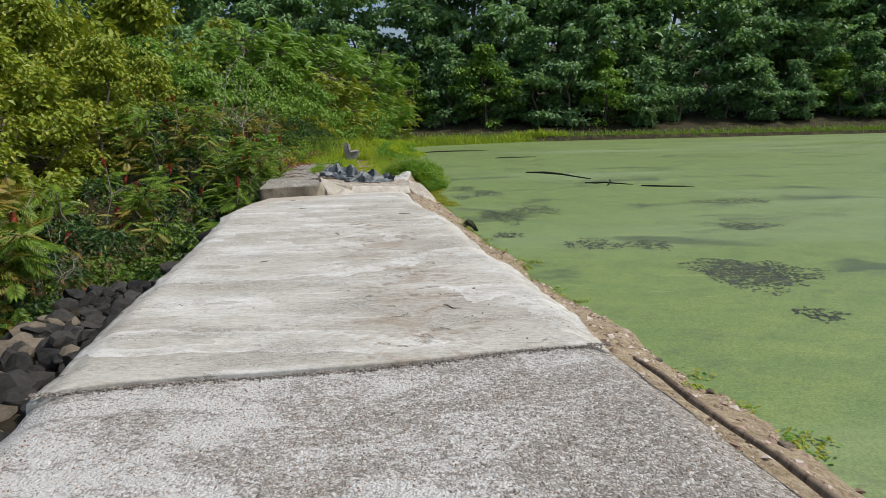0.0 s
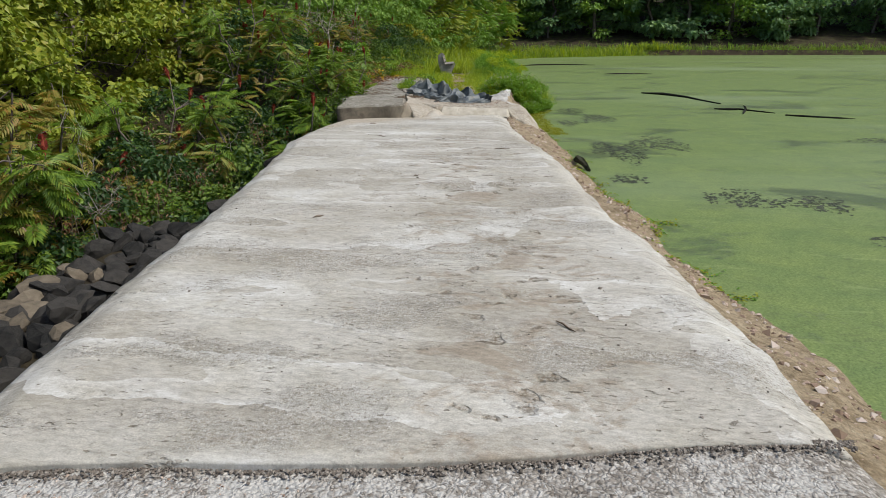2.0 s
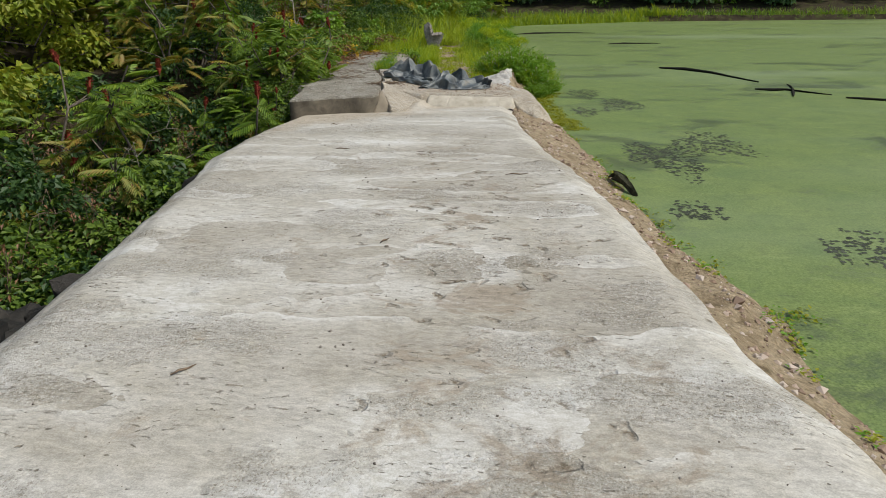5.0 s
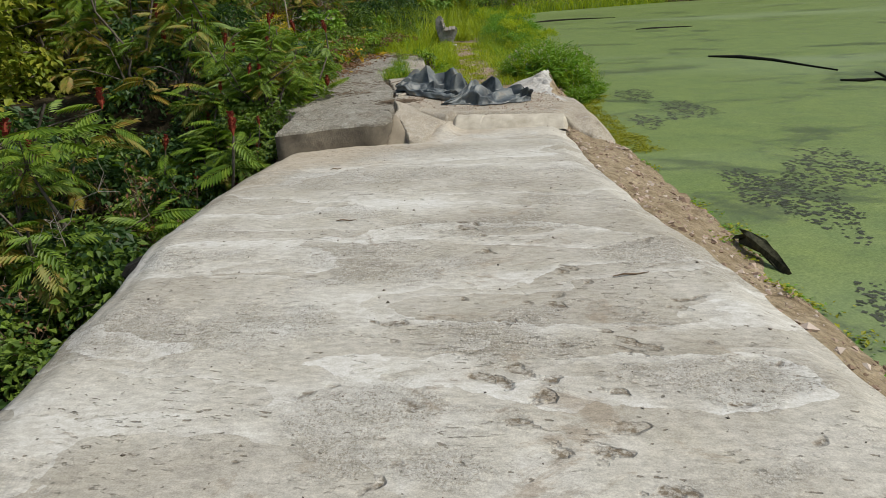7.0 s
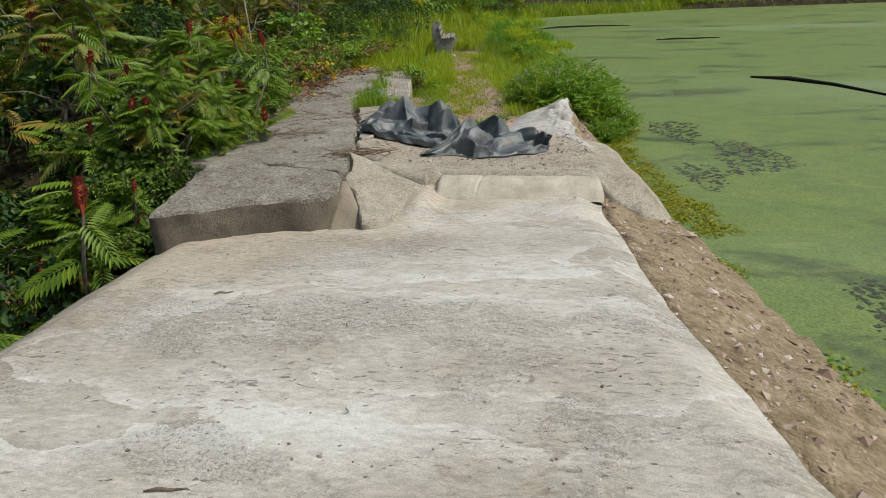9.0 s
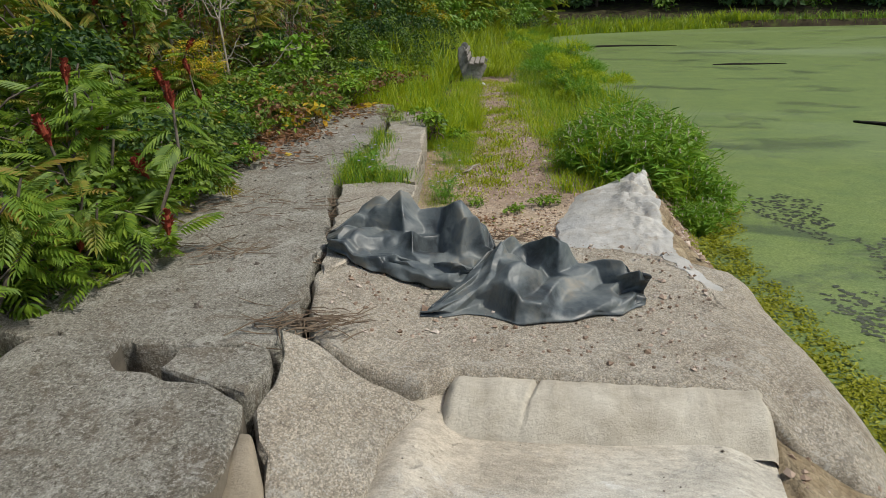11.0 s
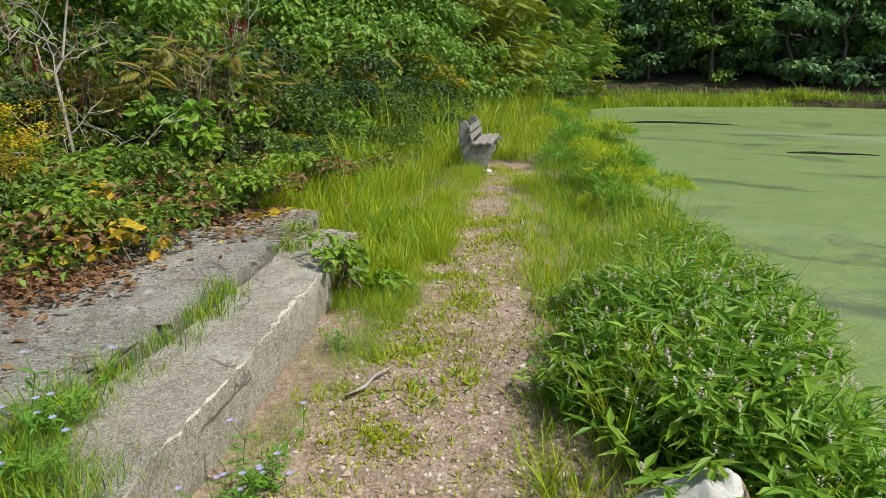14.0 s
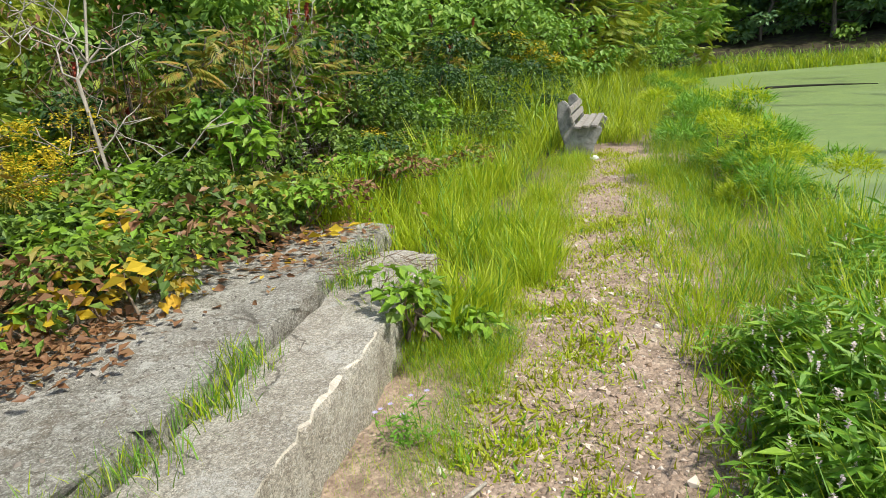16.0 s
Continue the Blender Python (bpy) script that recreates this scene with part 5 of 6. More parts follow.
PATH_L = [(16, -2.6), (17.4, -2.5), (18.8, -2.70), (20.0, -2.68), (21.3, -2.80), (23.1, -2.88), (25, -3.18), (27.2, -3.4), (28, -3.4), (40, -4.3)]
PATH_R = [(16, -1.5), (17.6, -1.55), (18.9, -1.52), (20, -1.75), (21, -1.85), (22.2, -2.08), (23.8, -2.36), (25.9, -2.75), (27.9, -3.0), (40, -3.7)]
rg = np.random.default_rng(70)


def sized(n, lo, hi):
    return rg.uniform(lo, hi, n)


def between(table, d):
    return [(y, x + d) for y, x in table]


p = strewn(11000, between(PATH_L, -0.50), between(PATH_L, 0.02), 20.9, 24.6, 1, 150, 0.055)
grass("grass", p, sized(11000, 0.05, 0.36) * (0.62 + 0.55 * waves(p[:, 0] * 2, p[:, 1] * 2, 3.0, 71)).clip(0.2, 1.2) * np.interp(p[:, 1], [21, 23], [0.75, 1.15]), [L_GRASS, L_COOL], [0.85, 0.15], "tall sunlit yellow-green grass beside the path", w=0.012, seed=1)
p = strewn(5000, between(PATH_L, -0.6), between(PATH_L, 0.0), 24.4, 27.3, 12, 200, 0.09)
grass("grass", p, sized(5000, 0.06, 0.20), [L_GRASS, L_COOL], [0.75, 0.25], "knee-high grass in front of the bench", w=0.012, seed=12)
p = strewn(4500, between(PATH_L, -0.3), between(PATH_R, 0.3), 28.6, 36, 14, 240, 0.1)
grass("grass", p, sized(4500, 0.12, 0.42), [L_GRASS, L_REED], [0.7, 0.3], "grass closing over the path past the bench", w=0.02, seed=14)
p = strewn(3600, between(PATH_L, -1.6), between(PATH_L, -0.6), 23.2, 31, 2, 160, 0.10)
grass("grass", p, sized(3600, 0.2, 0.55), [L_GRASS, L_COOL], [0.75, 0.25], "tall wispy grass over the old kerb", w=0.010, seed=2)
p = strewn(22000, between(PATH_R, 0.30), between(SHORE, -0.05), 21.2, 31, 3, 900, 0.09)
grass("grass", p, sized(22000, 0.08, 0.33), [L_COOL, L_GRASS], [0.5, 0.5], "lush green grass between path and water", w=0.010, seed=3)
p = strewn(15000, between(PATH_R, 0.0), between(PATH_R, 0.8), 19.2, 27, 4, 700, 0.06)
grass("grass", p, sized(15000, 0.04, 0.20), [L_GRASS, L_COOL], [0.75, 0.25], "short bright grass at the path's edge", w=0.022, seed=4)
p = strewn(12000, between(PATH_L, -0.1), PATH_R, 18.9, 28, 5, 260, 0.075)
grass("grass", p, sized(12000, 0.02, 0.055), [L_GRASS, L_ALGA], [0.6, 0.4], "low creeping grass tufts in the gravel path", w=0.13, bend=0.9, lean=1.2, seed=5)
p = strewn(9000, [(18, -2.68), (19.3, -2.92), (20.9, -3.2), (21.5, -3.3)], [(18, -2.58), (19.3, -2.66), (20.3, -2.62), (21.5, -2.75)], 18.5, 21.5, 6, 200, 0.055)
grass("grass", p, sized(9000, 0.04, 0.22) * np.interp(p[:, 1], [18.5, 20.2, 21.2], [0.45, 0.6, 1.1]), [L_COOL, L_GRASS], [0.5, 0.5], "grass growing at the foot of the kerb", seed=6)
p = strewn(3800, [(20, -3.35), (23, -3.75)], [(20, -2.95), (23, -3.05)], 21.0, 23.2, 61, 70, 0.06)
grass("grass", p, sized(3800, 0.10, 0.42), [L_GRASS, L_COOL], [0.75, 0.25], "upright yellow-green grass over the broken kerb", w=0.016, bend=0.45, lean=0.35, seed=61)
p = strewn(5200, [(22, -4.75), (26, -5.0)], [(22, -3.75), (26, -3.95)], 22.3, 25.8, 63, 130, 0.07)
grass("grass", p, sized(5200, 0.22, 0.62), [L_GRASS, L_COOL], [0.88, 0.12], "wispy yellow-green grass over the end of the paving", w=0.011, bend=0.4, lean=0.35, seed=63)
CRACK = [(16.6, -3.05), (17.2, -3.17), (17.86, -3.38), (18.3, -3.43), (19.3, -3.50), (20.6, -3.72), (21.6, -3.95)]
p = strewn(7000, between(PATH_L, -0.05), between(PATH_L, 0.62), 19.7, 24.5, 62, 150, 0.06)
grass("grass", p, sized(7000, 0.02, 0.065), [L_GRASS, L_ALGA, L_COOL], [0.6, 0.25, 0.15], "mats of low yellow-green weeds in the gravel", w=0.12, bend=0.9, lean=1.1, seed=62)
tufts = np.array([(-3.34, 18.45), (-3.2, 18.62), (-3.45, 18.85), (-3.1, 18.45), (-3.38, 19.15), (-3.3, 18.75), (-3.5, 19.9), (-3.6, 20.25), (-3.72, 21.3), (-3.92, 21.8), (-3.25, 18.5), (-3.42, 18.6), (-3.5, 19.5)])
tufts = np.concatenate([tufts, [(-3.05, 18.32), (-2.95, 18.36), (-3.25, 18.32), (-3.35, 18.3), (-3.5, 19.2), (-3.15, 18.42), (-3.0, 18.5), (-3.3, 18.9)]])
p = tufts[rg.integers(0, len(tufts), 6200)] + rg.normal(0, 0.085, (6200, 2))
p = np.concatenate([p, np.full((len(p), 1), 0.13)], 1)
grass("grass", p, sized(6200, 0.03, 0.15), [L_COOL, L_GRASS, L_BUSH], [0.45, 0.4, 0.15], "tufts of grass in the crack beside the kerb", w=0.02, seed=7)
p = strewn(12000, [(0, -7.5), (90, -7.5)], [(0, -4.1), (28, -4.1), (31, -4.0), (60, -4.4)], 27.5, 52, 8, 800, 0.15)
grass("grass", p, sized(12000, 0.35, 0.95), [L_GRASS, L_REED], [0.6, 0.4], "high pale grass around the bench", w=0.014, seed=8)
p = strewn(9000, between(PATH_R, 0.0), between(SHORE, 0.1), 30, 56, 9, 420, 0.14)
grass("grass", p, sized(9000, 0.3, 0.8) * np.interp(p[:, 1], [30, 42], [0.45, 1.0]), [L_GRASS, L_REED, L_COOL], [0.4, 0.3, 0.3], "grass along the pond's near shore", w=0.016, seed=9)
p = strewn(6000, [(19, -1.25), (24, -1.3)], [(19, -0.5), (21, -0.25), (24, -0.35)], 19.6, 24, 13, 260, 0.09)
grass("grass", p, sized(6000, 0.2, 0.6), [L_GRASS, L_COOL], [0.65, 0.35], "long grass growing through the smartweed", w=0.007, seed=13)
r9 = np.random.default_rng(99)
p = np.stack([r9.uniform(-6, 76, 19000), 65.0 + r9.normal(0, 0.7, 19000)], 1)
grass("grass", p, sized(19000, 0.2, 0.6), [L_REED, L_COOL], [0.7, 0.3], "bright band of reeds along the far shore", w=0.05, seed=10)
p = np.stack([r9.uniform(-5, 12, 7000), 0 * r9.uniform(0, 1, 7000)], 1)
p[:, 1] = np.interp(p[:, 0], [-5, -3.9, -3.2, -0.5, 5, 9, 12], [44, 47, 54, 58, 61, 63.5, 64.5]) + r9.normal(0.8, 0.6, 7000)
grass("grass", p, sized(7000, 0.35, 0.8), [L_REED, L_GRASS], [0.6, 0.4], "reeds in the far corner of the pond", w=0.04, seed=11)

# ---------------------------------------------------------------- weeds by the water


def smartweed(seed, reach, height, count):
    """A clump of leaning stems with long narrow leaves and pale flower spikes."""
    r = np.random.default_rng(seed)
    root = new("smartweed")
    wood, leaves = [], []
    lv, lf = leaflet(0.115, 0.04)
    sv, sf = leaflet(0.5, 0.2)
    for k in range(count):
        a, out = r.uniform(0, 6.28), reach * math.sqrt(r.uniform(0.02, 1))
        out = out * (1.5 if r.random() < 0.15 else 1.0)
        h = height * r.uniform(0.45, 1.15) * (1 - 0.35 * min(1, out / reach))
        foot = (0.45 * out * math.cos(a), 0.45 * out * math.sin(a), -0.05)
        (v, f), pts = limb(foot, (out * math.cos(a), out * math.sin(a), h), 0.005, 0.003, r, 0.35, 7, 3)
        wood.append((v, f, 0))
        m = 17
        t = r.uniform(0.15, 1, m)
        pos = np.stack([np.interp(t, np.linspace(0, 1, 7), pts[:, q]) for q in range(3)], 1)
        leaves.append((*stamp(lv, lf, poses(pos, r.uniform(0, 6.28, m), r.uniform(-0.5, 0.7, m), r.normal(0, 0.4, m), r.uniform(0.08, 0.21, m))), int(r.random() < 0.6)))
        if r.random() < 0.4:
            n = 14
            s = pts[-1] + np.stack([r.normal(0, 0.004, n), r.normal(0, 0.004, n), np.linspace(0, 0.05, n)], 1)
            leaves.append((*stamp(sv, sf, poses(s, r.uniform(0, 6.28, n), 0.5, 0, 0.014)), 2))
    v, f, _ = merge(wood)
    child("stem", grid_mesh("stem", v, f, [L_BRIGHT]), root)["kind"] = "stuff"
    v, f, m = merge(leaves)
    child("foliage", grid_mesh("foliage", v, f, [L_COOL, L_BRIGHT, L_PINK], m), root, "narrow green leaves with pale pink flower spikes")
    return root


sw = smartweed(401, 0.55, 0.75, 120)
stand(sw, [(-0.85, 19.7, 0.85), (-0.7, 20.3, 0.9), (-1.15, 20.1, 0.75), (-0.6, 20.9, 0.85), (-1.05, 20.7, 0.8), (-0.45, 19.9, 0.65), (-0.35, 21.5, 0.75), (-0.85, 21.4, 0.75), (-0.45, 22.3, 0.7), (-0.95, 22.2, 0.7), (-0.75, 23.1, 0.7), (-1.25, 21.2, 0.6), (-1.42, 20.0, 0.5), (-1.38, 20.6, 0.55), (-1.5, 21.3, 0.45), (-0.42, 19.3, 0.45), (-1.0, 19.72, 0.55), (-0.25, 19.75, 0.5), (-0.05, 20.4, 0.45)], "bushy green smartweed with pale pink flower spikes", "weed", "smartweed by the water", seed=12)
gt = leafy(402, "sedge_clump", 0.7, 0.8, 0.8, 4200, 0.16, [L_COOL, L_GRASS], [0.65, 0.35], 0.045, 12, 10, 0.0, 0.5)
stand(gt, [(-1.25, 24.6, 0.75), (-1.55, 25.8, 0.9), (-1.5, 26.8, 0.8), (-1.9, 28.5, 1.0), (-2.2, 31.0, 0.7), (-2.8, 34.5, 0.7), (-3.4, 38.0, 0.7)], "arching green sedge clump on the pond bank", "sedge", "sedges", seed=13)


def goldenrod(seed, height, stems):
    r = np.random.default_rng(seed)
    root = new("goldenrod")
    wood, leaves = [], []
    for k in range(stems):
        a, out = r.uniform(0, 6.28), r.uniform(0.05, 0.35)
        h = height * r.uniform(0.7, 1.1)
        (v, f), pts = limb((0.3 * out * math.cos(a), 0.3 * out * math.sin(a), -0.05), (out * math.cos(a), out * math.sin(a), h), 0.005, 0.003, r, 0.2, 6, 4)
        wood.append((v, f, 0))
        m = 36
        t = r.uniform(0.1, 0.9, m)
        pos = np.stack([np.interp(t, np.linspace(0, 1, 6), pts[:, q]) for q in range(3)], 1)
        leaves.append((*stamp(*leaflet(0.12, 0.03), poses(pos, r.uniform(0, 6.28, m), r.uniform(-0.1, 0.6, m), 0, r.uniform(0.07, 0.12, m))), 0))
        n = 90
        pos = pts[-1] + np.stack([r.normal(0, 0.05, n), r.normal(0, 0.05, n), -np.abs(r.normal(0, 0.09, n)) + 0.04], 1)
        leaves.append((*stamp(*leaflet(0.4, 0.1), poses(pos, r.uniform(0, 6.28, n), r.uniform(-0.2, 0.8, n), 0, 0.03)), 1))
    v, f, _ = merge(wood)
    child("stem", grid_mesh("stem", v, f, [L_BRIGHT]), root)["kind"] = "stuff"
    v, f, m = merge(leaves)
    child("foliage", grid_mesh("foliage", v, f, [L_BRIGHT, L_GOLD], m), root, "narrow leaves under plumes of yellow bloom")
    return root


gr = goldenrod(411, 0.85, 9)
stand(gr, [(-6.35, 21.7, 1.0), (-6.5, 21.4, 1.0), (-6.1, 21.3, 0.75), (-6.7, 20.9, 0.9), (-6.0, 33.4, 1.7), (-5.6, 33.9, 1.5), (-5.4, 36.5, 1.2), (-6.4, 34.2, 1.5), (-5.1, 24.6, 0.6)], "goldenrod with bright yellow plumes", "weed", "goldenrod", seed=14)


def bare_sapling(seed, height):
    """A pale leafless sapling with forking twigs."""
    r = np.random.default_rng(seed)
    root = new("bare_sapling")
    (v, f), pts = limb((0, 0, -0.1), (0.25, 0.1, height), 0.016, 0.004, r, 0.45, 9, 6)
    wood = [(v, f, 0)]
    for k in range(13):
        s = pts[r.integers(2, 8)]
        a = r.uniform(0, 6.28)
        L = r.uniform(0.3, 0.8)
        e = s + np.array([L * math.cos(a), L * math.sin(a), L * r.uniform(0.3, 1.0)])
        (v, f), lp = limb(s, e, 0.008, 0.0025, r, 0.5, 6, 5)
        wood.append((v, f, 0))
        for j in range(3):
            q = lp[r.integers(2, 6)]
            (v, f), _ = limb(q, q + r.normal(0, 0.16, 3) + np.array([0, 0, 0.12]), 0.005, 0.002, r, 0.3, 4, 4)
            wood.append((v, f, 0))
    v, f, _ = merge(wood)
    child("trunk", grid_mesh("trunk", v, f, [M_PALE], smooth=True), root)
    return root


bs = bare_sapling(421, 2.3)
stand(bs, [(-6.35, 22.0, 1.25), (-6.85, 21.5, 1.35), (-6.15, 24.6, 0.75), (-6.25, 24.8, 0.65), (-5.95, 23.4, 0.6), (-6.6, 25.4, 0.95), (-6.2, 9.2, 0.8), (-5.0, 9.0, 0.6), (-5.1, 12.4, 0.6)], "bare pale grey sapling among the bushes", "sapling", "bare saplings", seed=15)

# ---------------------------------------------------------------- stones, gravel, litter


def rock_mesh(seed, mat):
    bm = bmesh.new()
    bmesh.ops.create_icosphere(bm, subdivisions=2, radius=0.5)
    r = random.Random(seed)
    cuts = [(Vector((r.gauss(0, 1), r.gauss(0, 1), r.gauss(0, 1))).normalized(), r.uniform(0.20, 0.36)) for _ in range(13)]
    for vert in bm.verts:
        for n, d in cuts:
            over = vert.co.dot(n) - d
            if over > 0:
                vert.co -= n * over * 0.98
        vert.co += vert.co.normalized() * 0.03 * noise.noise(vert.co * 5 + Vector((seed, 0, 0)))
        vert.co.z *= 0.75
    me = bpy.data.meshes.new("rock")
    bm.to_mesh(me)
    bm.free()
    me.materials.append(mat)
    return me


ROCKS = [rock_mesh(k, M_ROCK) for k in range(5)] + [rock_mesh(9, M_TAN), rock_mesh(10, M_TAN)]
rr = random.Random(17)
for k in range(300):
    y = rr.uniform(2.5, 14.2) if k < 100 else rr.uniform(4.0, 10.6)
    d = rr.uniform(0.12, 2.4 if y < 9 else 1.5) if k < 100 else rr.uniform(0.5, 1.9)
    x = along(y, LEFT) - d
    s = rr.uniform(0.22, 0.55) if k < 100 else rr.uniform(0.20, 0.50)
    tan = rr.random() < (0.45 if d > 1.1 and y < 8 else 0.05)
    ob = new("rock", rr.choice(ROCKS[5:] if tan else ROCKS[:5]))
    ob.location = (x, y, min(on_ground(x, y) + s * 0.16, -0.32 - s * 0.4 if d < 0.8 else 9))
    ob.rotation_euler = (rr.uniform(-0.5, 0.5), rr.uniform(-0.5, 0.5), rr.uniform(0, 6.28))
    ob.scale = (s * rr.uniform(0.9, 1.3), s, s * rr.uniform(0.7, 1))
    tagged(ob, "tan angular rock lying in the ravine" if tan else "dark grey angular rock lying in the ravine", "rock", "rocks in the ravine")


def scatter(name, pts, sizes, mat, label, category="gravel"):
    r = np.random.default_rng(len(pts))
    v = np.array([(1, 0, 0), (0, 0.9, 0), (-1, 0, 0), (0, -0.9, 0), (0.1, 0.1, 0.6), (0, 0, -0.6)])
    f = np.array([(0, 1, 4), (1, 2, 4), (2, 3, 4), (3, 0, 4), (1, 0, 5), (2, 1, 5), (3, 2, 5), (0, 3, 5)])
    m = poses(pts, r.uniform(0, 6.28, len(pts)), r.normal(0, 0.4, len(pts)), r.normal(0, 0.4, len(pts)), sizes)
    v, f = stamp(v, f, m)
    return tagged(new(name, grid_mesh(name, v, f, [mat])), label, category, kind="stuff")


r5 = np.random.default_rng(55)
p = strewn(13000, between(PATH_L, -0.1), between(PATH_R, 0.25), 17.5, 27, 31)
p = p[np.argsort(r5.random(len(p)) + 0.02 * p[:, 1])]
p = np.concatenate([p, ground_height(p[:, 0], p[:, 1])[:, None]], 1)
scatter("gravel", p, r5.gamma(1.5, 0.004, len(p)) + 0.0025, M_GRAVEL, "pinkish brown crushed gravel on the path")
u = r5.uniform(0, 1, 3200)
y = 4.06 + 0.68 * u + 0.03 * np.sin(u * 9) - np.abs(r5.normal(0, 0.035, 3200))
x = along(y, LEFT) + (along(y, RIGHT) - along(y, LEFT)) * u
scatter("grit", np.stack([x, y, apron_top(x, y) + 0.008], 1), r5.uniform(0.004, 0.012, 3200), M_GRIT, "ridge of loose grit along the slab's edge", "grit")
x, y = r5.uniform(-2.1, 1.5, 3600), r5.uniform(1.6, 4.2, 3600)
keep = (x < along(y, RIGHT)) & (y < 4.05 + 0.2 * (x + 2.3))
x, y = x[keep], y[keep]
scatter("grit", np.stack([x, y, apron_top(x, y) + 0.002], 1), r5.uniform(0.003, 0.009, len(x)), M_GRAVEL, "small stones standing out of the apron", "grit")
y = r5.uniform(4.8, 15.4, 900)
x = along(y, LEFT) + 0.15 + (along(y, RIGHT) - along(y, LEFT) - 0.3) * r5.uniform(0, 1, 900)
scatter("grit", np.stack([x, y, slab_top(x, y) + 0.002], 1), r5.gamma(1.2, 0.0022, 900) + 0.002, M_GRIT, "crumbs of grit strewn on the slab", "grit")
y = r5.uniform(3.0, 20, 3000)
x = along(y, RIGHT) + (along(y, SHORE) - along(y, RIGHT)) * r5.uniform(0, 0.9, 3000)
scatter("gravel", np.stack([x, y, ground_height(x, y)], 1), r5.gamma(1.6, 0.007, 3000) + 0.003, M_GRAVEL, "clods and stones on the sandy bank")
x, y = r5.uniform(-4.6, -3.0, 1500), r5.uniform(15.5, 21.0, 1500)
ok = x < along(y, CRACK) - 0.05
x, y = x[ok], y[ok]
scatter("grit", np.stack([x, y, 0.158 + 0.002 * (y - 18)], 1), r5.gamma(1.2, 0.003, len(x)) + 0.002, M_GRIT, "crumbs and grit strewn on the old paving", "grit")
x, y = r5.uniform(-2.75, -0.8, 900), r5.uniform(15.75, 17.3, 900)
scatter("grit", np.stack([x, y, bed_top(x, y) + 0.003], 1), r5.gamma(1.5, 0.004, 900) + 0.003, M_GRAVEL, "loose grit on the concrete bed", "grit")


def litter(name, pts, size, mats, weights, label, lift=0.01):
    r = np.random.default_rng(len(pts) + 3)
    n = len(pts)
    m = poses(pts + np.array([0, 0, lift]), r.uniform(0, 6.28, n), r.normal(0, 0.25, n), r.normal(0, 0.35, n), size * r.uniform(0.5, 1.3, n))
    v, f = stamp(*leaflet(0.32, 0.08), m)
    return tagged(new(name, grid_mesh(name, v, f, mats, r.choice(len(mats), n, p=weights))), label, "leaf litter", kind="stuff")


p = strewn(1500, [(0, -5.4)], [(15, -4.5), (21, -4.25), (25, -4.2)], 17, 23, 41, 60, 0.2)
litter("leaf_litter", np.concatenate([p, np.full((1500, 1), 0.165)], 1), 0.07, [L_DRY, L_YELLOW], [0.94, 0.06], "brown dead leaves heaped on the old paving")
p = strewn(380, [(0, -2.4)], [(0, -1.6)], 17.5, 18.4, 42, 25, 0.12)
litter("leaf_litter", np.concatenate([p, ground_height(p[:, 0], p[:, 1])[:, None]], 1), 0.030, [L_DRY, L_BRIGHT], [0.9, 0.1], "dry plant scraps in the sandy hollow")
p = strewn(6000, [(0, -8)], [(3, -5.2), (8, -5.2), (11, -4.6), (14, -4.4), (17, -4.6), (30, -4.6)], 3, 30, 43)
# mostly L_DARK: the shade under the thicket is in the leaf colour
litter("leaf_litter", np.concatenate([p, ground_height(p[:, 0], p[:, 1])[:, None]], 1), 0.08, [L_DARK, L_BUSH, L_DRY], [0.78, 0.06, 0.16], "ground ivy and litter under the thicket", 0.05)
# algae at the bank's foot
p = strewn(9000, between(SHORE, -0.06), between(SHORE, 0.34), 15.7, 20.0, 44, 220, 0.05)
z = np.maximum(ground_height(p[:, 0], p[:, 1]), WATER)
litter("algae_mat", np.concatenate([p, z[:, None]], 1), 0.028, [L_ALGA], [1.0], "bright yellow-green algae heaped at the water's edge", 0.012)
p = strewn(1500, between(SHORE, -0.22), between(SHORE, 0.1), 2.5, 15.4, 45, 40, 0.06)
z = np.maximum(ground_height(p[:, 0], p[:, 1]), WATER)
litter("algae_mat", np.concatenate([p, z[:, None]], 1), 0.035, [L_ALGA, L_COOL], [0.6, 0.4], "small green water plants along the bank", 0.015)

# ---------------------------------------------------------------- tarpaulin


def bed_under(X, Y):
    """The height of what the tarpaulin lies on: the bed, and the kerb's end."""
    kerb = np.interp(Y, [16.2, 16.35, 17.0, 17.6], [-2.95, -2.82, -2.64, -2.66])
    bed = bed_top(X, Y)
    return bed + (0.165 - bed) * smooth_step((kerb - X) / 0.08 + 0.5)


def crease(p):
    """A folded profile between -1 and 1 with sharp ridges and sharp valleys."""
    return 4 * np.abs(p - np.floor(p + 0.5)) - 1


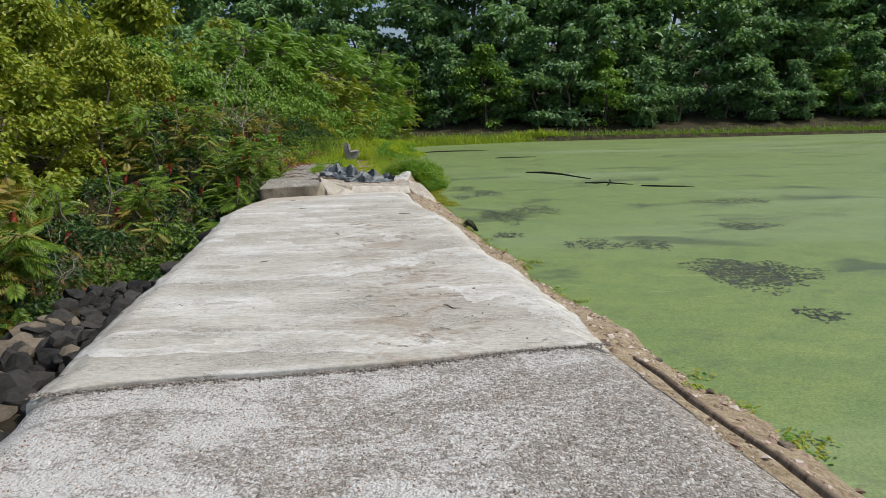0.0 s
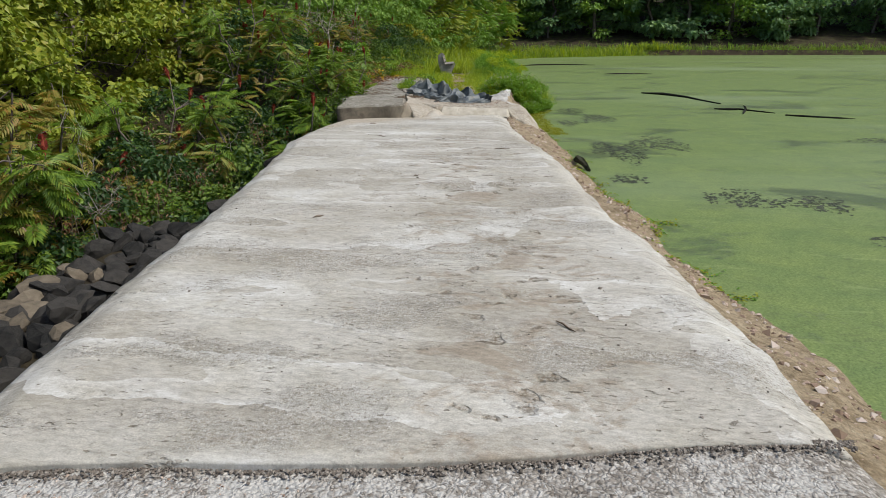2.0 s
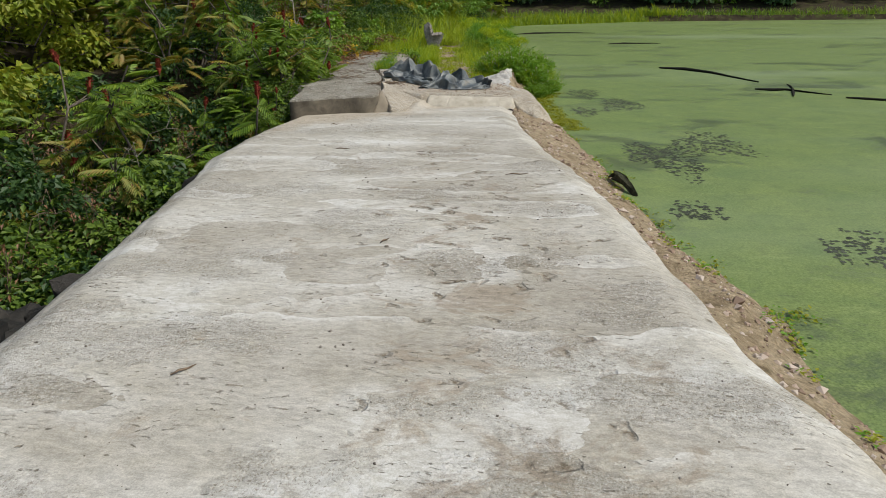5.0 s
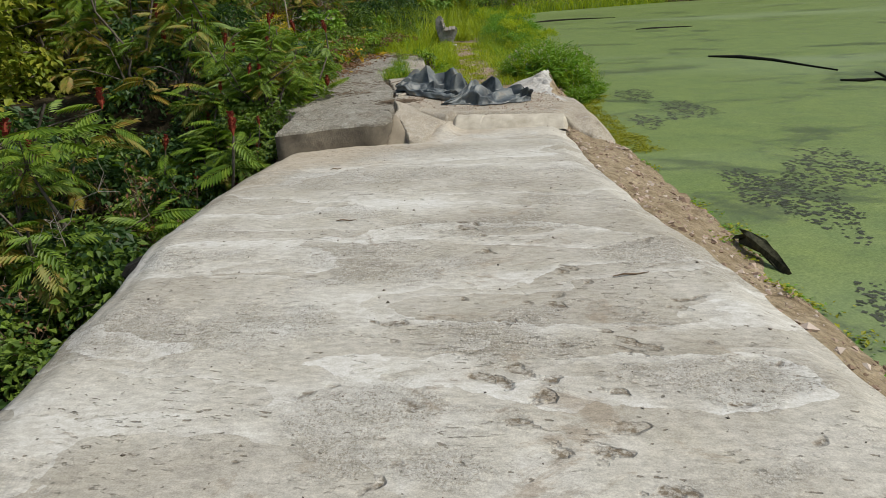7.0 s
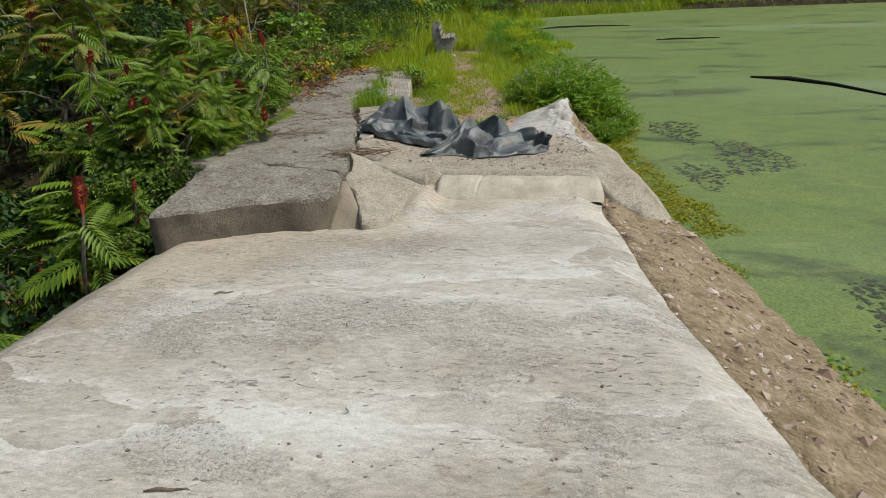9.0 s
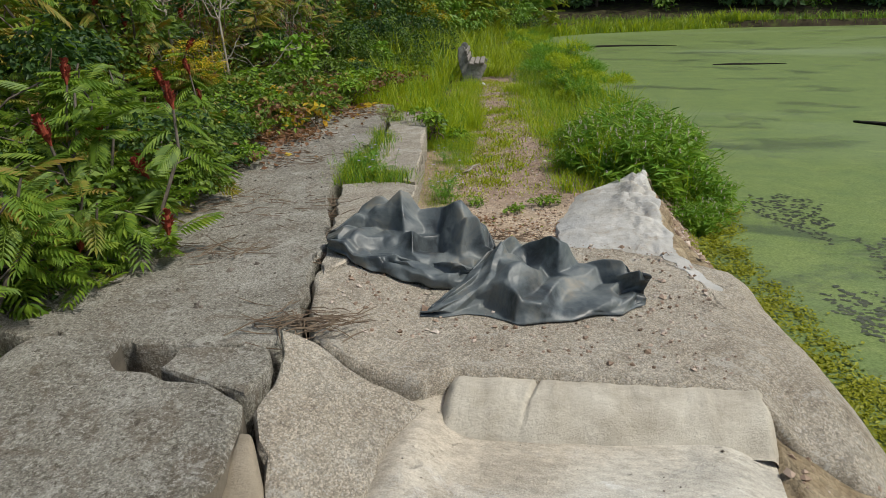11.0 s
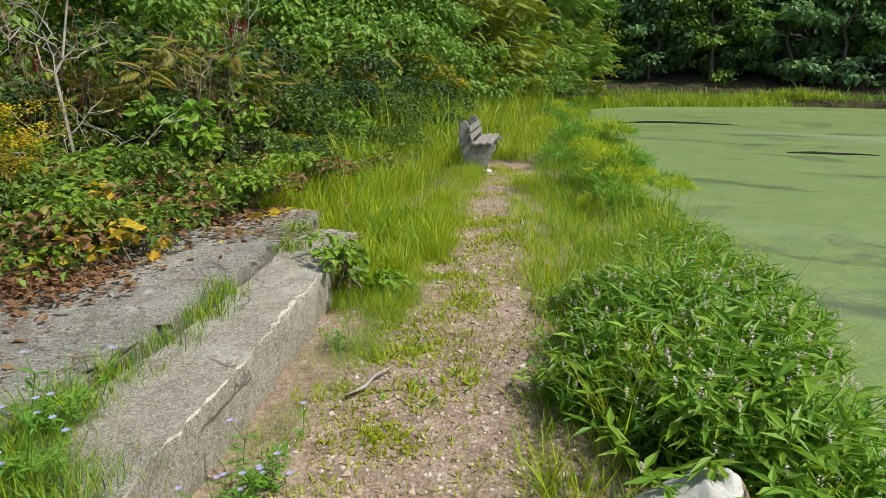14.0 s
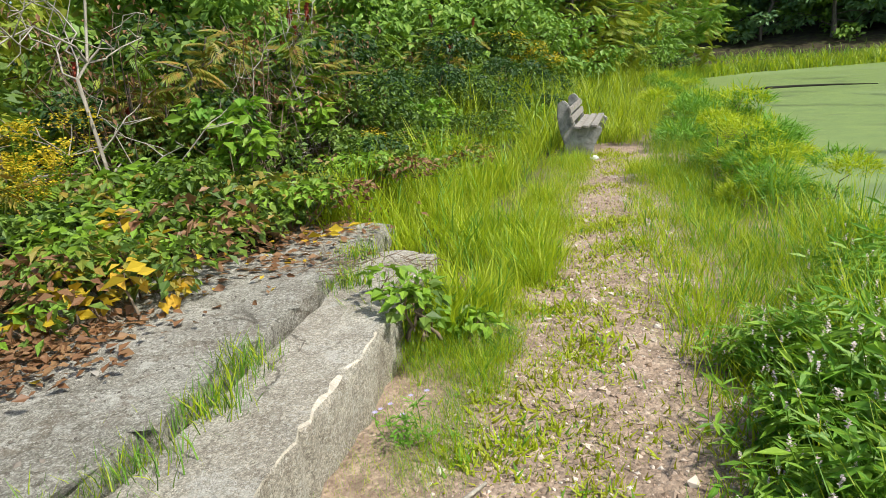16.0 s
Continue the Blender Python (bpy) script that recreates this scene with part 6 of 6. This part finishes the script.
def heap(name, front, back, tall, profile, pleats, cross, seed, nu, nv):
    """A stiff sheet bunched between a front hem and a back hem, with pleats that run from hem to hem and cross folds."""
    U, V = np.meshgrid(np.linspace(0, 1, nu), np.linspace(0, 1, nv), indexing="ij")
    s = np.linspace(0, 1, len(front))
    fx, fy = (np.interp(U, s, [p[k] for p in front]) for k in (0, 1))
    bx, by = (np.interp(U, s, [p[k] for p in back]) for k in (0, 1))
    X, Y = fx + (bx - fx) * V, fy + (by - fy) * V
    high = np.interp(U, np.linspace(0, 1, len(tall)), tall)
    body = np.interp(V + 0.05 * waves(U * 5, V, 2, seed + 7), [p[0] for p in profile], [p[1] for p in profile])
    hold = np.clip(np.minimum(V / 0.10, (1 - V) / 0.12), 0, 1)
    bend = 0.22 * waves(U * 4, V * 3, 2.0, seed)
    fold = crease(U * pleats + V * 0.8 + bend) * (0.55 + 0.45 * waves(U * 6, V * 2, 2, seed + 3))
    fold2 = crease(V * cross + U * 0.7 + 0.25 * waves(U * 3, V * 4, 2.2, seed + 1))
    fine = crease(U * pleats * 1.7 - V * 2.1 + 0.5 * waves(U * 5, V * 5, 2, seed + 2))
    Z = high * body * (1 + 0.36 * fold + 0.11 * fine) + hold * high * (0.24 * fold2 + 0.05 * fine)
    X = X + hold * (0.022 * fold2 + 0.012 * fine)
    Y = Y - hold * (0.055 * fold + 0.030 * fold2) - 0.012 * crease(U * 5.3) * (V < 0.04)
    # rounded folds: a pass over the neighbours takes the knife edge away
    for A in (X, Y, Z):
        A[1:-1, 1:-1] = (A[1:-1, 1:-1] * 2 + A[:-2, 1:-1] + A[2:, 1:-1] + A[1:-1, :-2] + A[1:-1, 2:]) / 6
    Z = bed_under(X, Y) + 0.006 + np.maximum(Z, 0.0)
    idx = np.arange(nu * nv).reshape(nu, nv)
    f = np.stack([idx[:-1, :-1], idx[1:, :-1], idx[1:, 1:], idx[:-1, 1:]], -1).reshape(-1, 4)
    ob = child(name, grid_mesh(name, np.stack([X, Y, Z], -1).reshape(-1, 3), f, [M_TARP], smooth=True), tarp)
    thick = ob.modifiers.new("thickness", "SOLIDIFY")
    thick.thickness = 0.005


tarp = tagged(new("tarpaulin"), "crumpled dark grey plastic tarpaulin lying on the concrete", "tarpaulin")
heap("rear_fold", [(-2.97, 16.64), (-2.80, 16.56), (-2.55, 16.47), (-2.32, 16.45), (-2.12, 16.50), (-2.0, 16.60)], [(-2.93, 16.74), (-2.82, 16.96), (-2.60, 17.14), (-2.35, 17.18), (-2.12, 17.10), (-1.98, 16.88)], [0.07, 0.17, 0.245, 0.27, 0.25, 0.12], [(0, 0.02), (0.10, 0.10), (0.2, 0.34), (0.42, 0.74), (0.66, 1.0), (0.84, 0.84), (0.95, 0.35), (1, 0)], 2.6, 1.7, 81, 190, 110)
heap("front_strip", [(-2.93, 16.58), (-2.66, 16.44), (-2.42, 16.375), (-2.2, 16.355), (-2.06, 16.42)], [(-2.92, 16.66), (-2.66, 16.60), (-2.42, 16.58), (-2.2, 16.56), (-2.04, 16.56)], [0.06, 0.09, 0.10, 0.12, 0.08], [(0, 0.04), (0.15, 0.55), (0.5, 1.0), (0.8, 0.55), (1, 0)], 2.3, 1.3, 91, 130, 40)
heap("front_fold", [(-2.27, 16.02), (-2.10, 16.08), (-1.95, 16.12), (-1.80, 16.05), (-1.66, 16.08), (-1.45, 16.19), (-1.28, 16.27), (-1.16, 16.40)], [(-2.20, 16.12), (-2.10, 16.36), (-1.98, 16.66), (-1.86, 16.84), (-1.70, 16.80), (-1.50, 16.70), (-1.30, 16.64), (-1.15, 16.56)], [0.03, 0.09, 0.19, 0.245, 0.20, 0.14, 0.15, 0.11], [(0, 0.02), (0.08, 0.22), (0.3, 0.55), (0.62, 0.92), (0.78, 1.0), (0.93, 0.6), (1, 0)], 3.1, 1.1, 104, 210, 90)

# ---------------------------------------------------------------- bench


def bench():
    root = new("park_bench")
    profile = [(0.0, 0), (0.40, 0), (0.36, 0.18), (0.45, 0.36), (0.49, 0.44), (0.46, 0.49), (0.34, 0.49), (0.16, 0.46), (0.07, 0.62), (0.04, 0.80), (-0.03, 0.86), (-0.11, 0.82), (-0.12, 0.62), (-0.08, 0.42), (-0.02, 0.24)]
    for y in (0.0, 1.45):
        bm = bmesh.new()
        a = [bm.verts.new((x, y, z)) for x, z in profile]
        b = [bm.verts.new((x, y + 0.10, z)) for x, z in profile]
        bm.faces.new(a)
        bm.faces.new(b[::-1])
        n = len(profile)
        for k in range(n):
            bm.faces.new((a[k], b[k], b[(k + 1) % n], a[(k + 1) % n]))
        bmesh.ops.recalc_face_normals(bm, faces=bm.faces)
        bmesh.ops.bevel(bm, geom=bm.edges[:], offset=0.015, segments=2, affect="EDGES")
        part("side_support", bm, M_BENCH, root, "cast stone end support, pitted and pale")
    for x, z, tilt in ((0.38, 0.505, 0), (0.27, 0.50, 3), (0.16, 0.49, 6), (0.085, 0.60, 80), (0.06, 0.72, 82)):
        bm = bmesh.new()
        bmesh.ops.create_cube(bm, size=1.0, matrix=pose(x, 0.78, z, 0, tilt, 0) @ Matrix.Diagonal((0.09, 1.72, 0.035, 1)))
        bmesh.ops.bevel(bm, geom=bm.edges[:], offset=0.008, segments=2, affect="EDGES")
        part("slat", bm, M_SLAT, root, "grey weathered wooden slat")
    return tagged(root, "weathered cast stone bench with wooden slats facing the pond", "bench")


bn = bench()
bn.matrix_basis = pose(-3.78, 27.45, on_ground(-3.6, 27.6) - 0.08, 0, 0, 6)

bm = bmesh.new()
bmesh.ops.create_icosphere(bm, subdivisions=2, radius=0.07)
for vert in bm.verts:
    vert.co *= 1 + 0.5 * noise.noise(vert.co * 30)
    vert.co.z *= 0.5
scrap = part("paper_scrap", bm, M_PAPER, None)
scrap.matrix_basis = pose(-3.36, 27.2, on_ground(-3.36, 27.2) + 0.02, 0, 0, 30)
tagged(scrap, "crumpled scrap of white paper on the path", "litter")

# ---------------------------------------------------------------- floating wood and bits


def floating_log(seed, points, radius):
    r = np.random.default_rng(seed)
    pts = np.array([(x, y, WATER + 0.015) for x, y in points])
    v, f = tube(pts, [radius * q for q in (0.35, 1.0, 0.8, 0.5, 0.15)][: len(pts)], 7)
    v = v + r.normal(0, radius * 0.12, v.shape)
    return tagged(new("floating_log", grid_mesh("floating_log", v, f, [M_LOG], smooth=True)), "dark wet log floating in the duckweed", "log", "floating logs")


floating_log(1, [(3.1, 25.4), (3.7, 24.9), (4.2, 24.0), (4.5, 22.9), (4.75, 22.0)], 0.055)
floating_log(2, [(4.3, 20.7), (4.6, 20.5), (4.9, 20.6), (5.2, 20.2), (5.5, 19.8)], 0.04)
floating_log(3, [(4.7, 19.6), (4.9, 20.2), (5.1, 20.8), (5.2, 21.3), (5.25, 21.6)], 0.03)
floating_log(4, [(5.6, 19.4), (5.9, 19.2), (6.3, 19.0), (6.6, 18.9), (6.9, 18.8)], 0.03)
floating_log(5, [(2.8, 36), (3.4, 36.1), (4.0, 36.1), (4.6, 36.2), (5.0, 36.2)], 0.05)
floating_log(6, [(-1.6, 44.5), (-0.4, 45.2), (0.6, 45.6), (1.8, 45.6), (3.0, 45.4)], 0.07)
for k, (x, y, s) in enumerate([(1.62, 5.25, 0.10), (1.75, 4.6, 0.09), (1.9, 3.9, 0.13), (0.95, 8.6, 0.07), (-0.32, 17.6, 0.1)]):
    ob = new("bank_stone", ROCKS[5 + k % 2])
    s = s * 0.7
    ob.location, ob.scale = (x, y, on_ground(x, y) + s * 0.15), (s * 1.5, s * 1.1, s)
    ob.rotation_euler = (0.2, 0.1, k * 1.3)
    tagged(ob, "brown stone stuck in the sandy bank", "stone", "stones in the bank")
v, f = tube([(-2.62, 19.72, -0.13), (-2.56, 19.83, -0.115), (-2.55, 19.95, -0.11), (-2.50, 20.10, -0.12)], [0.008, 0.011, 0.010, 0.007], 6)
tagged(new("stick", grid_mesh("stick", v, f, [M_PALE], smooth=True)), "pale bare stick lying on the gravel path", "stick")
for k, (x, y, a, L) in enumerate([(0.05, 5.6, -0.9, 0.16), (-0.6, 10.95, 0.3, 0.2), (-1.4, 9.2, 1.2, 0.1), (-2.9, 13.4, 0.4, 0.1), (-1.95, 7.6, 1.0, 0.12), (-2.4, 11.9, 0.2, 0.14)]):
    pts = [(x + L * (t - 0.5) * math.cos(a), y + L * (t - 0.5) * math.sin(a), float(slab_top(np.array(x), np.array(y))) + 0.008 + 0.006 * math.sin(t * 6)) for t in (0, 0.33, 0.66, 1)]
    v, f = tube(pts, [0.003, 0.006, 0.005, 0.002], 5)
    tagged(new("twig", grid_mesh("twig", v, f, [M_TWIG], smooth=True)), "short brown twig lying on the slab", "twig", "twigs on the slab")

# torn places in the duckweed


def weed_mat(x, y, rx, ry, seed):
    r = np.random.default_rng(seed)
    n = int(1300 * rx * ry) + 60
    a, q = r.uniform(0, 6.28, n), np.sqrt(r.uniform(0, 1, n))
    edge = 1 + 0.22 * np.sin(a * 3 + seed) + 0.14 * np.sin(a * 7 + 2 * seed)
    pts = np.stack([x + rx * q * edge * np.cos(a), y + ry * q * edge * np.sin(a), np.full(n, WATER + 0.004)], 1)
    m = poses(pts, r.uniform(0, 6.28, n), r.normal(0, 0.01, n), r.normal(0, 0.01, n), r.uniform(0.015, 0.065, n))
    v, f = stamp(*leaflet(0.45, 0.0), m)
    tagged(new("weed_mat", grid_mesh("weed_mat", v, f, [M_MUD])), "dark drift of sunken weed showing through the duckweed", "weed mat", kind="stuff")


for k, spot in enumerate([(3.75, 8.4, 0.72, 0.85), (3.75, 8.4, 0.6, 0.7), (3.7, 8.5, 0.5, 0.6), (2.3, 10.6, 0.4, 0.5), (3.1, 10.4, 0.35, 0.4), (1.3, 13.8, 0.4, 0.9), (3.6, 6.6, 0.2, 0.25), (1.0, 14.2, 0.3, 0.6), (1.1, 11.6, 0.25, 0.3), (2.0, 14.8, 0.5, 0.8), (6.5, 15.5, 0.9, 0.5), (0.6, 20.0, 0.35, 0.7), (0.5, 17.6, 0.25, 0.5), (5.3, 12.0, 0.5, 0.4), (1.2, 18.4, 0.4, 0.8)]):
    weed_mat(*spot, k + 1)

# blue-flowered weeds by the kerb


def chicory(seed):
    r = np.random.default_rng(seed)
    root = new("chicory")
    wood, leaves = [], []
    for k in range(12):
        a, out = r.uniform(0, 6.28), r.uniform(0.05, 0.22)
        (v, f), pts = limb((0, 0, -0.02), (out * math.cos(a), out * math.sin(a), r.uniform(0.12, 0.32)), 0.003, 0.0015, r, 0.5, 6, 4)
        wood.append((v, f, 0))
        m = 14
        t = r.uniform(0, 0.9, m)
        pos = np.stack([np.interp(t, np.linspace(0, 1, 6), pts[:, q]) for q in range(3)], 1)
        leaves.append((*stamp(*leaflet(0.12, 0.03), poses(pos, r.uniform(0, 6.28, m), r.uniform(-0.1, 0.6, m), 0, r.uniform(0.03, 0.08, m))), 0))
        if k % 2:
            n = 10
            leaves.append((*stamp(*leaflet(0.25, 0.02), poses(np.repeat(pts[-1:], n, 0), np.linspace(0, 6.28, n), 0.35, 0, 0.018)), 1))
    v, f, _ = merge(wood)
    child("stem", grid_mesh("stem", v, f, [L_COOL]), root)["kind"] = "stuff"
    v, f, m = merge(leaves)
    child("foliage", grid_mesh("foliage", v, f, [L_COOL, L_BLUE], m), root, "thin leaves and small pale blue flowers")
    return root


stand(chicory(431), [(-2.62, 18.7, 0.9), (-2.66, 19.0, 1.0), (-3.3, 18.7, 1.0, 0.3), (-3.1, 18.4, 0.9, 0.3), (-2.9, 20.3, 0.8)], "wispy chicory with pale blue flowers beside the kerb", "weed", "chicory", seed=21)
kw = leafy(432, "kerb_weed", 0.28, 0.25, 0.26, 160, 0.075, [L_BRIGHT, L_BUSH], [0.7, 0.3], 0.33, 6, 8)
stand(kw, [(-3.2, 21.05, 1.0, 0.25), (-3.05, 21.3, 1.0), (-2.95, 15.72, 0.35, 0.15), (-2.66, 15.72, 0.35, 0.15), (-3.0, 16.5, 0.3, 0.25), (-3.3, 17.3, 0.35, 0.2), (-3.45, 17.8, 0.3, 0.2), (-2.0, 18.5, 0.4), (-2.35, 18.7, 0.35), (-1.75, 18.7, 0.5)], "small bright broad-leaved weed in a crack", "weed", "weeds in cracks", seed=22)


def twig_heap(name, cx, cy, z, spread, count, seed, label):
    """Dry stalks washed together."""
    r = np.random.default_rng(seed)
    chunks = []
    for k in range(count):
        a, L = r.normal(0.4, 0.9), r.uniform(0.06, 0.22)
        c = np.array([cx + r.normal(0, spread), cy + r.normal(0, spread * 0.5), z + r.uniform(0.0, 0.03)])
        d = np.array([math.cos(a), math.sin(a), r.normal(0, 0.12)]) * L / 2
        chunks.append((*tube([c - d, c + r.normal(0, 0.008, 3), c + d], [0.0025, 0.0035, 0.0015], 4), 0))
    v, f, _ = merge(chunks)
    tagged(new(name, grid_mesh(name, v, f, [M_TWIG])), label, "twigs", kind="stuff")


twig_heap("dry_stalks", -2.72, 15.66, 0.16, 0.13, 90, 1, "heap of dry brown stalks in the joint of the paving")
twig_heap("dry_stalks", -1.98, 17.66, -0.13, 0.28, 160, 2, "dry stalks washed into the sandy hollow")
twig_heap("dry_stalks", -3.6, 16.5, 0.165, 0.16, 40, 3, "scatter of dry stalks on the old paving")
for k, (x, y) in enumerate([(-2.98, 16.6), (-3.12, 17.0), (-3.28, 17.4), (-3.40, 17.75)]):
    twig_heap("dry_stalks", x, y, 0.10, 0.07, 45, 10 + k, "dry stalks caught in the joint beside the kerb")
twig_heap("dry_stalks", -3.9, 17.4, 0.165, 0.4, 70, 5, "loose dry stalks strewn over the old paving")
twig_heap("dry_stalks", -4.1, 18.9, 0.165, 0.4, 60, 6, "dry stalks blown against the weeds")
twig_heap("dry_stalks", -3.8, 21.5, 0.17, 0.3, 90, 4, "dry stalks on the end of the paving")

v, f = tube([(0.42, 12.62, -0.46), (0.46, 12.50, -0.43), (0.51, 12.36, -0.44), (0.55, 12.22, -0.48), (0.60, 12.08, -0.53)], [0.022, 0.038, 0.034, 0.028, 0.012], 9)
v = v + np.random.default_rng(3).normal(0, 0.016, v.shape)
tagged(new("driftwood", grid_mesh("driftwood", v, f, [M_MOSSY])), "dark rotten driftwood stuck on the sandy bank", "driftwood")
pts = [(1.22 + 0.17 * t, 4.50 - 0.86 * t, -0.162 + 0.012 * math.sin(t * 5)) for t in np.linspace(0, 4.2, 12)]
v, f = tube(pts, [0.014] + [0.020 + 0.004 * math.sin(k * 2.1) for k in range(11)], 9)
tagged(new("buried_pipe", grid_mesh("buried_pipe", v, f, [M_TWIG], smooth=True)), "rusty brown pipe half buried along the apron", "pipe")
pk = leafy(441, "pokeweed", 0.4, 0.4, 1.15, 260, 0.15, [L_BRIGHT, L_COOL], [0.6, 0.4], 0.3, 9, 10, 0.2)
stand(pk, [(-5.7, 22.9, 0.9), (-6.2, 24.6, 1.0), (-5.3, 26.2, 0.7)], "upright weed with large bright green leaves", "weed", "large-leaved weeds", seed=23)


def twiggy(seed):
    """A half-dead shrub: a spray of brown twigs with a few red-brown leaves."""
    r = np.random.default_rng(seed)
    root = new("dry_shrub")
    wood, leaves = [], []
    for k in range(16):
        a, out = r.uniform(0, 6.28), r.uniform(0.15, 0.7)
        (v, f), pts = limb((0.1 * math.cos(a), 0.1 * math.sin(a), -0.05), (out * math.cos(a), out * math.sin(a), r.uniform(0.8, 1.7)), 0.012, 0.003, r, 0.35, 7, 5)
        wood.append((v, f, 0))
        for j in range(5):
            q = pts[r.integers(2, 7)]
            (v, f), tp = limb(q, q + r.normal(0, 0.2, 3) + np.array([0, 0, 0.15]), 0.004, 0.0015, r, 0.4, 5, 3)
            wood.append((v, f, 0))
            m = 7
            leaves.append((*stamp(*leaflet(0.22, 0.1), poses(tp[-1] + r.normal(0, 0.06, (m, 3)), r.uniform(0, 6.28, m), r.uniform(-1.2, 0.1, m), 0, r.uniform(0.04, 0.09, m))), 0))
    v, f, _ = merge(wood)
    child("stem", grid_mesh("stem", v, f, [M_TWIG], smooth=True), root)["kind"] = "stuff"
    v, f, m = merge(leaves)
    child("foliage", grid_mesh("foliage", v, f, [L_DRY]), root, "sparse curled red-brown leaves")
    return root


stand(twiggy(451), [(-6.3, 24.0, 1.0), (-7.2, 23.0, 1.1), (-6.2, 12.6, 0.9), (-5.3, 10.2, 0.8), (-5.2, 11.6, 0.7), (-5.3, 8.7, 0.8), (-5.1, 13.9, 0.8), (-6.4, 25.6, 0.9), (-7.6, 27.4, 1.2)], "half-dead shrub of brown twigs and dry leaves", "shrub", "dry shrubs", seed=24)

yw = leafy(461, "yellowing_weed", 0.28, 0.25, 0.34, 42, 0.12, [L_YELLOW, L_BUSH], [0.7, 0.3], 0.3, 7, 8)
stand(yw, [(-4.55, 20.6, 1.0, 0.12), (-4.4, 20.85, 0.8, 0.12), (-4.75, 20.3, 0.9, 0.12), (-4.3, 22.3, 0.9, 0.12), (-5.1, 21.0, 1.0, 0.2)], "weed with large leaves turned yellow and orange", "weed", "yellowing weeds", seed=25)
pr = np.random.default_rng(9)
p = np.stack([-4.62 + pr.normal(0, 0.22, 700), 19.95 + pr.normal(0, 0.28, 700), 0.165 + np.abs(pr.normal(0, 0.03, 700))], 1)
litter("leaf_litter", p, 0.06, [L_DRY], [1.0], "heap of curled brown leaves on the paving", 0.012)
